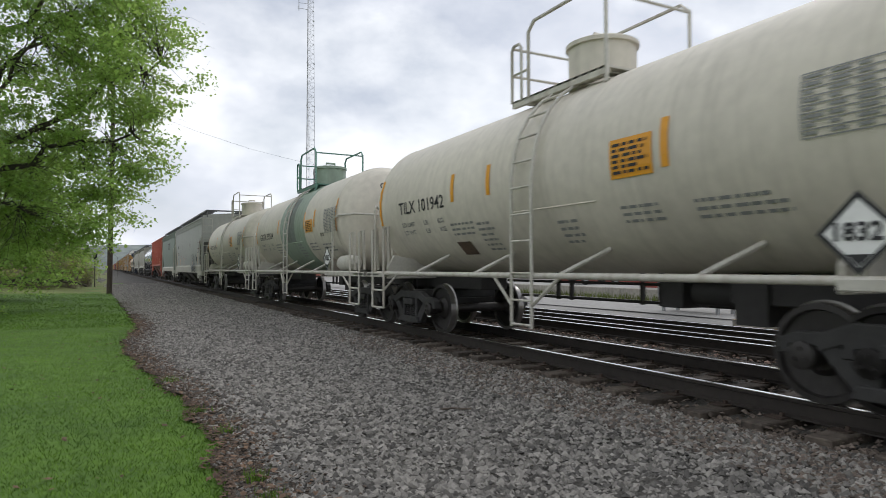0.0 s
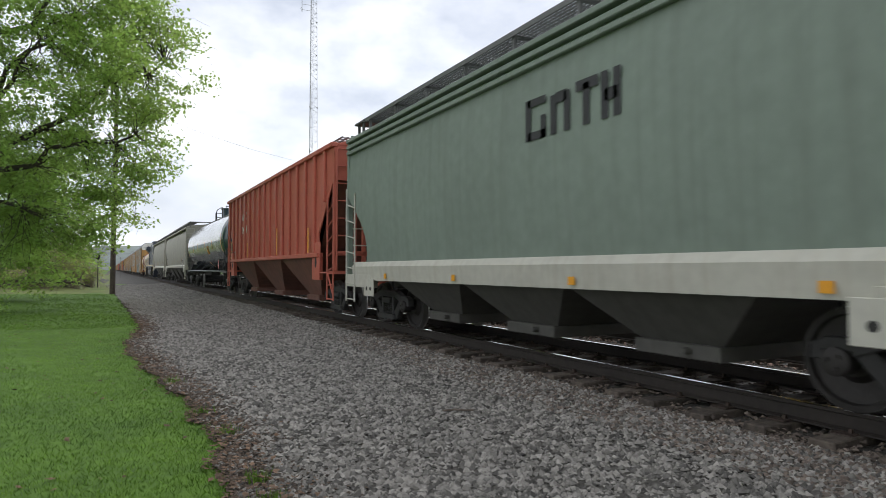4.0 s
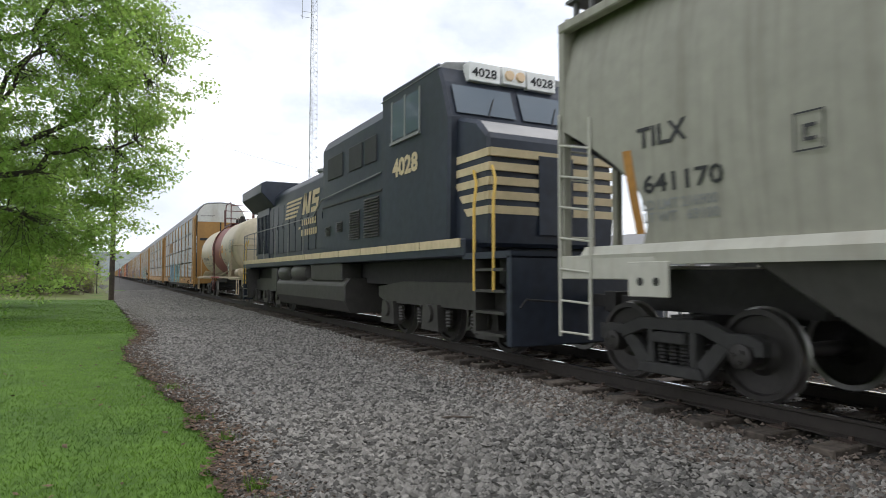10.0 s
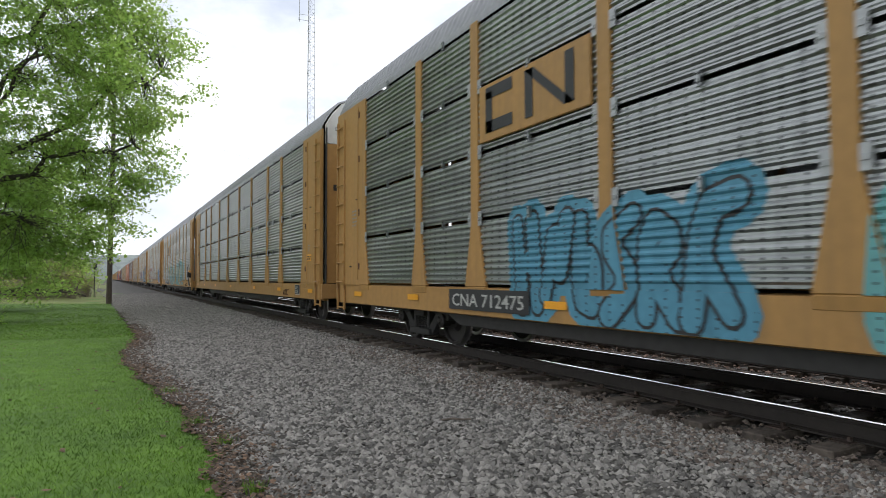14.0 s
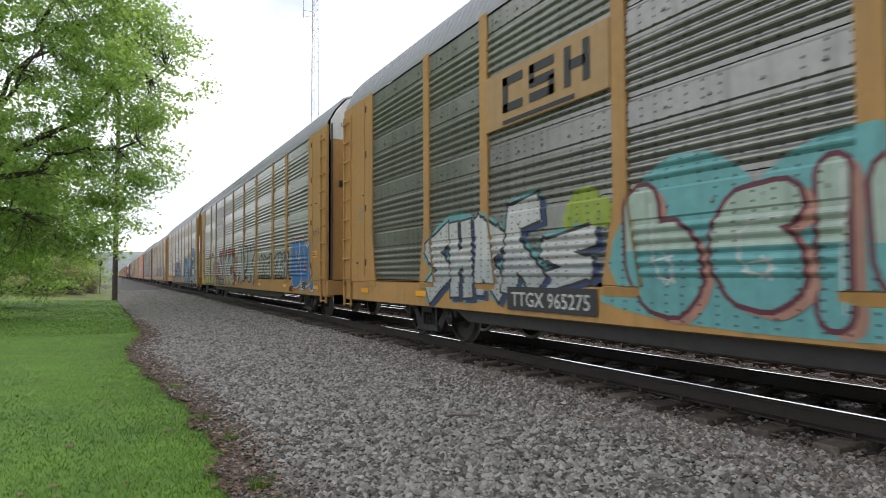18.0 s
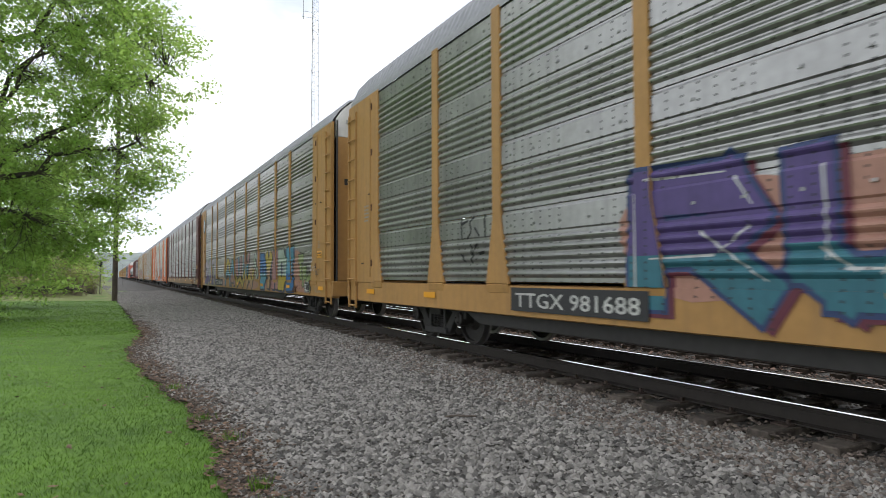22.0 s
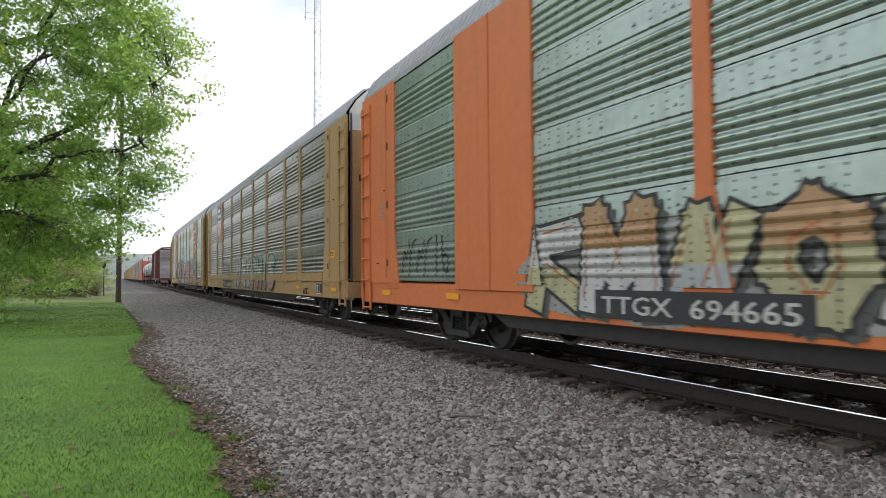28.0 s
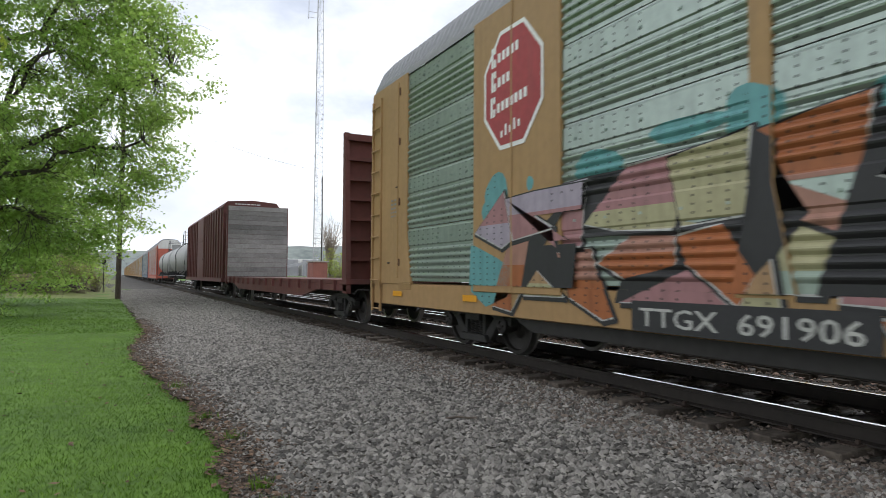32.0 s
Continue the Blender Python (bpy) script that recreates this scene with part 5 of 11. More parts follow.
    # side ladder from below the sill to the platform
    y0, y1 = b - 1.02, b - 1.50
    if not black:
        ra = r + 0.07
        line = lambda y: [(-1.5, y, 0.42), (-1.5, y, 1.2), (-1.5, y, zc - 0.1)] + arc(zc, ra + 0.02, 0, 62, 5, y)[1:]
        ladder(car, "side_ladder", line(y0), line(y1), [0.01, 0.1, 0.2, 0.32, 0.42, 0.52, 0.62, 0.72, 0.82, 0.92], -1, 0.024, rail_m)
        part("ladder_brace", Shape().tube([(-1.5, y0, 0.72), (-1.45, y0 + 0.55, 1.12)], 0.024, 6).tube([(-1.5, y1, 0.72), (-1.45, y1 - 0.55, 1.12)], 0.024, 6), rail_m, car)
    for s in trucks:
        add_truck(car, L(s))
    add_couplers(car, L(s0), L(s1))
    return car, L


# ---- car paints ----
WHITE_TANK = tex_material("weathered_white_tank", (0.62, 0.578, 0.49), 0.5, 0, 0.14, 6, 0.5, 0.06, streak=0.18, dirt=(0.22, 0.2, 0.16))
GREEN_BAND = tex_material("pale_green_tank", (0.29, 0.36, 0.285), 0.55, 0, 0.2, 6, 0.6, 0.06, streak=0.35, dirt=(0.12, 0.13, 0.11))
GRIME_RUN = tex_material("grime_run", (0.19, 0.215, 0.195), 0.6, 0, 0.3, 6, 0.8, 0.06, streak=0.5, dirt=(0.11, 0.12, 0.12))
CREAM_TANK = tex_material("cream_tank", (0.60, 0.51, 0.38), 0.5, 0, 0.12, 6, 0.5, 0.06, streak=0.2, dirt=(0.25, 0.19, 0.12))
RED_BAND = tex_material("faded_red_band", (0.30, 0.10, 0.085), 0.6, 0, 0.18, 8, 0.6, 0.08, streak=0.15)
# navy-black paint, its base raised towards blue to include haze
BLACK_TANK = tex_material("glossy_black_tank", (0.024, 0.044, 0.072), 0.22, 0, 0.3, 4, 0.4, 0.015, tint=(0.034, 0.062, 0.096))
for q, w in (("Coat Weight", 0.9), ("Coat Roughness", 0.12), ("Specular IOR Level", 0.8)):
    BLACK_TANK.node_tree.nodes["Principled BSDF"].inputs[q].default_value = w
BLACK_TRIM = tex_material("black_paint", (0.015, 0.017, 0.02), 0.4, 0, 0.3, 9, 0.8, 0.05)
GREY_TANK = tex_material("grey_tank", (0.34, 0.345, 0.34), 0.55, 0, 0.2, 6, 0.5, 0.06, streak=0.4)
GREEN_TRIM = tex_material("green_rail_paint", (0.10, 0.22, 0.17), 0.5, 0, 0.25, 12, 1, 0.05)
MAROON_TRIM = tex_material("maroon_rail_paint", (0.13, 0.035, 0.03), 0.55, 0, 0.25, 12, 1, 0.05)
RED_SILL = tex_material("red_sill_paint", (0.36, 0.07, 0.05), 0.55, 0, 0.2, 12, 1, 0.05)
CREAM_TRIM = tex_material("cream_rail_paint", (0.55, 0.44, 0.31), 0.55, 0, 0.25, 12, 1, 0.05, streak=0.4, dirt=(0.25, 0.15, 0.09))
PLACARD_BROWN = tex_material("rusty_plate", (0.10, 0.065, 0.045), 0.8, 0, 0.4, 20, 3, 0.2)
HOPPER_GREY = tex_material("pale_grey_hopper", (0.365, 0.375, 0.345), 0.6, 0, 0.14, 5, 0.5, 0.08, streak=0.22, dirt=(0.2, 0.19, 0.16))
HOPPER_GREEN = tex_material("grey_green_hopper", (0.20, 0.245, 0.205), 0.6, 0, 0.16, 5, 0.5, 0.08, streak=0.25, dirt=(0.12, 0.13, 0.11))
HOPPER_BEIGE = tex_material("weathered_beige_hopper", (0.325, 0.315, 0.262), 0.65, 0, 0.18, 5, 0.55, 0.08, streak=0.45, dirt=(0.17, 0.155, 0.125))
# underside shade of the bottom pockets put into their colour, with grime streaks
HOPPER_SHADE = tex_material("shaded_hopper_bottom", (0.085, 0.082, 0.074), 0.75, 0, 0.3, 5, 0.7, 0.12, streak=0.5, dirt=(0.06, 0.055, 0.05))
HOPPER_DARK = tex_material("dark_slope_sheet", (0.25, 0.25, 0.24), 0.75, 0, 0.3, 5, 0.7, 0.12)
SILL_PALE = tex_material("pale_sill", (0.50, 0.485, 0.42), 0.6, 0, 0.14, 7, 0.7, 0.08, streak=0.2, dirt=(0.25, 0.17, 0.1))
RED_HOPPER = tex_material("faded_red_hopper", (0.46, 0.115, 0.075), 0.6, 0, 0.14, 6, 0.5, 0.08, streak=0.15, dirt=(0.25, 0.09, 0.07))
# darker red than the side sheets, for the lower and end slopes
RED_HOPPER_LOW = tex_material("dark_red_slope", (0.17, 0.075, 0.055), 0.7, 0, 0.3, 6, 0.6, 0.1, streak=0.5, dirt=(0.06, 0.04, 0.035))
WALKWAY = tex_material("galvanised_grating", (0.15, 0.15, 0.15), 0.55, 0.4, 0.25, 14, 2, 0.1)


# ---- covered hoppers ----
def bent_sheet(outline, cuts, xf, thick=0.02):
    """A side sheet with a cut outline in (y, z), bent outwards by xf(z)."""
    vs, fs = cut_flat(outline, [tuple(range(len(outline)))], cuts)
    me = bpy.data.meshes.new("side_sheet")
    me.from_pydata([(xf(z), y, z) for y, z in vs], [], fs)
    me.shade_smooth()
    return me


def hopper_car(s0, s1, label, body, low, sill, top=4.33, sill_z=(1.15, 1.42), bulge=0.10, bays=4, notch=1.3, hip=True, number=None, walk_z=0.44, trucks=1.3):
    """A covered hopper: bent sides with cut ends, corner posts, ladders, sloped end sheets, bottom pockets, roof walk."""
    car, L = car_thing("covered_hopper_car", label, s0, s1)
    a, b = L(s0), L(s1)
    zs, ze = sill_z
    hw = 1.58

    def xf(z):
        t = (z - ze) / (top - ze)
        return -(hw - 0.16 * max(0.0, t - 0.82) / 0.18 * (0 if hip else 1) - bulge + bulge * math.sin(math.pi * min(1, max(0, t)) * 0.85 + 0.25))
    zn = ze + 0.56 * (top - ze)
    out = [(a + 0.03, top), (a + 0.03, zn)]
    for i in range(9):
        q = i / 8
        out.append((a + 0.12 + notch * math.sin(q * math.pi * 0.62), zn - 0.12 - (zn - 0.12 - ze) * q))
    right = [(-y + a + b, z) for y, z in out[::-1]]
    outline = out + right
    cuts = [ze + (top - ze) * k / 8 for k in range(1, 8)]
    for sx in (1, -1):
        me = bent_sheet(outline, cuts, lambda z: xf(z) * sx)
        part("side_sheet", me, body, car)
    # roof
    rf = Shape().prism([(-hw + 0.02, top), (-1.15, top + 0.16), (0, top + 0.26), (1.15, top + 0.16), (hw - 0.02, top)], 'y', a + 0.03, b - 0.03)
    part("roof", rf, body, car)
    if hip:
        for z, w in ((top - 0.06, 0.05), (top - 0.2, 0.035), (top - 0.34, 0.03)):
            part("roof_rib", Shape().box(-hw - w, -hw + 0.08, a + 0.05, b - 0.05, z - 0.05, z + 0.03), body, car, bevel=0.012)
    else:
        part("top_chord", Shape().box(-hw - 0.02, -hw + 0.12, a + 0.03, b - 0.03, top - 0.1, top + 0.02), body, car, bevel=0.015)
    # roof walk with slats
    zw = top + walk_z
    wk = Shape()
    for x0, x1 in ((-1.25, -0.62), (0.62, 1.25)):
        for i in range(10):
            x = x0 + (x1 - x0) * i / 9
            wk.box(x - 0.008, x + 0.008, a + 0.7, b - 0.25, zw, zw + 0.03)
        y = a + 0.7
        while y < b - 0.3:
            wk.box(x0, x1, y, y + 0.02, zw + 0.002, zw + 0.028)
            y += 0.11
        wk.box(x0 - 0.03, x0 - 0.01, a + 0.7, b - 0.25, zw - 0.05, zw + 0.03)
        y = a + 0.8
        while y < b - 0.3:
            wk.box(x0 + 0.02, x0 + 0.08, y, y + 0.05, top, zw)
            wk.box(x0 + 0.02, x1, y, y + 0.05, zw - 0.05, zw)
            y += 1.5
    part("roof_walk", wk, WALKWAY, car, "galvanised roof grating")
    for y0 in (a - 0.12, b - 0.43):
        part("end_roof_walk", Shape().box(-1.35, 1.35, y0, y0 + 0.55, zw - 0.06, zw - 0.02).box(-1.3, -1.24, y0 + 0.1, y0 + 0.15, top, zw - 0.05).box(-1.3, -1.24, y0 + 0.4, y0 + 0.45, top, zw - 0.05), WALKWAY, car)
    # sills, ends, slope sheets
    for sx in (-1, 1):
        part("side_sill", Shape().prism([(sx * 1.60, ze - 0.10), (sx * 1.53, ze), (sx * 1.40, ze + 0.01), (sx * 1.40, zs), (sx * 1.57, zs)], 'y', a + 0.45, b - 0.45), sill, car)
        for e, sg in ((a, 1), (b, -1)):
            part("sill_end", Shape().box(min(sx * 1.59, sx * 1.42), max(sx * 1.59, sx * 1.42), min(e, e + sg * 1.6), max(e, e + sg * 1.6), zs - 0.16, zs + 0.12), sill, car, bevel=0.01)
    for e, sg in ((a, 1), (b, -1)):
        part("end_wall", Shape().box(-1.5, 1.5, min(e + sg * 0.05, e + sg * 0.09), max(e + sg * 0.05, e + sg * 0.09), zn - 0.25, top + 0.1), body, car)
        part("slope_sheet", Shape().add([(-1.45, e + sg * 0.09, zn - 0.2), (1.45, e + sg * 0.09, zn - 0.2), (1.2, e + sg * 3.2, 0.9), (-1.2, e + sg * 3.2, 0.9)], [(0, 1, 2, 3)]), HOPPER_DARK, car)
        part("end_platform", Shape().box(-1.55, 1.55, min(e, e + sg * 0.9), max(e, e + sg * 0.9), zs - 0.04, zs), sill, car)
        # centre sill in a dark colour that puts in the shade below the car
        part("centre_sill", Shape().box(-0.35, 0.35, min(e, e + sg * 2.6), max(e, e + sg * 2.6), 0.8, zs - 0.045), STEEL_DARK, car)
        for sx in (-1, 1):
            part("corner_post", Shape().box(min(sx * 1.58, sx * 1.46), max(sx * 1.58, sx * 1.46), min(e + sg * 0.02, e + sg * 0.12), max(e + sg * 0.02, e + sg * 0.12), zs, top - 0.02), body, car, bevel=0.01)
            part("inner_post", Shape().box(min(sx * 0.72, sx * 0.62), max(sx * 0.72, sx * 0.62), min(e + sg * 0.02, e + sg * 0.12), max(e + sg * 0.02, e + sg * 0.12), zs, zn), body, car, bevel=0.01)
        yb = e + sg * 1.5
        part("bolster_plate", Shape().box(-1.60, -1.57, yb - 0.28, yb + 0.28, zs - 0.34, zs + 0.03), sill, car, bevel=0.008)
        for q in (-0.12, 0.1):
            part("plate_hole", Shape().lathe([(0, 0.001), (0, 0.045), (0.02, 0.045)], 'x', (-1.604, yb + q, zs - 0.18), 12), STEEL_DARK, car, "dark round hole")
        ys = e + sg * 0.62
        ladder(car, "side_ladder", [(-1.6, e + sg * 0.06, 0.5), (-1.6, e + sg * 0.06, zn + 0.1)], [(-1.6, ys, 0.5), (-1.6, ys, zn - 0.05)], [0.02, 0.16, 0.30, 0.44, 0.58, 0.72, 0.86], -1, 0.02, sill)
        ye = e - sg * 0.02
        ladder(car, "end_ladder", [(-1.52, ye, zs), (-1.52, ye, top - 0.1)], [(-1.0, ye, zs), (-1.0, ye, top - 0.1)], [k / 8 for k in range(1, 9)], -1, 0.018, sill)
        part("brake_rigging", Shape().cyl((-0.5, e + sg * 0.7, zs + 0.3), (0.5, e + sg * 0.7, zs + 0.3), 0.16, 12).box(0.55, 0.95, min(e + sg * 0.5, e + sg * 0.9), max(e + sg * 0.5, e + sg * 0.9), zs, zs + 0.5), HOPPER_DARK, car, smooth=40)
    part("brake_wheel", Shape().lathe([(0.0, 0.27), (0.02, 0.29), (0.04, 0.27), (0.02, 0.25), (0.0, 0.27)], 'y', (0.75, a - 0.08, zs + 0.95), 20).cyl((0.48, a - 0.06, zs + 0.95), (1.02, a - 0.06, zs + 0.95), 0.015).cyl((0.75, a - 0.06, zs + 0.68), (0.75, a - 0.06, zs + 1.22), 0.015), sill, car, smooth=50)
    # bottom pockets
    p0, p1 = a + 2.6, b - 2.6
    w = (p1 - p0) / bays
    for i in range(bays):
        y0, y1 = p0 + i * w, p0 + (i + 1) * w
        m = (y0 + y1) / 2
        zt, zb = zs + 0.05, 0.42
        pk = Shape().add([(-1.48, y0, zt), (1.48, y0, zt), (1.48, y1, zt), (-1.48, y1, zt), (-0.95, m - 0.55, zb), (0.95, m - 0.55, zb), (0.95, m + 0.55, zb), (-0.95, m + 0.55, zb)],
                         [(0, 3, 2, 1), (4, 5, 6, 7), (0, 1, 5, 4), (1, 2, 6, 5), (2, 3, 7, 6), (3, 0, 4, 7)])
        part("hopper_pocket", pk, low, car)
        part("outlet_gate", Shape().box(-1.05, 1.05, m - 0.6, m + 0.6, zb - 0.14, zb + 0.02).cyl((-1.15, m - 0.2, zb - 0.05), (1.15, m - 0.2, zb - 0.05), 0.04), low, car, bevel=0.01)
    add_truck(car, a + trucks)
    add_truck(car, b - trucks)
    add_couplers(car, a, b)
    return car, L, xf


def hopper_stripes(car, L, xf, at, z0, z1, lean=0.0, wide=0.13, m=None):
    for s in at:
        y = L(s)
        vs, fs = [(0, 0), (wide, 0), (wide - lean, z1 - z0), (-lean, z1 - z0)], [(0, 1, 2, 3)]
        mark("reflective_stripe", (vs, fs), lambda u, v: (xf(z0 + v) - 0.008, y - u, z0 + v), m or STRIPE, car, cuts=[(z1 - z0) * k / 3 for k in (1, 2)])


def side_text(car, body, y, z, w, h, material, xf, bold=0.02, name="lettering", lift=0.01):
    vs, fs = fit_text(body, w, h, bold)
    return mark(name, (vs, fs), lambda u, v: (xf(z + v) - lift, y - u, z + v), material, car)


# ---- autoracks ----
RACK_YELLOW = tex_material("autorack_yellow", (0.38, 0.205, 0.062), 0.6, 0, 0.16, 8, 0.6, 0.08, streak=0.4, dirt=(0.22, 0.13, 0.055))
RACK_ORANGE = tex_material("autorack_orange", (0.55, 0.15, 0.045), 0.6, 0, 0.14, 8, 0.6, 0.08, streak=0.2, dirt=(0.3, 0.1, 0.05))
RACK_BROWN = tex_material("autorack_oxide_brown", (0.13, 0.05, 0.045), 0.65, 0, 0.16, 8, 0.6, 0.08, streak=0.2)
RACK_OCHRE = tex_material("dull_ochre_sill", (0.26, 0.16, 0.07), 0.65, 0, 0.3, 5, 0.6, 0.08, streak=0.5, dirt=(0.11, 0.09, 0.07))
RACK_TAN = tex_material("autorack_tan", (0.36, 0.22, 0.095), 0.6, 0, 0.14, 8, 0.6, 0.08, streak=0.25, dirt=(0.2, 0.13, 0.06))
RACK_WHITE = tex_material("autorack_white_top", (0.62, 0.62, 0.6), 0.55, 0, 0.14, 8, 0.6, 0.06, streak=0.35, dirt=(0.25, 0.15, 0.08))
ROOF_GALV = tex_material("galvanised_roof", (0.27, 0.275, 0.285), 0.55, 0.4, 0.2, 8, 0.6, 0.05)


def panel_material(name, colour, dots, metal=0.85, rough=0.34, streak=0.4):
    """Galvanised sheet with rows of small punched holes."""
    m = tex_material(name, colour, rough, metal, 0.2, 9, 0.8, 0.04, streak=streak, dirt=tuple(c * 0.45 for c in colour))
    if dots:
        n, l = m.node_tree.nodes, m.node_tree.links
        b = n["Principled BSDF"]
        co = n.new("ShaderNodeTexCoord")
        sep = n.new("ShaderNodeSeparateXYZ")
        l.new(co.outputs["Object"], sep.inputs["Vector"])
        def cell(axis, pitch, width):
            q = n.new("ShaderNodeMath")
            q.operation = 'PINGPONG'
            q.inputs[1].default_value = pitch / 2
            l.new(sep.outputs[axis], q.inputs[0])
            r = n.new("ShaderNodeMath")
            r.operation = 'LESS_THAN'
            r.inputs[1].default_value = width / 2
            l.new(q.outputs[0], r.inputs[0])
            return r.outputs[0]
        both = n.new("ShaderNodeMath")
        both.operation = 'MULTIPLY'
        l.new(cell("Y", 0.20, 0.028), both.inputs[0])
        l.new(cell("Z", 0.085, 0.022), both.inputs[1])
        nz = n.new("ShaderNodeTexNoise")
        nz.inputs["Scale"].default_value = 0.9
        l.new(co.outputs["Object"], nz.inputs["Vector"])
        gate = n.new("ShaderNodeMath")
        gate.operation = 'GREATER_THAN'
        gate.inputs[1].default_value = 0.46
        l.new(nz.outputs["Fac"], gate.inputs[0])
        fac = n.new("ShaderNodeMath")
        fac.operation = 'MULTIPLY'
        l.new(both.outputs[0], fac.inputs[0])
        l.new(gate.outputs[0], fac.inputs[1])
        mx = n.new("ShaderNodeMix")
        mx.data_type = 'RGBA'
        mx.inputs["B"].default_value = (0.02, 0.02, 0.02, 1)
        old = b.inputs["Base Color"].links[0].from_socket
        l.new(old, mx.inputs["A"])
        l.new(fac.outputs[0], mx.inputs["Factor"])
        l.new(mx.outputs["Result"], b.inputs["Base Color"])
    return m


PANEL_GREY = panel_material("galvanised_panel", (0.33, 0.33, 0.32), True, streak=0.35)
PANEL_BROWNISH = panel_material("dusty_galvanised_panel", (0.24, 0.236, 0.22), True, streak=0.45)
PANEL_GREEN = panel_material("pale_green_panel", (0.33, 0.395, 0.355), True, metal=0.7, streak=0.25)
PANEL_CN = panel_material("ribbed_grey_panel", (0.32, 0.335, 0.335), True, streak=0.35)

PX = -1.545          # plane of the panels
SILL_X = -1.565      # face of the side sill, behind the posts
ROW_Z = (1.14, 2.15, 3.16, 4.17, 5.17)
POSTS = (-11.75, -8.95, -6.95, -4.05, -1.4, 1.4, 4.05, 6.95, 8.95, 11.75)


def ribs_grouped():
    """Depth of a panel against height above its lower edge: four ribs, then a flat band."""
    pts = [(0.0, 0.0), (0.05, 0.0)]
    for k in range(5):
        z = 0.055 + k * 0.116
        pts += [(z, 0.0), (z + 0.034, 0.026), (z + 0.052, 0.031), (z + 0.07, 0.026), (z + 0.1, 0.0)]
    pts += [(0.66, 0.0), (0.68, 0.016), (0.95, 0.016), (0.975, 0.0), (0.997, 0.0)]
    return pts


def ribs_even():
    pts = [(0.0, 0.0)]
    for k in range(10):
        z = 0.03 + k * 0.092
        d = 0.017 if k % 5 in (3, 4) else 0.024
        pts += [(z, 0.0), (z + 0.026, d), (z + 0.044, d), (z + 0.07, 0.0)]
    pts += [(0.955, 0.0)]
    return pts


PROFILES = {"grouped": ribs_grouped(), "even": ribs_even()}


def panel_depth(kind):
    p = PROFILES[kind]
    zz, dd = [q[0] for q in p], [q[1] for q in p]

    def f(z):
        for i in range(4):
            if z <= ROW_Z[i + 1] or i == 3:
                t = z - ROW_Z[i]
                if z < ROW_Z[0]:
                    return 0.05
                return float(np.interp(t, zz, dd))
    return f


def panel_cuts(kind):
    return [ROW_Z[i] + q[0] for i in range(4) for q in PROFILES[kind]]


PANEL_CACHE = {}
LATCH = Shape().box(-0.012, 0.0, -0.05, 0.05, -0.11, 0.11).box(-0.03, -0.012, -0.02, 0.02, -0.03, 0.03).mesh("latch_plate", bevel=0.006)


def panel_mesh(w, kind, m):
    key = (round(w, 2), kind, m.name)
    if key not in PANEL_CACHE:
        p = PROFILES[kind]
        h = w / 2 - 0.03
        vs = [(-d, y, z) for z, d in p for y in (-h, h)]
        fs = [(2 * i, 2 * i + 2, 2 * i + 3, 2 * i + 1) for i in range(len(p) - 1)]
        o = len(vs)
        vs += [(0.03, -h, 0), (0.03, h, 0), (0.03, h, p[-1][0]), (0.03, -h, p[-1][0])]
        fs += [(o, o + 1, 1, 0), (2 * len(p) - 2, 2 * len(p) - 1, o + 2, o + 3)]
        s = Shape().add(vs, fs)
        if kind == "grouped":
            for y in np.arange(-h + 0.3, h - 0.2, 0.55):
                s.box(-0.04, -0.016, y, y + 0.03, 0.77, 0.80)
        else:
            s.box(-0.075, -0.03, -0.02, 0.02, 0.90, 1.05)
        me = s.mesh("side_panel")
        me.materials.append(m)
        PANEL_CACHE[key] = me
    return PANEL_CACHE[key]


def post_mesh(m, flare=True):
    key = ("post", m.name)
    if key not in PANEL_CACHE:
        s = Shape().prism([(-0.11, 5.2), (-0.11, 2.05), (-0.26, 1.30), (-0.30, 1.10), (0.30, 1.10), (0.26, 1.30), (0.11, 2.05), (0.11, 5.2)], 'x', -1.592, -1.52)
        s.prism([(-1.592, 1.10), (-1.5, 1.10), (-1.5, 0.97), (-1.572, 0.97)], 'y', -0.29, 0.29)
        me = s.mesh("side_post", bevel=0.012)
        me.materials.append(m)
        PANEL_CACHE[key] = me
    return PANEL_CACHE[key]


def roof_mesh(m, half, rise=1.0):
    key = ("roof", m.name, rise)
    if key not in PANEL_CACHE:
        arch = [(-1.575, 5.15), (-1.56, 5.28), (-1.36, 5.62), (-1.10, 5.92), (-0.8, 6.05), (0, 6.12), (0.8, 6.05), (1.10, 5.92), (1.36, 5.62), (1.56, 5.28), (1.575, 5.15)]
        arch = [(x, 5.15 + (z - 5.15) * rise) for x, z in arch]
        n = len(arch)
        vs, fs = [], []
        ys = []
        y = -half
        while y < half - 0.01:
            ys += [(y, 0.0), (y + 0.035, 0.04), (y + 0.115, 0.04), (y + 0.15, 0.0)]
            y += 0.21
        ys.append((half, 0.0))
        for y, d in ys:
            for x, z in arch:
                k = d if z > 5.3 else 0
                vs.append((x * (1 + k / 1.6), y, z + k))
        fs = [(j * n + i, j * n + i + 1, (j + 1) * n + i + 1, (j + 1) * n + i) for j in range(len(ys) - 1) for i in range(n - 1)]
        me = Shape().add(vs, fs).mesh("roof", smooth=25)
        me.materials.append(m)
        PANEL_CACHE[key] = me
    return PANEL_CACHE[key]


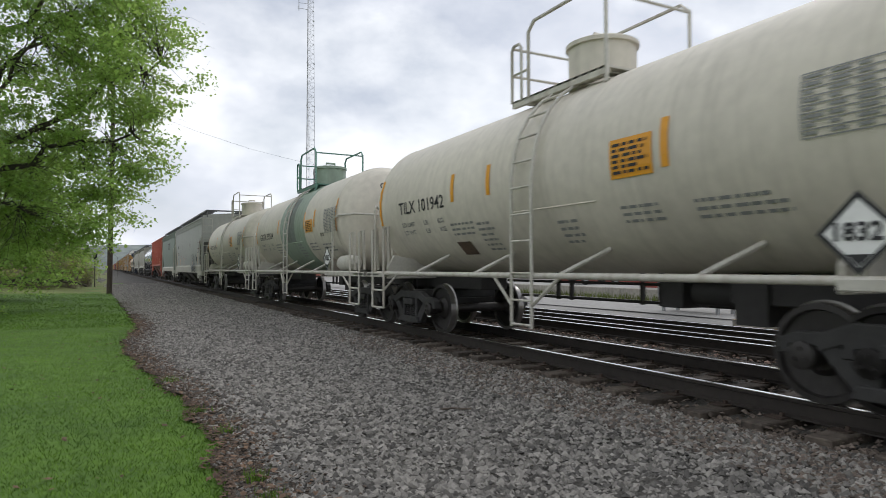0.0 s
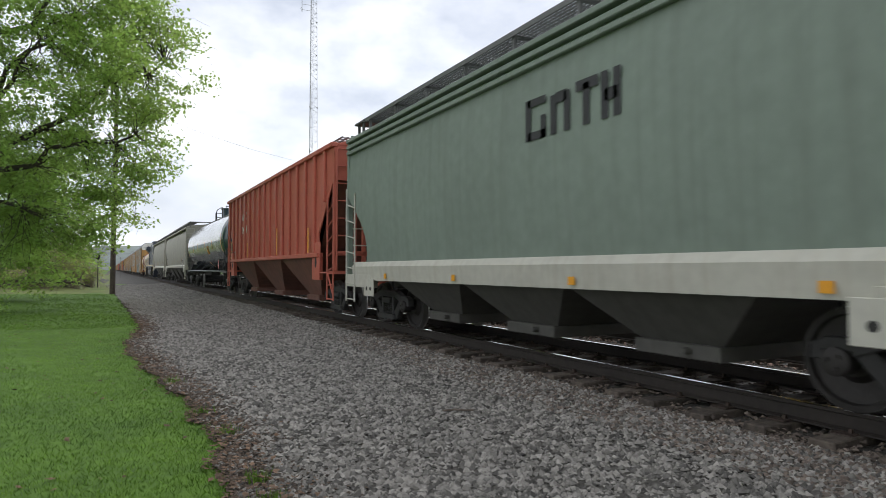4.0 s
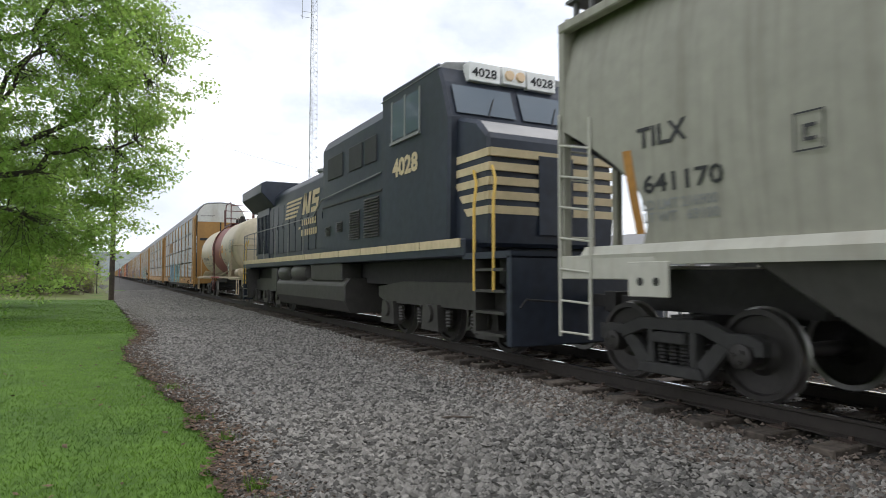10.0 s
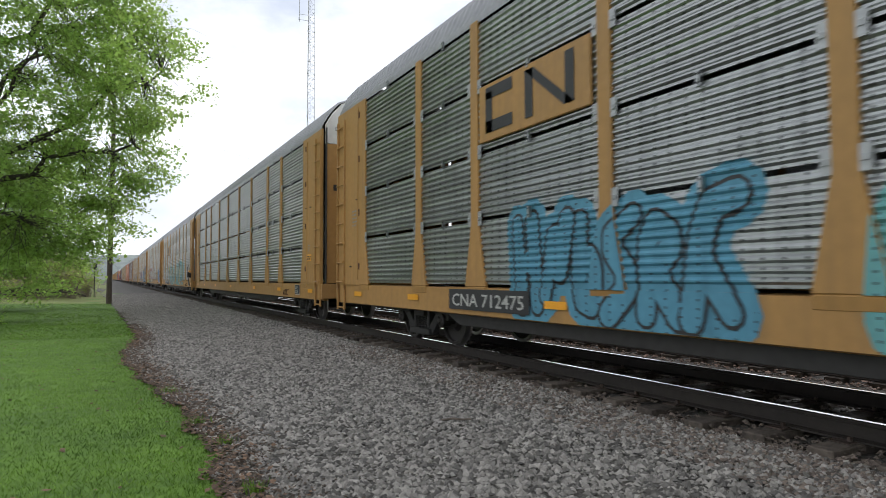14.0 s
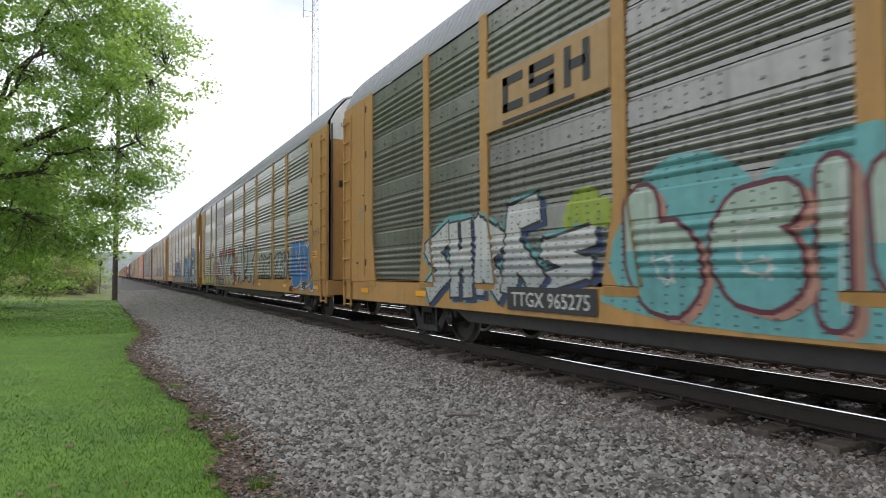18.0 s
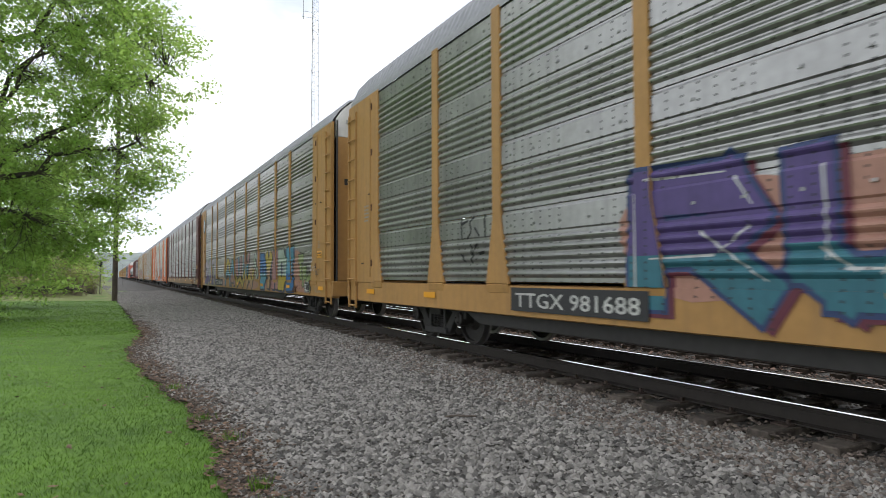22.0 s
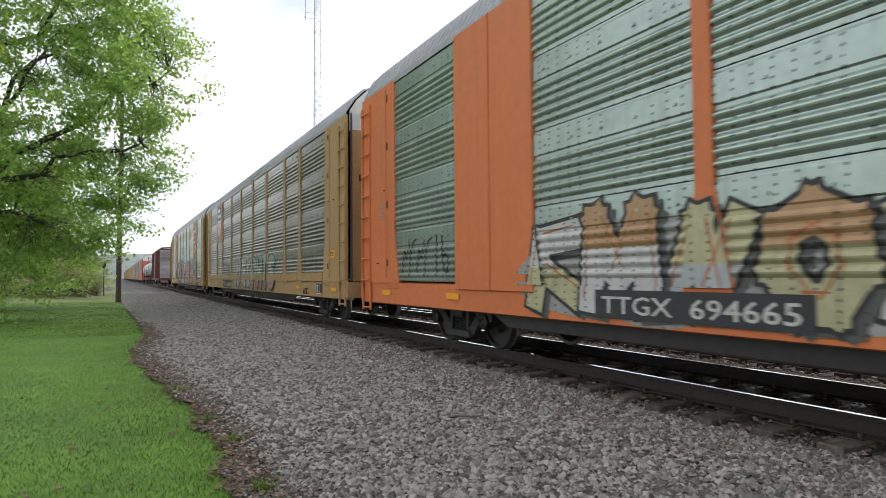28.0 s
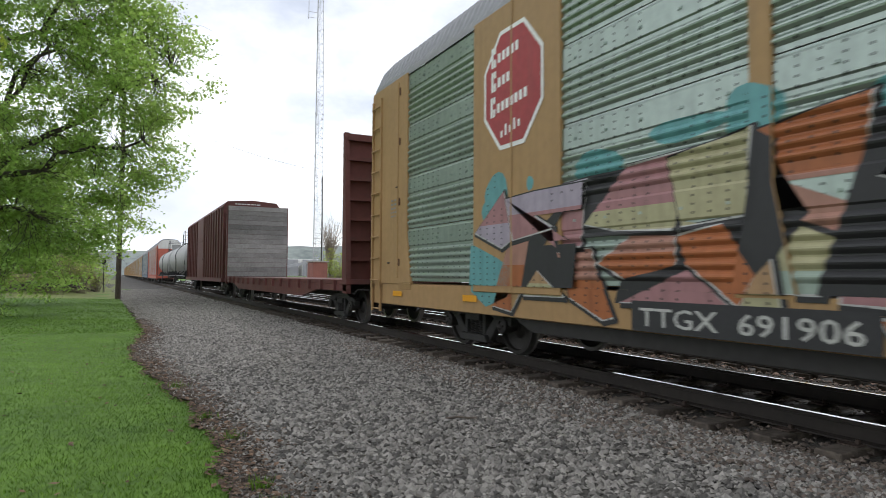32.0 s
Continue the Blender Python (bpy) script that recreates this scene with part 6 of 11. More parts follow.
def autorack(centre, label, frame_m, panel_m, kind="grouped", end_m=None, solid_bays=False, cap_m=None, sill_m=None, low_panel=False, rise=1.0):
    """A covered car-carrier: sill, posts, ribbed side panels, solid ends with ladders, end doors, ribbed arched roof."""
    half = 13.5
    car, L = car_thing("autorack_car", label, centre - half, centre + half)
    end_m, sill_m, cap_m = end_m or frame_m, sill_m or frame_m, cap_m or RACK_WHITE
    for sx in (-1, 1):
        key = ("sill", sill_m.name, sx)
        if key not in PANEL_CACHE:
            me = Shape().prism([(sx * 1.565, 0.67), (sx * 1.565, 1.08), (sx * 1.40, 1.10), (sx * 1.40, 0.65), (sx * 1.50, 0.65)], 'y', -half, half).mesh("side_sill")
            me.materials.append(sill_m)
            PANEL_CACHE[key] = me
        part("side_sill", PANEL_CACHE[key], None, car)
    if "under" not in PANEL_CACHE:
        PANEL_CACHE["under"] = Shape().box(-1.42, 1.42, -half, half, 1.02, 1.06).box(-0.38, 0.38, -half, half, 0.50, 1.02).mesh("underframe")
        PANEL_CACHE["belly"] = Shape().prism([(-8.3, 0.71), (-7.7, 0.47), (7.7, 0.47), (8.3, 0.71)], 'x', -1.44, -1.40).mesh("sill_web", bevel=0.006)
    part("underframe", PANEL_CACHE["under"], STEEL_DARK, car)
    part("sill_web", PANEL_CACHE["belly"], STEEL_DARK, car, "dark lower web of the side sill")
    edges = (-11.75,) + POSTS[1:-1] + (11.75,)
    gaps = []
    for i in range(len(edges) - 1):
        gaps.append((edges[i], edges[i + 1]))
    for a, b in gaps:
        w, m = b - a, (a + b) / 2
        if solid_bays and (abs(abs(m) - 7.95) < 0.1):
            part("solid_bay", Shape().box(-1.60, -1.52, a - 0.1, b + 0.1, 1.0, 5.2).box(-1.62, -1.60, m - 0.02, m + 0.02, 1.0, 5.2), frame_m, car, bevel=0.01)
        else:
            for r in range(4):
                part("side_panel", panel_mesh(w, kind, panel_m), None, car, at=pose(PX, m, ROW_Z[r]))
            if kind == "even":
                for r in (1, 2, 3):
                    for q in (a + 0.15, b - 0.15):
                        part("latch_plate", LATCH, GALVANISED, car, at=pose(-1.575, q, ROW_Z[r] - 0.02))
            if low_panel:
                part("kick_plate", Shape().box(-1.60, -1.55, a + 0.3, b - 0.3, 1.09, 1.33), frame_m, car, bevel=0.006)
        key = ("far", round(w, 2), panel_m.name)
        if key not in PANEL_CACHE:
            me = Shape().box(1.52, 1.56, -w / 2 + 0.02, w / 2 - 0.02, 1.12, 5.17).mesh("far_side_panel")
            me.materials.append(panel_m)
            PANEL_CACHE[key] = me
        part("far_side_panel", PANEL_CACHE[key], None, car, at=pose(0, m, 0))
    for y in POSTS:
        if solid_bays and abs(abs(y) - 7.95) < 1.2:
            continue
        part("side_post", post_mesh(frame_m), None, car, at=pose(0, y, 0))
        part("far_side_post", post_mesh(frame_m), None, car, at=pose(0, y, 0, 0, 0, 180))
    key = ("endparts", end_m.name, cap_m.name, rise)
    if key not in PANEL_CACHE:
        d = {}
        d["end_panel"] = Shape().box(-1.59, -1.53, -0.82, 0.88, 1.08, 5.2).mesh("end_panel", bevel=0.008)
        d["panel_seam"] = Shape().box(-1.605, -1.588, 0.5, 0.56, 1.2, 5.1).mesh("panel_seam", bevel=0.004)
        d["end_beam"] = Shape().box(-1.6, 1.6, -0.05, 0.06, 0.70, 1.08).mesh("end_beam", bevel=0.01)
        d["end_door"] = Shape().box(-1.48, -0.02, -0.04, 0.04, 1.1, 4.79).box(0.02, 1.48, -0.04, 0.04, 1.1, 4.79).box(-0.7, -0.15, -0.06, -0.04, 1.4, 2.2).mesh("end_door", bevel=0.01)
        d["end_cap"] = Shape().prism([(x, z if z < 5 else 5.15 + (z - 5.15) * rise) for x, z in ((-1.50, 4.80), (1.50, 4.80), (1.50, 5.3), (1.32, 5.62), (1.06, 5.9), (0.8, 6.0), (0, 6.06), (-0.8, 6.0), (-1.06, 5.9), (-1.32, 5.62), (-1.50, 5.3))], 'y', -0.04, 0.04).mesh("end_cap")
        d["door_rod"] = Shape().cyl((-0.03, -0.07, 1.1), (-0.03, -0.07, 4.75), 0.03, 6).cyl((-1.5, -0.08, 1.1), (-1.5, -0.08, 5.2), 0.025, 6).mesh("door_rod")
        lad = Shape().box(-1.63, -1.57, 0.0, 0.06, 1.0, 5.0).box(-1.63, -1.57, 0.46, 0.52, 1.0, 5.0)
        for i in range(9):
            lad.cyl((-1.64, 0.03, 1.15 + i * 0.46), (-1.64, 0.49, 1.15 + i * 0.46), 0.018, 6)
        lad.cyl((-1.6, 0.03, 0.55), (-1.6, 0.49, 0.55), 0.018, 6).box(-1.62, -1.58, 0.0, 0.05, 0.5, 1.05).box(-1.62, -1.58, 0.46, 0.51, 0.5, 1.05)
        d["end_ladder"] = lad.mesh("end_ladder")
        for k, me in d.items():
            me.materials.append({"end_cap": cap_m, "door_rod": STEEL_DARK}.get(k, end_m))
        PANEL_CACHE[key] = d
    d = PANEL_CACHE[key]
    for sg in (-1, 1):
        rz = 0 if sg < 0 else 180
        e = sg * half
        part("end_beam", d["end_beam"], None, car, at=pose(0, e, 0, 0, 0, rz))
        part("end_door", d["end_door"], None, car, at=pose(0, e + sg * 0.0, 0, 0, 0, rz))
        part("end_cap", d["end_cap"], None, car, "white upper end with painted notice", at=pose(0, e, 0, 0, 0, rz))
        part("door_rod", d["door_rod"], None, car, at=pose(0, e, 0, 0, 0, rz))
        for q in (0, 180):
            part("end_panel", d["end_panel"], None, car, at=pose(0, sg * 12.62, 0, 0, 0, q))
        part("panel_seam", d["panel_seam"], None, car, at=pose(0, sg * 12.62 + (0 if sg < 0 else -1.06), 0))
        part("end_ladder", d["end_ladder"], None, car, at=pose(0, (-13.45 if sg < 0 else 12.93), 0))
    part("roof", roof_mesh(ROOF_GALV, half - 0.1, rise), None, car, "ribbed galvanised roof")
    add_truck(car, -9.9)
    add_truck(car, 9.9)
    add_couplers(car, -half + 0.1, half - 0.1)
    return car, L


# ---- the train, from its head to its tail ----
# number: (from s, to s, z, height); lines: (z, text, from s, to s); stripes: (s, z0, z1); sign: (s, z, w, h); table: (s, z, w, h); prints: (s, z, w, h, rows)
TANK_MARKS = []
TANK_MARKS.append(dict(number=(11.73, 9.82, 2.30, 0.23), lines=((2.05, "LD LMT        LB        KG", 11.7, 9.95), (1.90, "LT WT         LB        KG", 11.7, 9.95)),
         stripes=((9.5, 2.36, 2.83), (8.35, 2.36, 2.83), (4.83, 2.30, 2.83), (12.7, 2.14, 3.11)), sign=(5.65, 2.26, 0.65, 0.45), table=(3.34, 2.31, 1.1, 0.55),
         prints=((9.76, 1.79, 0.8, 0.28, 3), (8.9, 1.52, 0.5, 0.6, 6), (6.86, 1.56, 0.44, 0.43, 4), (5.62, 1.75, 0.7, 0.27, 3), (4.57, 1.73, 1.04, 0.28, 3))))
TANK_MARKS.append(dict(number=(24.83, 22.75, 2.28, 0.22), lines=((2.05, "LD LMT        LB        KG", 24.8, 23.0), (1.90, "LT WT         LB        KG", 24.8, 23.0)),
         stripes=((18.72, 2.4, 2.9), (17.69, 2.4, 2.9), (22.0, 2.4, 2.9), (25.5, 2.2, 3.05)), sign=(18.58, 2.29, 0.72, 0.36), table=(16.79, 2.2, 1.1, 0.62), fra=(17.2, 2.12, 0.3),
         prints=((22.6, 1.75, 0.9, 0.4, 4), (19.8, 1.6, 0.6, 0.5, 5), (18.5, 1.75, 0.8, 0.3, 3), (17.3, 1.7, 1.0, 0.3, 3))))
TANK_MARKS.append(dict(number=(38.16, 35.99, 2.28, 0.2), lines=((2.05, "LD LMT        LB        KG", 38.1, 36.2), (1.90, "LT WT         LB        KG", 38.1, 36.2)),
         stripes=((35.8, 2.39, 2.87), (34.47, 2.39, 2.87), (31.98, 2.39, 2.87), (38.95, 2.2, 3.05)), sign=(31.78, 2.27, 0.67, 0.47), table=(29.81, 2.28, 1.1, 0.56), fra=(30.52, 2.1, 0.61),
         prints=((35.6, 1.75, 0.9, 0.4, 4), (33.0, 1.6, 0.6, 0.5, 5), (31.7, 1.75, 0.8, 0.3, 3), (30.5, 1.7, 1.0, 0.26, 3))))
TANK_MARKS.append(dict(number=(105.07, 102.88, 2.12, 0.25), lines=((1.96, "LD LMT  198300LB  89900 KG", 104.9, 103.2), (1.74, "LT WT    87700LB  39800 KG", 104.9, 103.2)),
         stripes=((102.8, 2.35, 2.85), (100.4, 2.35, 2.85), (97.0, 2.35, 2.85), (93.95, 2.35, 2.85), (106.07, 2.11, 3.1), (90.72, 2.11, 3.1)), sign=(96.12, 2.12, 0.64, 0.47), table=(92.63, 2.16, 1.09, 0.54),
         prints=((94.4, 1.72, 1.2, 0.22, 3), (98.6, 2.0, 0.7, 0.08, 1))))
TANK_MARKS.append(dict(number=(183.62, 181.63, 2.10, 0.2), lines=((1.93, "LD.LMT  204800LB  92900KG", 183.5, 181.9), (1.78, "LT WT   58200LB  26400KG  NEW 4-96", 183.5, 181.5)),
         stripes=((175.37, 2.16, 2.63), (177.27, 2.16, 2.63), (179.6, 2.16, 2.63), (181.55, 2.16, 2.63), (184.45, 2.1, 2.95), (173.5, 2.1, 2.95)), sign=(176.69, 2.39, 0.7, 0.38), table=(174.18, 2.34, 1.3, 0.6), fra=(175.19, 2.45, 0.59),
         prints=((181.0, 2.1, 0.85, 0.3, 3), (181.0, 1.7, 0.85, 0.32, 4), (176.6, 1.8, 0.8, 0.35, 4), (175.5, 1.75, 1.0, 0.3, 3))))


def side_text_tank(car, body, y, z, w, h, zc, r, material, bold=0.02):
    vs, fs = fit_text(body, w, h, bold)
    return mark("lettering", (vs, fs), on_tank(y, z, zc, r), material, car)


def tank_side(car, L, zc, r, num, ink, pale, d, seed):
    """Lettering, reflective stripes, notices and tables on the flank of a tank."""
    a, b, z, h = d["number"]
    side_text_tank(car, num, L(a), z, a - b, h, zc, r, ink, 0.012)
    for z, t, a, b in d["lines"]:
        side_text_tank(car, t, L(a), z, a - b, 0.085, zc, r, pale)
    for k, z0, z1 in d["stripes"]:
        stripe_tank(car, L(k), z0, z1, zc, r, 0.11)
    k, z, w, h = d["sign"]
    yellow_sign(car, lambda lift: on_tank(L(k), z, zc, r, lift), w, h, seed)
    kt, zt, wt, ht = d["table"]
    table_mark(car, on_tank(L(kt), zt, zc, r, 0.012), wt, ht, ink if ink is LETTER_WHITE else LETTER_GREY)
    for i, (kp, zp, wp, hp, rows) in enumerate(d["prints"]):
        mark("small_print", bar_rows(wp, hp, rows, seed * 7 + i, 0.42), on_tank(L(kp), zp, zc, r), pale, car)
    if "fra" in d:
        kf, zf, wf = d["fra"]
        side_text_tank(car, "FRA AIP", L(kf), zf, wf, 0.1, zc, r, ink)


def build_tanks():
    for i, (s0, s1, a, b, dome, num) in enumerate(((0.1, 13.2, 2.5, 12.75, 7.3, "TILX 101942"), (13.4, 26.0, 15.8, 25.55, 20.5, "GATX 35934"), (26.2, 39.95, 28.5, 39.0, 33.6, "GATX 231134"))):
        zc, r = 2.54, 1.38
        if i == 1:
            bands = [(a, 18.76, WHITE_TANK), (18.76, 21.7, GREEN_BAND), (21.7, b, WHITE_TANK)]
            lab = "white tank car with a pale green middle band and rails"
        else:
            bands = [(a, dome - 2, WHITE_TANK), (dome - 2, dome + 2, WHITE_TANK), (dome + 2, b, WHITE_TANK)]
            lab = "off-white tank car with black lettering and rusty dome" if i else "off-white weathered tank car with black lettering"
        car, L = tank_car(s0, s1, a, b, zc, r, lab, bands, PIPE_WHITE, dome, trucks=((2.67, 11.9), (14.6, 24.9), (27.6, 38.05))[i])
        part("jacket_ledge", Shape().prism([(-1.0 * math.sqrt(r * r - 0.5 ** 2), 2.04), (-1.0 * math.sqrt(r * r - 0.5 ** 2) - 0.016, 2.043), (-1.0 * math.sqrt(r * r - 0.48 ** 2), 2.06)], 'y', L(dome) - 1.3, L(dome) + 0.5), bands[1][2], car)
        tank_side(car, L, zc, r, num, LETTER_BLACK, LETTER_GREY, TANK_MARKS[i], i)
        stripe_tank(car, L(a) - 0.03, 2.2, 3.05, zc, r, 0.09)
        placard(car, lambda lift: (lambda u, v: (-1.47 - lift, L(a) + 0.33 - u, 1.50 + v)), 0.66, "1832")
        placard(car, lambda lift: (lambda u, v: (0.85 + u, L(s0) - 0.04 - lift, 1.75 + v)), 0.5, "1832")
        part("placard_bracket", Shape().box(-1.46, -1.42, L(a) + 0.29, L(a) + 0.37, 1.15, 1.75), PIPE_WHITE, car)
        part("air_tank", Shape().lathe([(L(a) - 1.1, 0.001), (L(a) - 1.05, 0.16), (L(a) - 0.95, 0.2), (L(a) - 0.2, 0.2), (L(a) - 0.1, 0.16), (L(a) - 0.05, 0.001)], 'y', (-1.2, 0, 1.36), 16), PIPE_WHITE, car, smooth=50)
        hx = lambda x, z: on_head(x, z, zc, r, L(a), r * 0.5)
        vs, fs = fit_text(num, 0.95, 0.15)
        mark("end_lettering", (vs, fs), hx(-0.35, 3.28), LETTER_BLACK, car)
        mark("end_small_print", bar_rows(0.8, 0.22, 2, 40 + i), hx(-0.2, 3.0), LETTER_GREY, car)
        part("brake_wheel", Shape().lathe([(0.0, 0.25), (0.02, 0.27), (0.04, 0.25), (0.02, 0.23), (0.0, 0.25)], 'y', (0.2, L(s0) + 0.1, 1.95), 20).cyl((-0.05, L(s0) + 0.12, 1.95), (0.45, L(s0) + 0.12, 1.95), 0.014).cyl((0.2, L(s0) + 0.12, 1.7), (0.2, L(s0) + 0.12, 2.2), 0.014).box(0.1, 0.3, L(s0) + 0.14, L(s0) + 0.3, 1.1, 2.05), PIPE_WHITE, car, smooth=50)
        if i == 1:
            mark("grime_run", ([(-0.05, 0.0), (0.95, 0.0), (0.9, 0.7), (0.8, 1.5), (0.05, 1.5), (0.0, 0.8)], [tuple(range(6))]), on_tank(L(dome) + 0.3, 2.07, zc, r, 0.005), GRIME_RUN, car, "dark spill stain below the dome", cuts=[0.15 * q for q in range(1, 10)])
            for ob in car.children_recursive:
                if ob.name.startswith(("platform_railing", "top_platform")):
                    ob.data.materials[0] = GREEN_TRIM
        if i == 0:
            mark("rusty_plate", rects([(0, 0, 0.46, 0.3)]), on_tank(L(9.84), 1.48, zc, r, 0.012), PLACARD_BROWN, car)


def build_black_tank():
    s0, s1, a, b, zc, r = 89.5, 107.0, 90.6, 106.1, 2.80, 1.62
    dome = 98.6
    car, L = tank_car(s0, s1, a, b, zc, r, "glossy black tank car with white lettering", [(a, dome - 2, BLACK_TANK), (dome - 2, dome + 2, BLACK_TANK), (dome + 2, b, BLACK_TANK)],
                      BLACK_TRIM, dome, kind="oil", black=True, trucks=(91.45, 105.15), sill_trim=BLACK_TRIM)
    tank_side(car, L, zc, r, "TILX 352326", LETTER_WHITE, LETTER_GREY, TANK_MARKS[3], 8)
    side_text_tank(car, "PLATE", L(102.66), 2.33, 0.25, 0.07, zc, r, LETTER_WHITE)
    side_text_tank(car, "C", L(102.6), 2.17, 0.11, 0.13, zc, r, LETTER_WHITE)
    mark("plate_frame", rects([(0, 0, 0.36, 0.015), (0, 0.34, 0.36, 0.015), (0, 0, 0.015, 0.35), (0.345, 0, 0.015, 0.35)]), on_tank(L(102.72), 2.1, zc, r), LETTER_WHITE, car)
    mark("lower_notice", ([(0, 0.38), (0.32, 0.45), (0.62, 0.06), (0.28, 0.0)], [(0, 1, 2, 3)]), on_tank(L(98.2), 1.40, zc, r), STRIPE, car)
    placard(car, lambda lift: (lambda u, v: (-1.56 - lift, L(91.66) - u, 1.50 + v)), 0.5, "1170", red=True)
    placard(car, lambda lift: (lambda u, v: (1.1 + u, L(s0) - 0.02 - lift, 1.7 + v)), 0.5, "1170", red=True)
    part("placard_bracket", Shape().box(-1.55, -1.5, L(91.61), L(91.71), 1.15, 1.6).box(-1.55, -1.2, L(91.61), L(91.71), 1.72, 1.76), BLACK_TRIM, car)
    hx = lambda x, z: on_head(x, z, zc, r, L(a), r * 0.58)
    for t, z, w, h in (("TILX 352326", 3.32, 1.0, 0.16), ("CAPY 31750 US GAL", 3.15, 0.92, 0.10), ("CAPY 120183  L", 3.0, 0.8, 0.10)):
        vs, fs = fit_text(t, w, h)
        mark("end_lettering", (vs, fs), hx(-1.3, z - 0.14), LETTER_WHITE, car)
    mark("end_small_print", bar_rows(0.55, 0.3, 4, 12), hx(-0.3, 1.75), LETTER_GREY, car)
    part("running_board", Shape().box(-0.35, -0.05, L(a) - 0.2, L(b) + 0.2, zc + r + 0.06, zc + r + 0.1).box(0.05, 0.35, L(a) - 0.2, L(b) + 0.2, zc + r + 0.06, zc + r + 0.1), BLACK_TRIM, car)
    part("step_pad", Shape().box(-0.55, 0.55, L(a) - 0.55, L(a) + 0.15, zc + r - 0.12, zc + r - 0.02), BLACK_TRIM, car, bevel=0.02)
    part("end_handrail", Shape().tube([(-1.5, L(89.75), 1.13), (-1.5, L(89.75), 2.18), (-1.46, L(89.75), 2.26), (-1.38, L(89.75), 2.3), (1.38, L(89.75), 2.3), (1.46, L(89.75), 2.26), (1.5, L(89.75), 2.18), (1.5, L(89.75), 1.13)], 0.02, 6), BLACK_TRIM, car, smooth=50)
    ladder(car, "head_ladder", [(-0.22, L(a) - 0.8, 2.3), (-0.22, L(a) - 0.75, 3.0), (-0.22, L(a) - 0.35, 4.3)], [(0.25, L(a) - 0.8, 2.3), (0.25, L(a) - 0.75, 3.0), (0.25, L(a) - 0.35, 4.3)], [k / 9 for k in range(1, 10)], 1, 0.022, BLACK_TRIM)


def build_cream_tank():
    s0, s1, a, b, zc, r, dome = 170.9, 186.0, 173.5, 184.45, 2.62, 1.45, 178.8
    car, L = tank_car(s0, s1, a, b, zc, r, "cream tank car with a faded red middle band", [(a, 176.79, CREAM_TANK), (176.79, 179.99, RED_BAND), (179.99, b, CREAM_TANK)],
                      CREAM_TRIM, dome, kind="valve", trucks=(173.2, 183.75))
    for ob in car.children_recursive:
        if ob.name.startswith(("platform_railing", "top_platform", "side_ladder", "ladder_brace", "stile", "rung")):
            ob.data.materials[0] = MAROON_TRIM
    part("red_sill_length", Shape().tube([(-1.452, L(176.9), 1.13), (-1.452, L(180.0), 1.13)], 0.046, 8), RED_SILL, car, smooth=50)
    tank_side(car, L, zc, r, "PVSX 61405", LETTER_BLACK, LETTER_GREY, TANK_MARKS[4], 21)
    mark("rust_run", ([(0, 0), (0.1, 0), (0.16, 0.9), (-0.06, 0.9)], [(0, 1, 2, 3)]), on_tank(L(180.6), 2.9, zc, r, 0.004), tex_material("rust_run", (0.38, 0.24, 0.14), 0.7, 0, 0.3, 8, 2, 0.1), car, cuts=[0.3, 0.6])
    placard(car, lambda lift: (lambda u, v: (-1.50 - lift, L(a) + 0.35 - u, 1.62 + v)), 0.6, "2582")
    part("placard_bracket", Shape().box(-1.49, -1.44, L(a) + 0.15, L(a) + 0.55, 1.15, 1.95), CREAM_TRIM, car)
    part("air_tank", Shape().lathe([(L(a) - 1.3, 0.001), (L(a) - 1.2, 0.2), (L(a) - 0.3, 0.2), (L(a) - 0.2, 0.001)], 'y', (-1.15, 0, 1.36), 16), CREAM_TRIM, car, smooth=50)
    part("brake_box", Shape().box(-1.3, -0.8, L(s0) + 0.2, L(s0) + 0.75, 0.7, 1.1), CREAM_TRIM, car, bevel=0.06)
    vs, fs = fit_text("PVSX 61405", 0.95, 0.14)
    mark("end_lettering", (vs, fs), on_head(-0.4, 3.2, zc, r, L(a), r * 0.5), LETTER_BLACK, car)


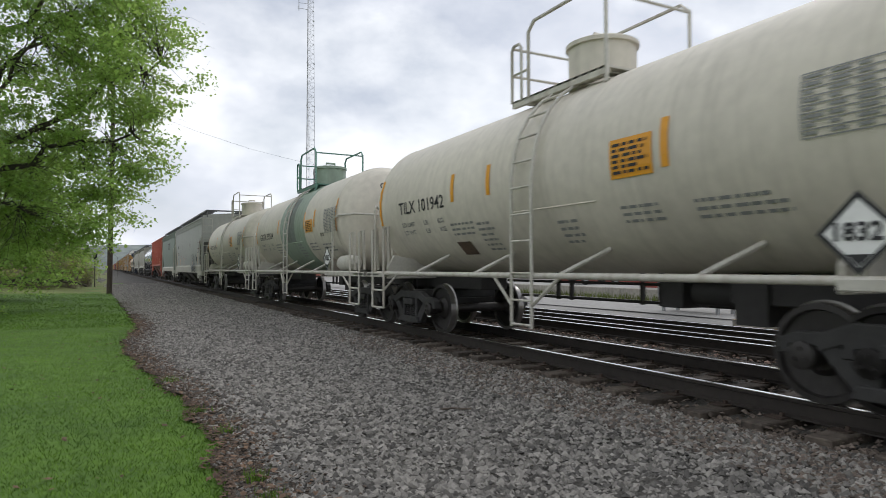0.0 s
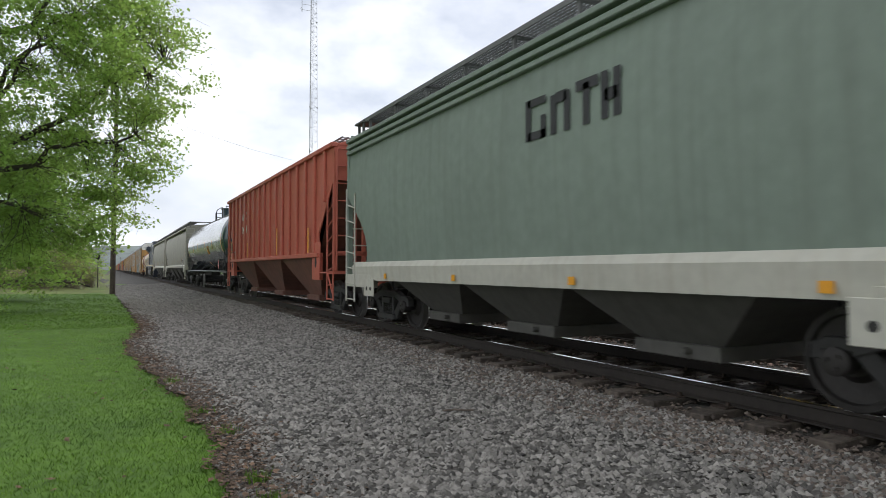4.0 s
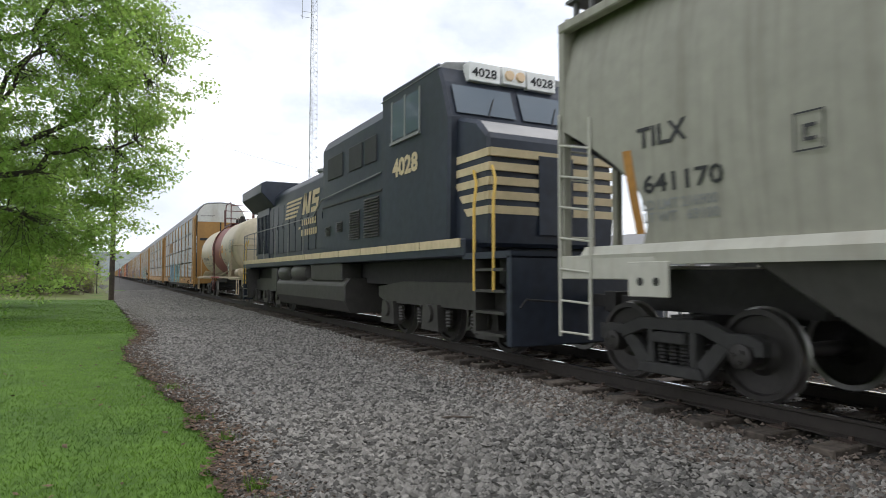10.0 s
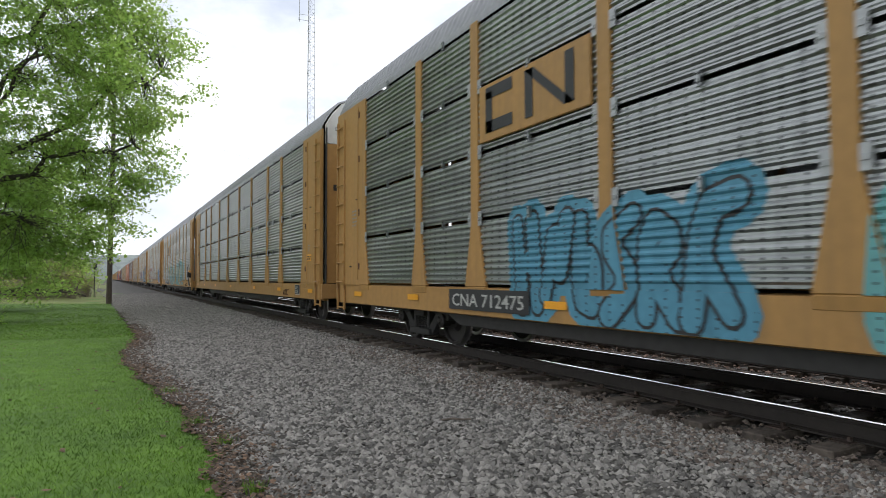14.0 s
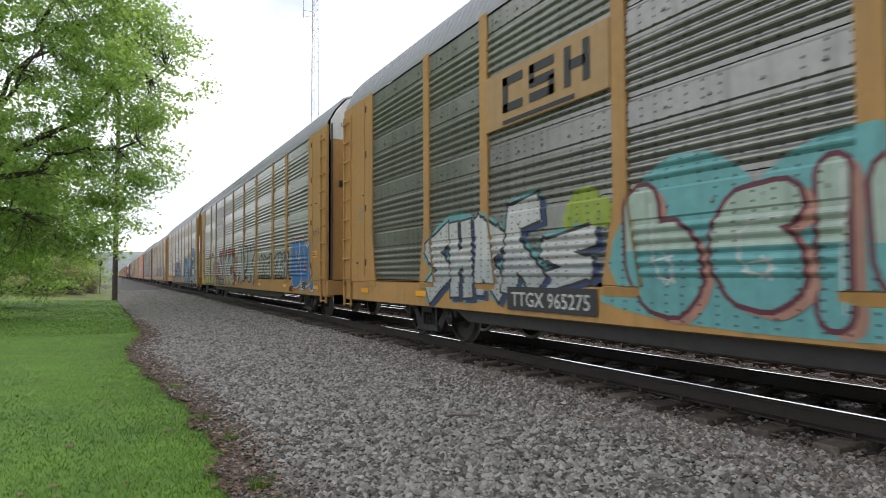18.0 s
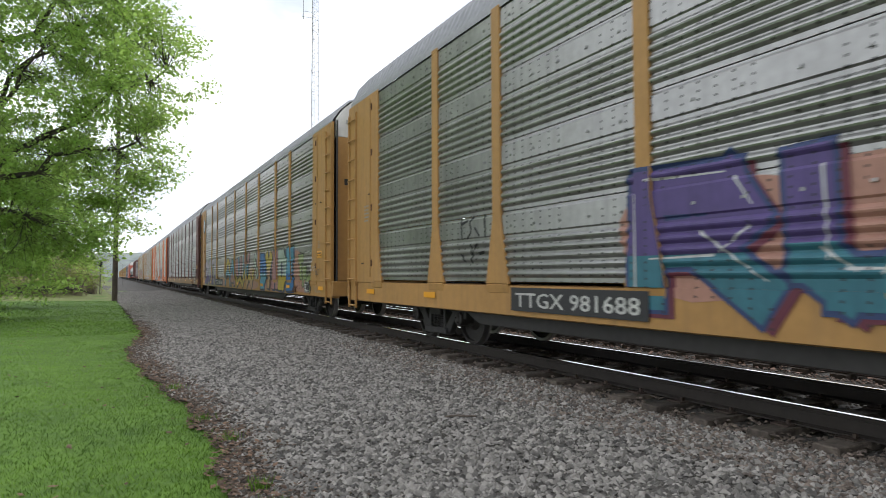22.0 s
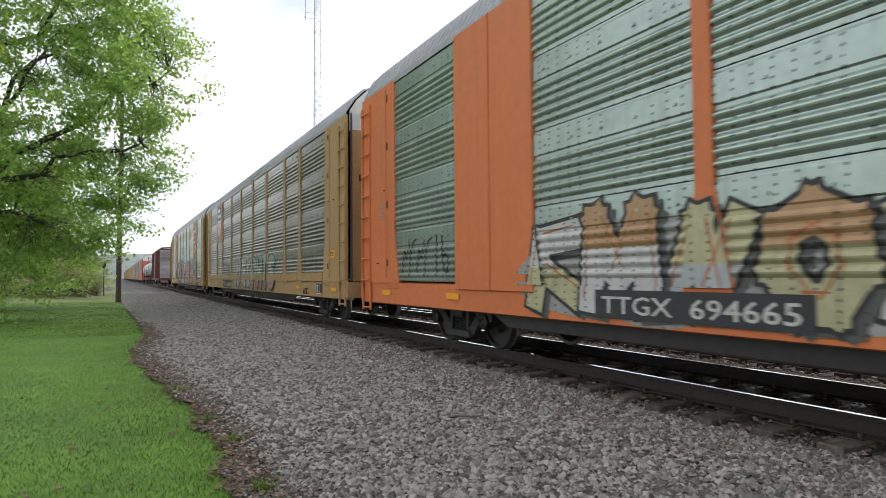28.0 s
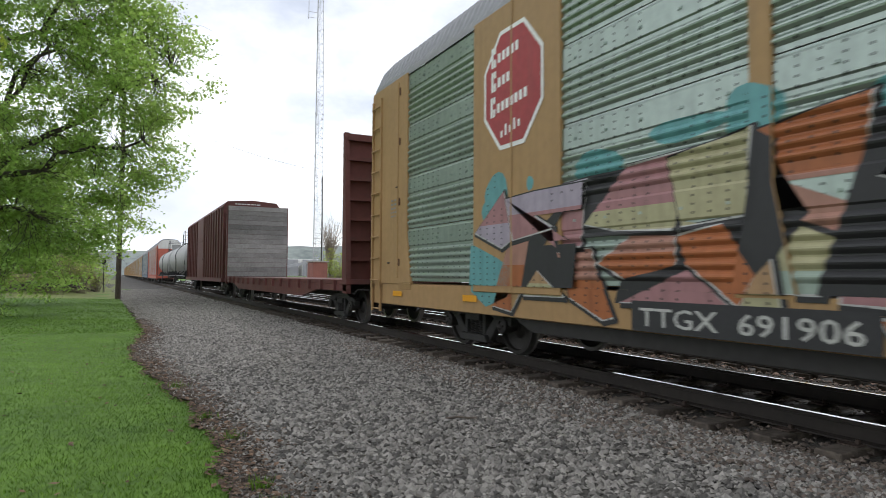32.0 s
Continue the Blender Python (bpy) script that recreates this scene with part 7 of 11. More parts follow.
def build_hoppers():
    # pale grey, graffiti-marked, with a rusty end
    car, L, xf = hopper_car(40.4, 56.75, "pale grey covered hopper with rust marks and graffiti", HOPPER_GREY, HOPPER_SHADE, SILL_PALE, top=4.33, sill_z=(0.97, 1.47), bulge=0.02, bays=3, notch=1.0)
    y = L(54.73)
    side_text(car, "FMLX", y, 2.74, 0.96, 0.25, LETTER_BLACK, xf)
    side_text(car, "51173", y - 0.02, 2.23, 0.98, 0.22, LETTER_BLACK, xf)
    mark("small_print", bar_rows(0.8, 0.2, 2, 50), lambda u, v: (xf(2) - 0.01, y - 0.1 - u, 1.9 + v), LETTER_GREY, car)
    hopper_stripes(car, L, xf, (53.0, 50.4, 45.2), 1.5, 1.97, -0.05)
    hopper_stripes(car, L, xf, (55.2,), 1.53, 2.43, -0.2)
    hopper_stripes(car, L, xf, (42.3,), 1.5, 2.5, -0.1)
    petals = [(0, 0.1)] + [(0.17 * abs(math.cos(2 * q)) ** 0.5 * math.cos(q), 0.1 + 0.27 * (abs(math.cos(2 * q)) ** 0.5 + 0.15) * math.sin(q)) for q in (2 * math.pi * k / 40 for k in range(41))]
    for s, z, k in ((46.5, 2.72, 1.0), (51.3, 2.72, 0.35)):
        mark("rust_patch", ([(a * k, b) for a, b in petals], [(0, i, i + 1) for i in range(1, 41)]), lambda u, v: (xf(z) - 0.008, L(s) - u, z + v), RUST, car, "rusty flower-shaped patch")
    mark("rust_edge", ([(0.5, 0.05), (0.62, 0.0), (0.72, 0.4), (1.0, 0.72), (1.18, 0.95), (1.08, 0.93), (0.82, 0.7), (0.6, 0.5), (0.0, 0.68), (0.34, 0.68), (0.34, 0.74), (0.0, 0.73), (0.02, 0.28), (0.52, 0.3), (0.52, 0.38), (0.02, 0.35), (0.0, 0.05), (0.2, 0.05), (0.2, 0.12), (0.0, 0.12)],
                       [tuple(range(8)), (8, 9, 10, 11), (12, 13, 14, 15), (16, 17, 18, 19)]), lambda u, v: (xf(2.4) - 0.012, L(42.3) - u, 2.15 + v), RUST, car)
    mark("data_plate", rects([(0, 0, 0.45, 0.3)]), lambda u, v: (xf(2) - 0.008, L(43.0) - u, 1.68 + v), LETTER_BLACK, car)
    loose = lambda pts, w, p, s, z: [mark("graffiti_stroke", (q, [tuple(range(len(q)))]), lambda u, v: (xf(z + v) - 0.009 - 0.0004 * j, L(s) - u, z + v), PAINTS[p], car, "sprayed line") for j, q in enumerate(stroke(pts, w, w, True))]
    r = random.Random(8)
    for i, (a_, w_) in enumerate(((52.2, 0.5), (51.6, 0.45), (50.9, 0.5), (50.3, 0.5), (49.6, 0.4), (49.0, 0.55))):
        g = STROKES["agdcfe"[i]][0]
        loose([(u * w_, v * 0.42) for u, v in g], 0.02, "pink", a_, 1.75)
    loose([(0, 0.35), (0.1, 0.05), (0.2, 0.4), (0.3, 0.1), (0.42, 0.38), (0.5, 0.1), (0.75, 0.3), (0.6, 0.02), (0.8, 0.05)], 0.022, "black", 46.6, 1.08)
    flank = lambda z: -1.614 if z < 1.47 else xf(z) - 0.010
    for i, (ch, s0, s1) in enumerate((("g", 45.6, 45.05), ("h", 45.1, 44.6), ("b", 44.65, 44.15), ("O", 44.05, 43.05))):
        for w_, p_, lift in ((0.2, "black", 0.0), (0.13, "silver", 0.004)):
            for g in STROKES[ch]:
                pts = [(0.1 + u * (s0 - s1 - 0.2), 0.1 + v * 0.95) for u, v in g]
                vs, fs = [], []
                for q in stroke(pts, w_, w_, True):
                    fs.append(tuple(range(len(vs), len(vs) + len(q))))
                    vs += q
                mark("graffiti_letter", (vs, fs), lambda u, v: (flank(1.02 + v) - lift - 0.001 * i, L(s0) - u, 1.02 + v), PAINTS[p_], car, "sprayed silver bubble letter", cuts=[0.449, 0.451])
    # grey-green
    car, L, xf = hopper_car(57.9, 71.3, "grey-green covered hopper with a pale sill", HOPPER_GREEN, HOPPER_SHADE, SILL_PALE, top=4.32, sill_z=(1.0, 1.40), bulge=0.10, bays=3, notch=1.1)
    it = [(0, 0, 0.12, 0.55), (0.05, 0, 0.4, 0.11), (0.05, 0.45, 0.4, 0.1), (0.34, 0, 0.11, 0.3), (0.55, 0, 0.12, 0.5), (0.66, 0.38, 0.22, 0.14), (0.82, 0, 0.12, 0.5), (1.05, 0.42, 0.4, 0.13), (1.18, 0, 0.12, 0.5), (1.5, 0, 0.12, 0.55), (1.7, 0, 0.12, 0.55), (1.55, 0.2, 0.22, 0.14)]
    mark("owner_emblem", rects(it), lambda u, v: (xf(3) - 0.012, L(63.9) - u, 2.95 + v), LETTER_BLACK, car, "dark block emblem")
    mark("small_print", bar_rows(0.7, 0.5, 4, 52), lambda u, v: (xf(2) - 0.012, L(66.2) - u, 2.2 + v), LETTER_GREY, car)
    hopper_stripes(car, L, lambda z: -1.60, (59.9, 63.0, 66.0, 68.9), 1.05, 1.15, 0)
    # two weathered beige cars
    for i, (s0, s1, num) in enumerate(((107.8, 127.45, "641163"), (128.9, 148.4, "641170"))):
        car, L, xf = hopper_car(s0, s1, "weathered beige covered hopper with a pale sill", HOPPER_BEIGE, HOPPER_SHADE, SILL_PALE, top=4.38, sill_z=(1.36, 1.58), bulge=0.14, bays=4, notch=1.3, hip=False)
        if i:
            for j, (g, sa, w, h, z) in enumerate((('S', 137.52, 0.25, 0.36, 2.02), ('U', 137.22, 0.22, 0.32, 2.04), ('R', 136.95, 0.25, 0.36, 2.04), ('E', 136.66, 0.3, 0.4, 2.05), ('g', 139.34, 0.5, 0.35, 1.78), ('d', 138.7, 0.4, 0.3, 1.8), ('e', 138.2, 0.45, 0.36, 1.82), ('c', 140.2, 0.7, 0.4, 1.7), ('a', 141.3, 0.6, 0.45, 1.7))):
                for line in STROKES[g]:
                    for n, q in enumerate(stroke([(u * w, v * h) for u, v in line], 0.05 if j < 4 else 0.025, 0.035 if j < 4 else 0.02, True)):
                        mark("graffiti_stroke", (q, [tuple(range(len(q)))]), lambda u, v: (xf(z + v) - 0.009 - 0.0004 * n, L(sa) - u, z + v), PAINTS['smoke'], car, "faint sprayed line")
        y = L(s1 - 1.36)
        side_text(car, "TILX", y, 2.59, 0.66, 0.21, LETTER_BLACK, xf)
        side_text(car, num, y - 0.05, 2.11, 1.0, 0.18, LETTER_BLACK, xf)
        for z, t in ((1.93, "LD LMT 216900"), (1.80, "LT WT   69100")):
            side_text(car, t, y - 0.02, z, 0.95, 0.10, LETTER_GREY, xf)
        hopper_stripes(car, L, xf, (s1 - 1.25, s0 + 1.25), 1.69, 2.6, 0.12, m=STRIPE_RUSTY)
        hopper_stripes(car, L, xf, (s1 - 7.25, s1 - 9.7, s1 - 12.1, s0 + 3.7), 1.67, 2.12, 0.06, wide=0.11, m=STRIPE_RUSTY)
        mark("data_plate", rects([(0, 0, 0.45, 0.3)]), lambda u, v: (xf(2) - 0.008, L(s0 + 3.1) - u, 1.70 + v), LETTER_BLACK, car)
        mark("data_plate_print", rects([(-0.015, -0.015, 0.48, 0.015), (-0.015, 0.3, 0.48, 0.015), (-0.015, 0, 0.015, 0.3), (0.45, 0, 0.015, 0.3), (0.24, 0.02, 0.012, 0.27), (0.04, 0.24, 0.14, 0.02), (0.29, 0.05, 0.13, 0.02)]), lambda u, v: (xf(2) - 0.014, L(s0 + 3.1) - u, 1.70 + v), LETTER_WHITE, car)
        mark("small_print", bar_rows(0.72, 0.36, 3, 60 + i, 0.5), lambda u, v: (xf(2) - 0.01, L(s0 + 2.25) - u, 1.82 + v), LETTER_GREY, car)
        it = [(0, 0, 0.26, 0.015), (0, 0.31, 0.26, 0.015), (0, 0, 0.015, 0.32), (0.245, 0, 0.015, 0.32), (0.08, 0.08, 0.11, 0.03), (0.08, 0.08, 0.03, 0.14), (0.08, 0.19, 0.11, 0.03)]
        mark("plate_frame", rects(it), lambda u, v: (xf(3) - 0.012, L(s1 - 3.12) - u, 2.25 + v), LETTER_BLACK, car)
        mark("rust_patch", ([(0, 0), (0.14, 0.02), (0.16, 0.3), (0.05, 0.5), (-0.02, 0.35)], [(0, 1, 2, 3, 4)]), lambda u, v: (xf(2) - 0.007, L(s0 + 3.85) - u, 1.75 + v), RUST, car)
        mark("warning_print", bar_rows(0.3, 0.24, 4, 63 + i), lambda u, v: (xf(2) - 0.01, L(s0 + 6.0) - u, 1.68 + v), PAINTS["maroon"], car)
        mark("small_print", bar_rows(0.3, 0.2, 3, 64 + i), lambda u, v: (xf(2) - 0.01, L(s0 + 4.9) - u, 1.68 + v), LETTER_GREY, car)
        mark("small_notice", rects([(0, 0, 0.22, 0.12)]), lambda u, v: (xf(2) - 0.008, L(s0 + 4.15) - u, 1.68 + v), LETTER_WHITE, car)
        side_text(car, "3/23", L(s0 + 2.28), 1.41, 0.42, 0.12, LETTER_BLACK, lambda z: -1.60)


def build_red_hopper():
    s0, s1, top, zb = 72.3, 88.62, 4.40, 1.62
    car, L = car_thing("ribbed_hopper_car", "faded red covered hopper with upright side ribs", s0, s1)
    a, b, hw = L(s0), L(s1), 1.56
    out = [(a + 0.02, top), (a + 0.02, 3.6), (a + 1.35, 2.2), (a + 1.35, zb), (b - 1.35, zb), (b - 1.35, 2.2), (b - 0.02, 3.6), (b - 0.02, top)]
    for sx in (-1, 1):
        part("side_sheet", Shape().prism(out, 'x', sx * hw, sx * (hw - 0.03)), RED_HOPPER, car)
    n = 16
    for i in range(n + 1):
        y = a + 0.75 + (b - a - 1.5) * i / n
        z0 = 1.55 if 1.3 < y - a and y < b - 1.3 else 3.0
        part("side_rib", Shape().prism([(y - 0.07, z0), (y + 0.07, z0), (y + 0.07, top), (y - 0.07, top)], 'x', -hw - 0.07, -hw), RED_HOPPER, car, bevel=0.015)
    part("top_chord", Shape().box(-hw - 0.09, -hw + 0.08, a, b, top - 0.06, top + 0.06), RED_HOPPER, car, bevel=0.012)
    part("bottom_chord", Shape().box(-hw - 0.09, -hw + 0.08, a + 1.2, b - 1.2, zb - 0.06, zb + 0.06), RED_HOPPER, car, bevel=0.012)
    part("roof", Shape().prism([(-hw, top), (-1.1, top + 0.16), (0, top + 0.22), (1.1, top + 0.16), (hw, top)], 'y', a, b), RED_HOPPER, car)
    wk = Shape()
    for i in range(5):
        wk.box(-1.2 + i * 0.15, -1.16 + i * 0.15, a + 0.5, b - 0.3, top + 0.3, top + 0.33)
    y = a + 0.5
    while y < b - 0.3:
        wk.box(-1.2, -0.58, y, y + 0.03, top + 0.28, top + 0.31)
        y += 0.25
    part("roof_walk", wk, WALKWAY, car)
    # lower slopes in three pockets
    p0, p1 = a + 1.4, b - 1.4
    w = (p1 - p0) / 3
    for i in range(3):
        y0, y1 = p0 + i * w, p0 + (i + 1) * w
        m = (y0 + y1) / 2
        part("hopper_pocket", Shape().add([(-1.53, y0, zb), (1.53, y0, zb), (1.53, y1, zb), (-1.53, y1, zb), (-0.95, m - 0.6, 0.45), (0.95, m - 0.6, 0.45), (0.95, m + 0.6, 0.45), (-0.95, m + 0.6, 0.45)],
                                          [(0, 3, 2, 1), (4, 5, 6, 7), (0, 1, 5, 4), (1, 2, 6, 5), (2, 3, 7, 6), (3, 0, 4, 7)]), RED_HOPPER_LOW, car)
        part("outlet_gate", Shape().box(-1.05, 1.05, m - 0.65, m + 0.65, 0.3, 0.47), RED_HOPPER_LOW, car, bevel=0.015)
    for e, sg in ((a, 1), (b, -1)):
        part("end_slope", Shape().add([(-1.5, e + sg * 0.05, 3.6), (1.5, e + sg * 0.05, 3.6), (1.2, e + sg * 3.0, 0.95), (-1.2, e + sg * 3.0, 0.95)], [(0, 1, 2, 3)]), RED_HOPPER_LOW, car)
        part("end_wall", Shape().box(-1.53, 1.53, min(e + sg * 0.02, e + sg * 0.05), max(e + sg * 0.02, e + sg * 0.05), 3.5, top + 0.05), RED_HOPPER, car)
        part("end_platform", Shape().box(-1.55, 1.55, min(e, e + sg * 0.7), max(e, e + sg * 0.7), 1.12, 1.2).box(-0.35, 0.35, min(e, e + sg * 2.4), max(e, e + sg * 2.4), 0.8, 1.12).box(-1.58, -1.46, min(e + sg * 1.3, e + sg * 1.85), max(e + sg * 1.3, e + sg * 1.85), 0.95, zb), RED_HOPPER, car)
        for x in (-1.52, -0.75, 0.75, 1.52):
            part("end_post", Shape().box(x - 0.05, x + 0.05, min(e + sg * 0.02, e + sg * 0.12), max(e + sg * 0.02, e + sg * 0.12), 1.2, 3.6), RED_HOPPER, car, bevel=0.01)
        ladder(car, "corner_ladder", [(-1.57, e + sg * 0.05, 0.45), (-1.57, e + sg * 0.05, 3.4)], [(-1.57, e + sg * 0.55, 0.45), (-1.57, e + sg * 0.55, 3.1)], [0.01, 0.14, 0.28, 0.42, 0.56, 0.7, 0.84], -1, 0.024, RED_HOPPER)
        ladder(car, "end_ladder", [(-1.5, e - sg * 0.02, 1.2), (-1.5, e - sg * 0.02, 4.3)], [(-1.0, e - sg * 0.02, 1.2), (-1.0, e - sg * 0.02, 4.3)], [k / 7 for k in range(1, 8)], -1, 0.02, RED_HOPPER)
    part("brake_wheel", Shape().lathe([(0.0, 0.27), (0.02, 0.29), (0.04, 0.27), (0.02, 0.25), (0.0, 0.27)], 'y', (-0.35, b + 0.05, 2.2), 20).cyl((-0.62, b + 0.07, 2.2), (-0.08, b + 0.07, 2.2), 0.015).cyl((-0.35, b + 0.07, 1.93), (-0.35, b + 0.07, 2.47), 0.015), RED_HOPPER, car, smooth=50)
    for e, sg in ((a, 1), (b, -1)):
        part("end_beam", Shape().box(-1.55, 1.55, min(e + sg * 0.02, e + sg * 0.12), max(e + sg * 0.02, e + sg * 0.12), 1.58, 1.70), RED_HOPPER, car, bevel=0.01)
        ym = e + sg * 1.5
        hole = [(ym + 0.09 * math.cos(6.2832 * k / 14), 1.42 + 0.14 * math.sin(6.2832 * k / 14)) for k in range(14)]
        part("bolster_plate", Shape().prism([(ym - 0.33, 0.95), (ym + 0.33, 0.95), (ym + 0.4, zb + 0.35), (ym - 0.4, zb + 0.35)], 'x', -1.60, -1.575), RED_HOPPER, car, bevel=0.008)
        part("oval_hole", Shape().prism(hole, 'x', -1.604, -1.59), STEEL_DARK, car, "dark oval hole in the bolster plate")
        part("ladder_brace", Shape().tube([(-1.57, e + sg * 0.08, 0.62), (-1.57, e + sg * 0.5, 1.12)], 0.022, 6).tube([(-1.57, e + sg * 0.55, 1.15), (-1.57, e + sg * 1.2, 1.15)], 0.024, 6), RED_HOPPER, car, smooth=50)
    xf = lambda z: -hw - 0.0
    side_text(car, "GACX", b - 3.3, 3.3, 1.35, 0.3, LETTER_WHITE, xf)
    side_text(car, "10474", b - 3.35, 2.75, 1.35, 0.3, LETTER_WHITE, xf)
    for y, z0, z1 in ((b - 1.25, 1.7, 2.5), (b - 5.15, 1.7, 2.3), (a + 6.0, 1.7, 2.6), (a + 2.2, 1.7, 2.4)):
        mark("reflective_stripe", rects([(0, 0, 0.12, z1 - z0)]), on_side(y, z0, -hw - 0.072), STRIPE, car)
    mark("small_print", bar_rows(0.5, 0.3, 3, 71), on_side(b - 1.6, 1.75, -hw), LETTER_GREY, car)
    add_truck(car, a + 1.25)
    add_truck(car, b - 1.25)
    add_couplers(car, a, b)


# ---- diesel locomotive ----
LOCO_BLACK = tex_material("locomotive_black", (0.015, 0.021, 0.036), 0.45, 0, 0.3, 6, 0.6, 0.05, tint=(0.024, 0.032, 0.05), streak=0.15, dirt=(0.05, 0.047, 0.042))
LOCO_GRIME = tex_material("dusty_running_gear", (0.045, 0.042, 0.038), 0.5, 0.05, 0.35, 6, 0.8, 0.2)
LOCO_CREAM = tex_material("faded_cream_stripe", (0.60, 0.49, 0.30), 0.55, 0, 0.14, 8, 1, 0.05, streak=0.3, dirt=(0.3, 0.2, 0.1))
GRAB_YELLOW = tex_material("yellow_grab_iron", (0.65, 0.42, 0.08), 0.5, 0, 0.14, 12, 1, 0.05)
GLASS = bpy.data.materials.new("cab_glass")
GLASS.use_nodes = True
gb = GLASS.node_tree.nodes["Principled BSDF"]
# blue-grey base carries part of the sky's reflection as colour
gb.inputs["Base Color"].default_value = (0.09, 0.12, 0.15, 1)
gb.inputs["Roughness"].default_value = 0.06
gb.inputs["IOR"].default_value = 1.5
gb.inputs["Specular IOR Level"].default_value = 0.9
LENS = bpy.data.materials.new("lamp_lens")
LENS.use_nodes = True
lb = LENS.node_tree.nodes["Principled BSDF"]
lb.inputs["Base Color"].default_value = (0.75, 0.55, 0.35, 1)
lb.inputs["Roughness"].default_value = 0.15


def build_locomotive():
    s0, s1 = 149.5, 170.1
    car, L = car_thing("diesel_locomotive", "black six-axle diesel locomotive with cream stripes", s0, s1, "locomotive")
    n = lambda s: L(s)
    part("walkway_deck", Shape().box(-1.52, 1.52, n(150.9), n(170.0), 1.55, 1.84), LOCO_BLACK, car, bevel=0.02)
    # cream edge stripe in plates
    y = 151.0
    while y < 169.8:
        k = min(1.55, 169.9 - y)
        part("edge_stripe", Shape().box(-1.535, -1.52, n(y) + 0.02, n(y + k) - 0.02, 1.70, 1.85), LOCO_CREAM, car)
        y += k
    # nose and cab
    part("nose", Shape().prism([(n(150.55), 1.7), (n(150.5), 2.2), (n(150.58), 3.5), (n(150.9), 3.78), (n(151.7), 4.02), (n(151.8), 1.7)], 'x', -1.28, 1.28), LOCO_BLACK, car, bevel=0.06)
    cab = Shape().prism([(n(151.6), 1.8), (n(151.55), 3.98), (n(151.8), 4.66), (n(152.0), 5.04), (n(154.6), 5.08), (n(154.6), 1.8)], 'x', -1.45, 1.45)
    part("cab", cab, LOCO_BLACK, car, bevel=0.05)
    part("cab_roof", Shape().prism([(-1.48, 4.92), (-1.3, 5.06), (-0.7, 5.15), (0.7, 5.15), (1.3, 5.06), (1.48, 4.92)], 'y', n(151.95), n(154.65)), LETTER_GREY, car, "grey cab roof", bevel=0.02)
    part("number_board", Shape().box(-0.95, -0.3, n(151.72), n(152.0), 4.72, 5.06).box(0.3, 0.95, n(151.72), n(152.0), 4.72, 5.06).box(-0.25, 0.25, n(151.7), n(152.0), 4.74, 5.06), SIGN_WHITE, car, bevel=0.01)
    for x in (-0.9, 0.36):
        vs, fs = fit_text("4028", 0.52, 0.16, 0.02)
        mark("number_board_digits", (vs, fs), lambda u, v: (x + u, n(151.71), 4.80 + v), LETTER_BLACK, car)
    for x in (-0.12, 0.12):
        part("headlight", Shape().lathe([(0, 0.001), (0.0, 0.085), (0.05, 0.1), (0.08, 0.1)], 'y', (x, n(151.65), 4.9), 16), LENS, car, smooth=40)
    for x0, x1 in ((-1.3, -0.08), (0.08, 1.3)):
        part("windshield", Shape().add([(x0, n(151.57) - 0.03, 4.06), (x1, n(151.57) - 0.03, 4.06), (x1, n(151.77) - 0.03, 4.6), (x0, n(151.77) - 0.03, 4.6)], [(0, 1, 2, 3)]), GLASS, car)
        part("wiper", Shape().tube([((x0 + x1) / 2, n(151.5), 4.02), ((x0 + x1) / 2 + 0.2, n(151.66), 4.4)], 0.012, 5), LETTER_BLACK, car)
    part("side_window", Shape().box(-1.46, -1.452, n(152.75), n(153.35), 4.0, 4.75).box(-1.46, -1.452, n(153.42), n(154.0), 4.0, 4.75), GLASS, car)
    part("window_frame", Shape().box(-1.47, -1.45, n(152.68), n(152.74), 3.95, 4.8).box(-1.47, -1.45, n(153.35), n(153.41), 3.95, 4.8).box(-1.47, -1.45, n(154.0), n(154.06), 3.95, 4.8).box(-1.5, -1.45, n(152.68), n(154.06), 3.89, 3.95), LETTER_GREY, car)
    side_text(car, "4028", n(153.99), 3.24, 1.21, 0.34, LOCO_CREAM, lambda z: -1.45, 0.04)
    # nose stripes wrap side and front
    for k in range(5):
        z = 2.22 + k * 0.23
        y1 = 151.2 + 0.16 * k
        part("nose_stripe", Shape().prism([(n(150.52), z), (n(y1), z), (n(y1 + 0.12), z + 0.13), (n(150.52), z + 0.13)], 'x', -1.292, -1.27).box(-1.27, 1.27, n(150.5) - 0.012, n(150.5) + 0.06, z, z + 0.13), LOCO_CREAM, car)
    # raised hood behind the cab, then the long hood
    part("equipment_hood", Shape().prism([(-1.40, 1.84), (-1.40, 4.62), (-1.25, 4.90), (1.25, 4.90), (1.40, 4.62), (1.40, 1.84)], 'y', n(154.6), n(159.0)), LOCO_BLACK, car, bevel=0.03)
    part("long_hood", Shape().prism([(-1.05, 1.84), (-1.05, 4.15), (-0.8, 4.42), (0.8, 4.42), (1.05, 4.15), (1.05, 1.84)], 'y', n(159.0), n(167.0)), LOCO_BLACK, car, bevel=0.03)
    part("radiator_base", Shape().box(-1.1, 1.1, n(167.0), n(169.2), 1.84, 4.2), LOCO_BLACK, car, bevel=0.03)
    part("radiator_wing", Shape().prism([(-1.1, 3.85), (-1.58, 4.35), (-1.58, 4.70), (-1.4, 4.78), (1.4, 4.78), (1.58, 4.70), (1.58, 4.35), (1.1, 3.85)], 'y', n(166.2), n(170.05)), LOCO_BLACK, car, bevel=0.02)
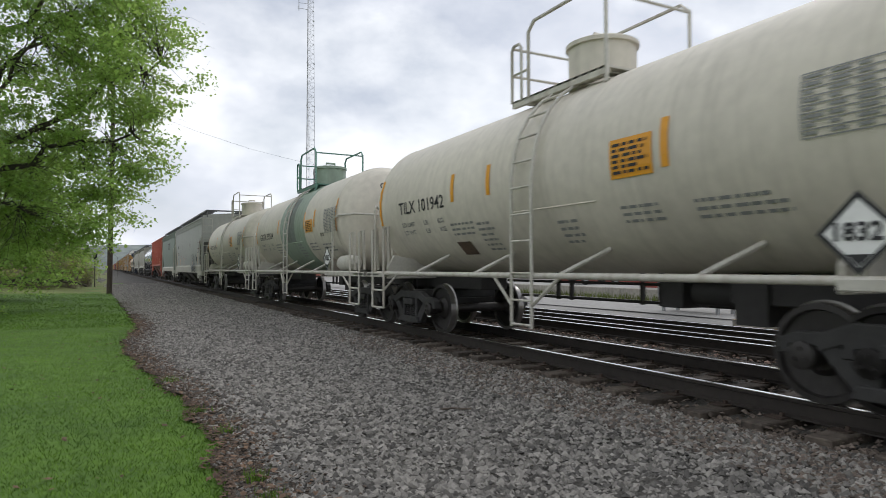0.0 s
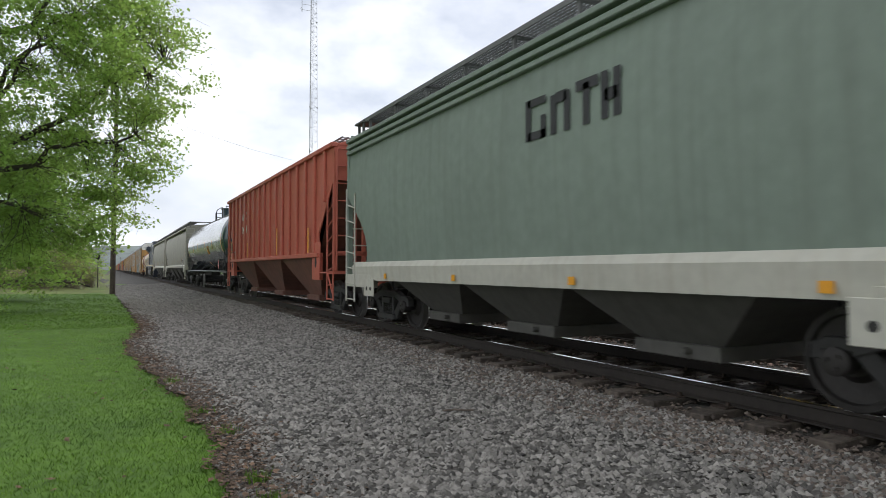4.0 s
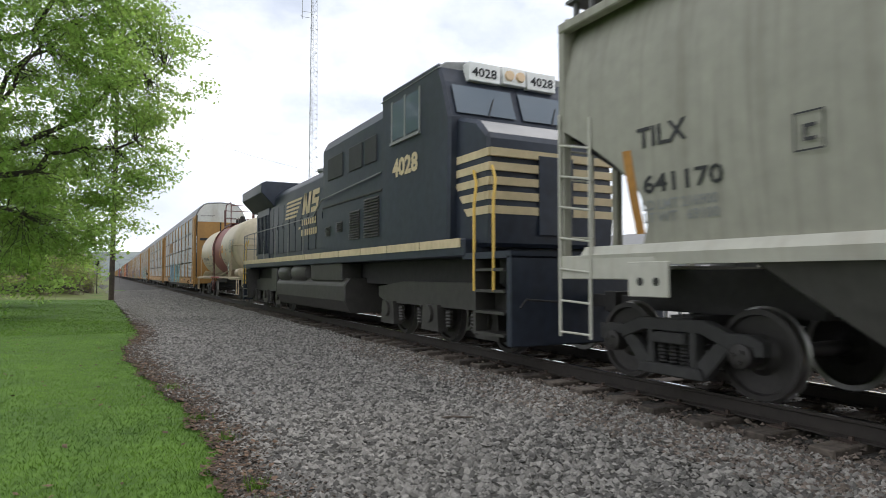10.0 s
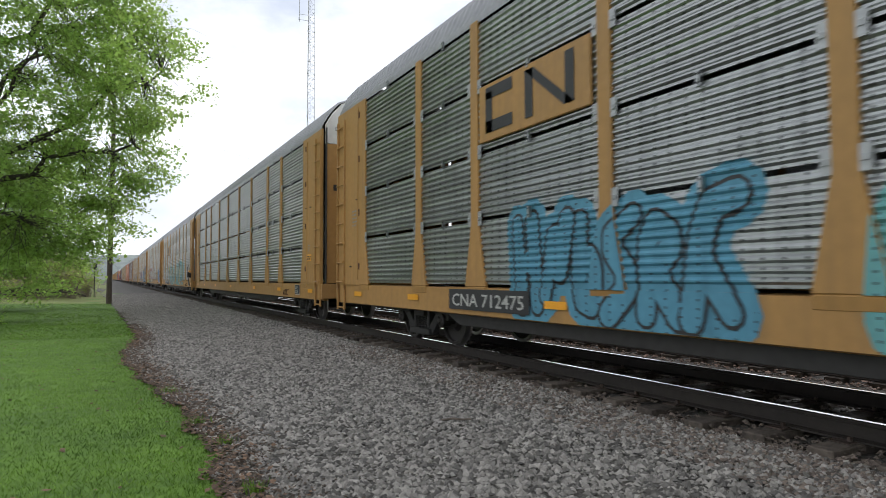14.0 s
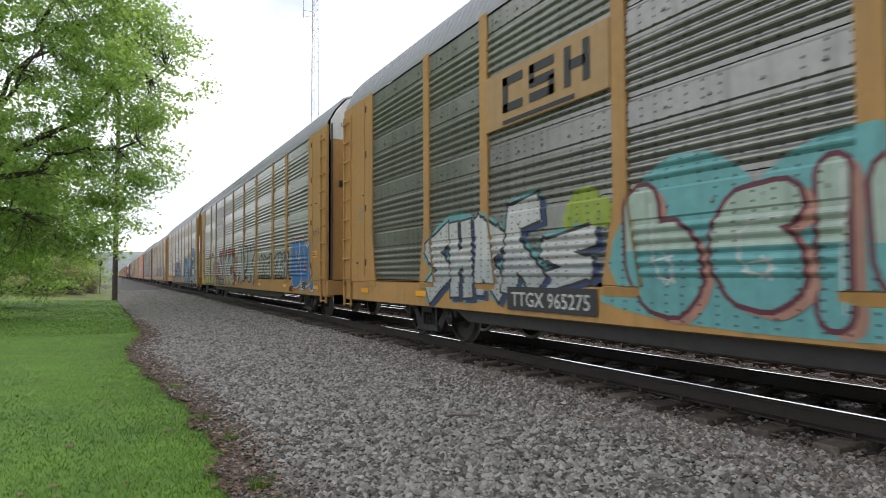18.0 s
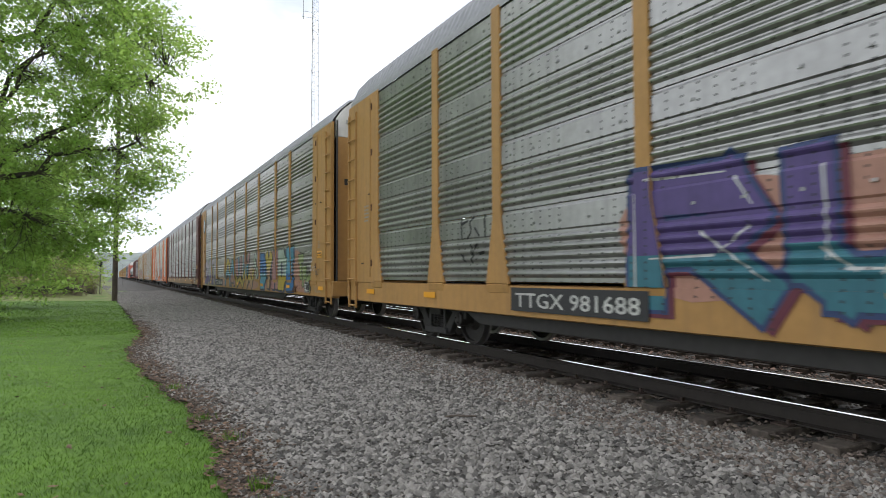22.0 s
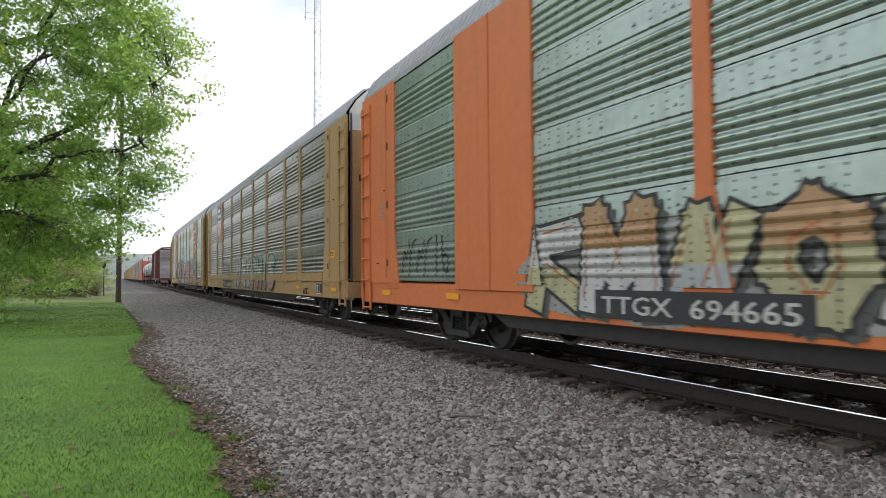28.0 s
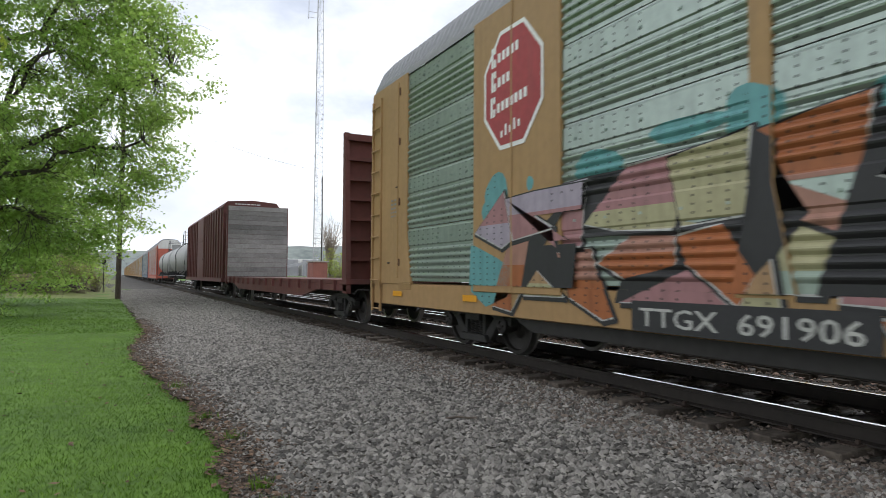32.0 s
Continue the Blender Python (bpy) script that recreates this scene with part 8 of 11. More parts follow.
    part("exhaust_stack", Shape().lathe([(4.3, 0.34), (4.72, 0.34), (4.74, 0.40), (4.82, 0.40), (4.82, 0.3), (4.5, 0.28)], 'z', (0, n(162.9), 0), 20), LETTER_GREY, car, smooth=40)
    # louvres, doors, windows of the hood
    def louvre(a, b, z0, z1, rows, x):
        s = Shape()
        for i in range(rows):
            z = z0 + (z1 - z0) * i / rows
            s.prism([(x, z), (x - 0.04, z), (x, z + (z1 - z0) / rows * 0.8)], 'y', n(a), n(b))
        part("louvre", s, LOCO_GRIME, car)
    louvre(154.85, 155.75, 2.1, 3.0, 14, -1.40)
    louvre(156.05, 156.75, 2.1, 2.8, 12, -1.40)
    louvre(157.3, 157.75, 2.35, 2.62, 5, -1.40)
    louvre(158.3, 158.7, 2.3, 2.55, 5, -1.40)
    for a, b in ((155.0, 155.7), (155.9, 156.8), (157.3, 158.5)):
        part("upper_grille", Shape().box(-1.425, -1.39, n(a), n(b), 3.75, 4.35), LETTER_BLACK, car, bevel=0.02)
    y = 159.15
    while y < 169.0:
        part("hood_door", Shape().box(-1.075, -1.05, n(y) + 0.03, n(y + 0.78) - 0.03, 2.05, 3.75).cyl((-1.09, n(y) + 0.1, 2.9), (-1.09, n(y) + 0.1, 3.1), 0.015), LOCO_BLACK, car, bevel=0.008)
        y += 0.8
    for i in range(8):
        part("radiator_rib", Shape().box(-1.13, -1.1, n(167.15) + i * 0.26, n(167.2) + i * 0.26, 2.1, 3.6), LOCO_BLACK, car)
    part("equipment_ledge", Shape().box(-1.43, -1.40, n(154.65), n(158.95), 3.06, 3.1), LOCO_GRIME, car)
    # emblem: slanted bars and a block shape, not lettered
    def para(u, v, w, h, k):
        return [(u + k * v, v), (u + w + k * v, v), (u + w + k * (v + h), v + h), (u + k * (v + h), v + h)]
    vs, fs = [], []
    for q in [para(0.0, 0.13 * i, 1.5 + 0.12 * i, 0.075, 0.35) for i in range(5)] + [para(2.2, 0.0, 0.26, 0.66, 0.35), para(2.78, 0.0, 0.26, 0.66, 0.35), para(3.2, 0.5, 0.72, 0.16, 0.35), para(3.2, 0.25, 0.72, 0.16, 0.35), para(3.2, 0.0, 0.72, 0.16, 0.35), para(3.2, 0.4, 0.24, 0.11, 0.35), para(3.68, 0.15, 0.24, 0.11, 0.35)]:
        o = len(vs)
        vs += q
        fs.append((o, o + 1, o + 2, o + 3))
    vs += [(2.43, 0.66), (2.69, 0.66), (2.9, 0.0), (2.66, 0.0)]
    fs.append(tuple(range(len(vs) - 4, len(vs))))
    mark("railroad_emblem", (vs, fs), on_side(n(164.46), 3.18, -1.08, 0.012), LOCO_CREAM, car, "cream slanted bars and block emblem")
    it = [(0.06 + 0.235 * i, 0.33, 0.17, 0.2) for i in range(7)] + [(0.225 * i, 0.0, 0.165, 0.2) for i in range(8)] + [(-0.32, 0.24, 0.22, 0.07)]
    mark("railroad_name_bars", rects(it), on_side(n(162.35), 2.50, -1.08, 0.012), LOCO_CREAM, car)
    # handrails
    hr = Shape()
    zz = 2.78
    hr.tube([(-1.5, n(169.9), 1.85), (-1.5, n(169.9), 2.85), (-1.5, n(169.3), 2.9), (-1.5, n(159.6), 2.9), (-1.46, n(158.9), 3.3), (-1.44, n(154.7), 3.45)], 0.018, 6)
    for s in (169.9, 169.3, 167.8, 166.0, 164.2, 162.4, 160.6):
        hr.tube([(-1.5, n(s), 1.85), (-1.5, n(s), 2.9)], 0.016, 6)
    hr.tube([(-1.5, n(169.98), 2.8), (1.5, n(169.98), 2.8)], 0.02, 6).tube([(-1.5, n(169.98), 2.35), (1.5, n(169.98), 2.35)], 0.02, 6)
    part("handrail", hr, LETTER_GREY, car, smooth=50)
    gr = Shape()
    for s, x in ((150.62, -1.50), (150.05, -1.50)):
        gr.tube([(x, n(s), 1.0), (x, n(s), 2.35), (x + 0.1, n(s) + 0.1, 2.7), (x + 0.2, n(s) + 0.35, 2.95)], 0.024, 6)
    for s in (169.95, 169.5):
        gr.tube([(-1.5, n(s), 0.9), (-1.5, n(s), 2.3), (-1.4, n(s) - 0.05, 2.7)], 0.024, 6)
    part("grab_iron", gr, GRAB_YELLOW, car, smooth=50)
    # steps, pilots, frame
    for e, sg in ((149.6, 1), (170.05, -1)):
        part("pilot", Shape().prism([(-1.5, 0.22), (1.5, 0.22), (1.5, 1.55), (-1.5, 1.55)], 'y', n(e), n(e) + sg * 0.12), LOCO_BLACK, car, bevel=0.02)
        st = Shape()
        for k in range(4):
            st.box(-1.52, -1.1, min(n(e + sg * 0.15), n(e + sg * 0.95)), max(n(e + sg * 0.15), n(e + sg * 0.95)), 0.35 + k * 0.32, 0.39 + k * 0.32)
        st.box(-1.5, -1.05, min(n(e + sg * 0.98), n(e + sg * 1.05)), max(n(e + sg * 0.98), n(e + sg * 1.05)), 0.33, 1.55)
        part("steps", st, LOCO_GRIME, car)
        part("end_deck", Shape().box(-1.5, 1.5, min(n(e), n(e + sg * 1.4)), max(n(e), n(e + sg * 1.4)), 1.5, 1.6), LOCO_BLACK, car)
    part("main_frame", Shape().box(-0.9, 0.9, n(150.2), n(169.6), 1.05, 1.55), STEEL_DARK, car)
    ft = [(-1.35, 1.18), (-1.48, 1.0), (-1.48, 0.62), (-1.3, 0.32), (1.3, 0.32), (1.48, 0.62), (1.48, 1.0), (1.35, 1.18)]
    part("fuel_tank", Shape().prism(ft, 'y', n(156.9), n(164.0)), LOCO_GRIME, car, bevel=0.03)
    for a, b in ((160.4, 162.1), (162.3, 163.8)):
        part("air_reservoir", Shape().lathe([(n(a), 0.001), (n(a) + 0.06, 0.24), (n(a) + 0.2, 0.29), (n(b) - 0.2, 0.29), (n(b) - 0.06, 0.24), (n(b), 0.001)], 'y', (-1.24, 0, 1.32), 18), LOCO_GRIME, car, smooth=50)
    part("battery_box", Shape().box(-1.46, -0.9, n(157.2), n(159.9), 1.1, 1.56), LOCO_GRIME, car, bevel=0.03)
    part("filter_box", Shape().box(-1.46, -0.9, n(164.1), n(164.9), 0.7, 1.5), LOCO_GRIME, car, bevel=0.03)
    for c in (152.75, 166.92):
        y = n(c)
        t = part("truck", Shape().box(-0.8, 0.8, y - 2.5, y + 2.5, 0.72, 0.95), STEEL_DARK, car, "dusty three-axle power truck")
        for sx in (-1, 1):
            fr = Shape().prism([(y - 2.75, 0.78), (y - 2.75, 1.0), (y - 1.4, 1.12), (y + 1.4, 1.12), (y + 2.75, 1.0), (y + 2.75, 0.78), (y + 2.3, 0.66), (y - 2.3, 0.66)], 'x', sx * 0.98, sx * 1.14)
            for o in (-2.05, 0.0, 2.05):
                fr.prism([(y + o - 0.30, 0.7), (y + o + 0.30, 0.7), (y + o + 0.36, 0.22), (y + o - 0.36, 0.22)], 'x', sx * 1.02, sx * 1.22)
                fr.cyl((sx * 1.2, y + o, 0.53), (sx * 1.28, y + o, 0.53), 0.16, 14)
            for o in (-1.5, -0.6, 0.6, 1.5):
                fr.lathe([(0.30 + 0.03 * k, 0.075 if k % 2 else 0.055) for k in range(12)], 'z', (sx * 1.12, y + o, 0), 10)
            fr.cyl((sx * 1.08, y - 2.1, 1.02), (sx * 1.08, y - 1.6, 1.02), 0.13, 10)
            part("side_frame", fr, LOCO_GRIME, t)
        for o in (-2.05, 0.0, 2.05):
            WHEELS_L.append(part("wheelset", LOCO_WHEELSET, None, t, at=pose(0, y + o, 0.53)))
    add_couplers(car, n(149.6), n(170.05))
    part("nose_door", Shape().box(-0.35, 0.35, n(150.47), n(150.5), 1.9, 3.2).cyl((0.25, n(150.46), 2.4), (0.25, n(150.46), 2.6), 0.02), LOCO_BLACK, car, bevel=0.02)
    part("grime_label", Shape().box(-1.41, -1.402, n(154.35), n(154.62), 2.1, 2.45), LOCO_CREAM, car)


# ---- graffiti: painted shapes that follow the ribs ----
PAINTS = {}


def paint(name, colour):
    if name not in PAINTS:
        tone = tuple(0.86 * c + 0.01 for c in colour)
        PAINTS[name] = panel_material("spray_" + name, tone, True, metal=0.1, rough=0.5, streak=0.38)
    return PAINTS[name]


for k, c in {"blue": (0.016, 0.133, 0.374), "azure": (0.004, 0.15, 0.40), "sky": (0.078, 0.281, 0.406), "teal": (0.125, 0.359, 0.367), "silver": (0.390, 0.406, 0.406), "white": (0.515, 0.515, 0.499), "black": (0.014, 0.014, 0.016),
             "red": (0.281, 0.027, 0.023), "cream": (0.437, 0.406, 0.234), "yellow": (0.484, 0.359, 0.031), "orange": (0.390, 0.117, 0.031), "pink": (0.390, 0.187, 0.195), "purple": (0.078, 0.047, 0.187),
             "lilac": (0.40, 0.345, 0.42), "green": (0.250, 0.328, 0.125), "navy": (0.016, 0.039, 0.133), "deepteal": (0.023, 0.148, 0.195), "salmon": (0.406, 0.203, 0.148), "peach": (0.429, 0.257, 0.125), "mint": (0.343, 0.429, 0.359),
             "lime": (0.281, 0.359, 0.039), "smoke": (0.078, 0.078, 0.074), "chalk": (0.328, 0.328, 0.312), "maroon": (0.117, 0.012, 0.031)}.items():
    paint(k, c)


STROKES = {}
STROKES['A'] = [[(0, 0), (0.42, 1), (0.58, 1), (1, 0)], [(0.22, 0.36), (0.8, 0.36)]]
STROKES['B'] = [[(0.05, 0), (0.05, 1), (0.72, 0.98), (0.86, 0.76), (0.62, 0.54), (0.1, 0.52)], [(0.62, 0.54), (0.95, 0.28), (0.74, 0), (0.05, 0)]]
STROKES['C'] = [[(1, 0.86), (0.6, 1), (0.14, 0.8), (0, 0.5), (0.14, 0.18), (0.6, 0), (1, 0.14)]]
STROKES['E'] = [[(1, 1), (0.05, 0.98), (0.05, 0), (1, 0.02)], [(0.05, 0.5), (0.8, 0.52)]]
STROKES['F'] = [[(1, 1), (0.05, 0.98), (0.08, 0)], [(0.05, 0.52), (0.75, 0.54)]]
STROKES['H'] = [[(0.05, 1), (0.05, 0)], [(0.05, 0.5), (0.95, 0.52)], [(0.95, 1), (0.95, 0)]]
STROKES['I'] = [[(0.5, 1), (0.48, 0)]]
STROKES['K'] = [[(0.05, 0), (0.05, 1)], [(0.95, 1), (0.15, 0.52), (1, 0)]]
STROKES['N'] = [[(0.05, 0), (0.1, 1), (0.9, 0.02), (0.95, 1)]]
STROKES['P'] = [[(0.08, 0), (0.05, 1), (0.8, 0.96), (0.92, 0.68), (0.7, 0.44), (0.1, 0.42)]]
STROKES['Q'] = [[(0.5, 1), (0.1, 0.8), (0.02, 0.4), (0.4, 0), (0.85, 0.15), (0.98, 0.6), (0.8, 0.92), (0.5, 1)], [(0.6, 0.3), (1, -0.08)]]
STROKES['R'] = [[(0.05, 0), (0.05, 1), (0.75, 0.96), (0.88, 0.7), (0.65, 0.48), (0.1, 0.46)], [(0.5, 0.46), (1, 0)]]
STROKES['S'] = [[(0.95, 0.9), (0.5, 1), (0.08, 0.82), (0.25, 0.56), (0.75, 0.46), (0.92, 0.2), (0.5, 0), (0.02, 0.12)]]
STROKES['T'] = [[(0, 0.98), (1, 1)], [(0.5, 0.98), (0.46, 0)]]
STROKES['U'] = [[(0.05, 1), (0.08, 0.2), (0.35, 0), (0.7, 0), (0.92, 0.22), (0.95, 1)]]
STROKES['V'] = [[(0, 1), (0.5, 0), (1, 1)]]
STROKES['D'] = [[(0.05, 0), (0.05, 1), (0.6, 0.98), (0.95, 0.7), (0.95, 0.3), (0.6, 0.02), (0.05, 0)]]
STROKES['M'] = [[(0.0, 0), (0.1, 1), (0.5, 0.3), (0.9, 1), (1.0, 0)]]
STROKES['O'] = [[(0.5, 1), (0.1, 0.82), (0.02, 0.4), (0.35, 0.02), (0.7, 0.02), (0.98, 0.4), (0.9, 0.82), (0.5, 1)]]
STROKES['W'] = [[(0.0, 1), (0.2, 0), (0.5, 0.7), (0.8, 0), (1.0, 1)]]
STROKES['Y'] = [[(0, 1), (0.5, 0.5), (1, 1)], [(0.5, 0.5), (0.45, 0)]]
STROKES['n'] = [[(0.03, 0), (0.1, 0.6), (0.34, 1), (0.66, 1), (0.9, 0.6), (0.97, 0)]]
# loose forms for writing that cannot be read
STROKES['a'] = [[(0, 0), (0.22, 0.92), (0.95, 1)], [(0.25, 0.45), (0.98, 0.06)]]
STROKES['b'] = [[(0.1, 1), (0.14, 0.1), (0.9, 0), (0.8, 0.6), (0.2, 0.5)]]
STROKES['c'] = [[(1, 1), (0.08, 0.76), (0.92, 0.34), (0, 0)]]
STROKES['d'] = [[(0, 0.1), (0.4, 1), (0.6, 0.18), (1, 0.95)]]
STROKES['e'] = [[(0.92, 0.9), (0.1, 0.84), (0.08, 0.16), (0.92, 0.04), (0.9, 0.5), (0.4, 0.46)]]
STROKES['f'] = [[(0.5, 1.04), (0.45, 0)], [(0, 0.72), (1, 0.86)], [(0.45, 0.3), (1, 0)]]
STROKES['g'] = [[(0, 0), (0.05, 0.95), (0.92, 0.72), (0.2, 0.42), (1, 0)]]
STROKES['h'] = [[(0.05, 1), (0.12, 0)], [(0.1, 0.45), (0.9, 0.56)], [(0.86, 1), (0.96, 0)]]
FLARE = ((1.10, 0.30), (1.30, 0.26), (2.05, 0.11), (5.2, 0.11))


def split_convex(poly, a, b, c):
    """Parts of a convex polygon with a*u + b*v - c below and above zero."""
    ds = [a * u + b * v - c for u, v in poly]
    if max(ds) <= 1e-6:
        return poly, None
    if min(ds) >= -1e-6:
        return None, poly
    lo, hi = [], []
    n = len(poly)
    for i in range(n):
        p, q, dp, dq = poly[i], poly[(i + 1) % n], ds[i], ds[(i + 1) % n]
        (lo if dp < 0 else hi).append(p)
        if dp * dq < 0:
            t = dp / (dp - dq)
            m = (p[0] + (q[0] - p[0]) * t, p[1] + (q[1] - p[1]) * t)
            lo.append(m)
            hi.append(m)
    return lo, hi


def stroke(line, w0, w1, round_end):
    """Convex pieces of a thick line that runs from width w0 to w1."""
    out = []
    n = len(line)
    for i in range(n - 1):
        a, b = line[i], line[i + 1]
        ra, rb = (w0 + (w1 - w0) * i / (n - 1)) / 2, (w0 + (w1 - w0) * (i + 1) / (n - 1)) / 2
        d = math.hypot(b[0] - a[0], b[1] - a[1]) or 1e-6
        ux, uy = (b[0] - a[0]) / d, (b[1] - a[1]) / d
        if not round_end:
            a = (a[0] - ux * ra * 0.85, a[1] - uy * ra * 0.85)
            b = (b[0] + ux * rb * 0.85, b[1] + uy * rb * 0.85)
        out.append([(a[0] - uy * ra, a[1] + ux * ra), (a[0] + uy * ra, a[1] - ux * ra), (b[0] + uy * rb, b[1] - ux * rb), (b[0] - uy * rb, b[1] + ux * rb)])
    if round_end:
        for i, p in enumerate(line):
            r = (w0 + (w1 - w0) * i / (n - 1)) / 2
            out.append([(p[0] + r * math.cos(6.2832 * q / 10), p[1] + r * math.sin(6.2832 * q / 10)) for q in range(10)])
    return out


def spray(car, kind, pieces, y, z, name="graffiti_letter", label="", solid_at=()):
    """pieces: (convex polygon, ((lower limit, paint), ...), lift). Paint follows panels, posts and sill; u runs towards the near end, v up."""
    depth = panel_depth(kind)
    levels = sorted(set([q for q in panel_cuts(kind)] + [1.10, 1.30, 2.05, ROW_Z[0]]))
    vs, fs, mi, slots, known = [], [], [], [], {}
    for poly, paints, lift in pieces:
        _, poly = split_convex(poly, 0, 1, 0.675 - z)
        if not poly:
            continue
        stack = [poly]
        top = max(v for u, v in poly) + z
        low = min(v for u, v in poly) + z
        cells = []
        rest = poly
        for c in sorted(levels + [q + z for q, p in paints[1:]]):
            if c <= low or c >= top or not rest:
                continue
            a, rest = split_convex(rest, 0, 1, c - z)
            if a:
                cells.append(a)
        if rest:
            cells.append(rest)
        u0, u1 = min(u for u, v in poly), max(u for u, v in poly)
        done = []
        for c in cells:
            zm = z + sum(v for u, v in c) / len(c)
            bits = [(c, False)]
            if zm > 1.10:
                for py in POSTS:
                    pu = y - py
                    if pu < u0 - 0.31 or pu > u1 + 0.31 or any(a < py < b for a, b in solid_at):
                        continue
                    k = 0 if zm < 1.30 else 1 if zm < 2.05 else 2
                    (za, ha), (zb, hb) = FLARE[k], FLARE[k + 1]
                    s = (hb - ha) / (zb - za)
                    fresh = []
                    for q, on in bits:
                        if on:
                            fresh.append((q, on))
                            continue
                        # |u - pu| < ha + s * (v + z - za)
                        left, q = split_convex(q, 1, s, pu - ha - s * (z - za))
                        if left:
                            fresh.append((left, False))
                        if q:
                            mid, right = split_convex(q, 1, -s, pu + ha + s * (z - za))
                            if mid:
                                fresh.append((mid, True))
                            if right:
                                fresh.append((right, False))
                    bits = fresh
            done += [(q, on, zm) for q, on in bits]
        for q, on, zm in done:
            p = paints[0][1]
            for lim, other in paints[1:]:
                if zm - z > lim:
                    p = other
            if p not in slots:
                slots.append(p)
            ids = []
            ym = y - sum(u for u, v in q) / len(q)
            for u, v in q:
                zz = z + v
                if zm < 1.10:
                    x = SILL_X - 0.003
                elif on:
                    x = -1.595
                elif abs(ym) > 11.75 or any(a < ym < b for a, b in solid_at):
                    x = -1.604
                else:
                    x = PX - depth(min(max(zz, ROW_Z[0]), 5.16))
                key = (round(x - lift, 4), round(y - u, 4), round(zz, 4))
                if key not in known:
                    known[key] = len(vs)
                    vs.append((x - lift, y - u, zz))
                if known[key] not in ids:
                    ids.append(known[key])
            if len(ids) > 2:
                fs.append(tuple(ids))
                mi.append(slots.index(p))
    if not fs:
        return None
    me = bpy.data.meshes.new(name)
    me.from_pydata(vs, [], fs)
    for p in slots:
        me.materials.append(PAINTS[p])
    me.polygons.foreach_set("material_index", mi)
    ob = new(name, me)
    ob.parent = car
    return tagged(ob, label)


def bands(fill, h):
    """One paint, or (lower, upper, share) as bands by height."""
    if isinstance(fill, str):
        return ((0, fill),)
    if len(fill) == 3 and not isinstance(fill[2], str):
        return ((0, fill[0]), (h * fill[2], fill[1]))
    return tuple((h * i / len(fill), f) for i, f in enumerate(fill))


def fat_letters(car, kind, body, y, z, w, h, fills, line, back=None, seed=0, fat=0.26, rim=0.07, soft=False, lean=0.0, light=None, drop=None, solid_at=(), fan=0.0):
    """Overlapping outlined letters; fills are taken in turn. back: halo paint; light: thin glint lines; drop: cast block shade."""
    r = random.Random(seed)
    n = len(body)
    step = w / n
    glow = []
    for i, ch in enumerate(body):
        lw, lh = step * r.uniform(0.98, 1.1), h * r.uniform(0.86, 0.98) * (1 + fan * abs(2 * (i + 0.5) / n - 1))
        fw = fat * h * r.uniform(0.92, 1.1)
        fw = min(fw, step * 0.42) if fat > 0.38 else min(fw, step * 0.29, h * 0.235)
        u0, v0 = i * step + fw * 0.35 + r.uniform(-0.03, 0.03) * step, fw * 0.5 - 0.02 + r.uniform(-0.03, 0.04) * h
        tilt = lean + r.uniform(-0.07, 0.07)
        base = (0.0065 if back else 0.004) + 0.0062 * (i % 2)
        under, over, glint = [], [], []
        fill = bands(fills[i % len(fills)], h)
        for line_pts in STROKES[ch]:
            pts = [(u0 + a * (lw - fw * 0.7) + tilt * b * lh, v0 + b * (lh - fw)) for a, b in line_pts]
            if soft:
                fine = [pts[0]]
                for q in range(1, len(pts) - 1):
                    p0, p1, p2 = pts[q - 1], pts[q], pts[q + 1]
                    fine += [tuple(p1[j] + (p0[j] - p1[j]) * 0.25 for j in (0, 1)), tuple(p1[j] + (p2[j] - p1[j]) * 0.25 for j in (0, 1))]
                pts = fine + [pts[-1]]
            wa, wb = fw * r.uniform(0.85, 1.15), fw * r.uniform(0.8, 1.2)
            if back:
                grow = 2 * rim + r.uniform(0.2, 0.34)
                for q in stroke(pts, wa + grow, wb + grow, True):
                    glow.append((q, ((0, back),), 0.0016 + 0.00003 * len(glow)))
            if drop:
                moved = [(a + 0.13, b - 0.07) for a, b in pts]
                under += [(q, ((0, drop),), base - 0.0005) for q in stroke(moved, wa + rim, wb + rim, soft)]
            for q in stroke(pts, wa + 2 * rim, wb + 2 * rim, soft):
                under.append((q, ((0, line),), base))
            for q in stroke(pts, wa, wb, soft):
                over.append((q, fill, base + 0.0028))
            if light:
                for a, b in zip(pts, pts[1:]):
                    d = math.hypot(b[0] - a[0], b[1] - a[1]) or 1
                    nx, ny = -(b[1] - a[1]) / d * (wa / 2 + rim * 0.6), (b[0] - a[0]) / d * (wa / 2 + rim * 0.6)
                    glint += [(q, ((0, light),), base + 0.0026) for q in stroke([(a[0] + nx, a[1] + ny), (b[0] + nx, b[1] + ny)], 0.028, 0.02, False)]
        prims = under + over + glint
        prims = [(q, p, l + 0.00012 * j) for j, (q, p, l) in enumerate(prims)]
        spray(car, kind, prims, y, z, "graffiti_letter", "spray-painted graffiti letter", solid_at)
    if glow:
        spray(car, kind, glow, y, z, "graffiti_background", "spray-painted background colour", solid_at)


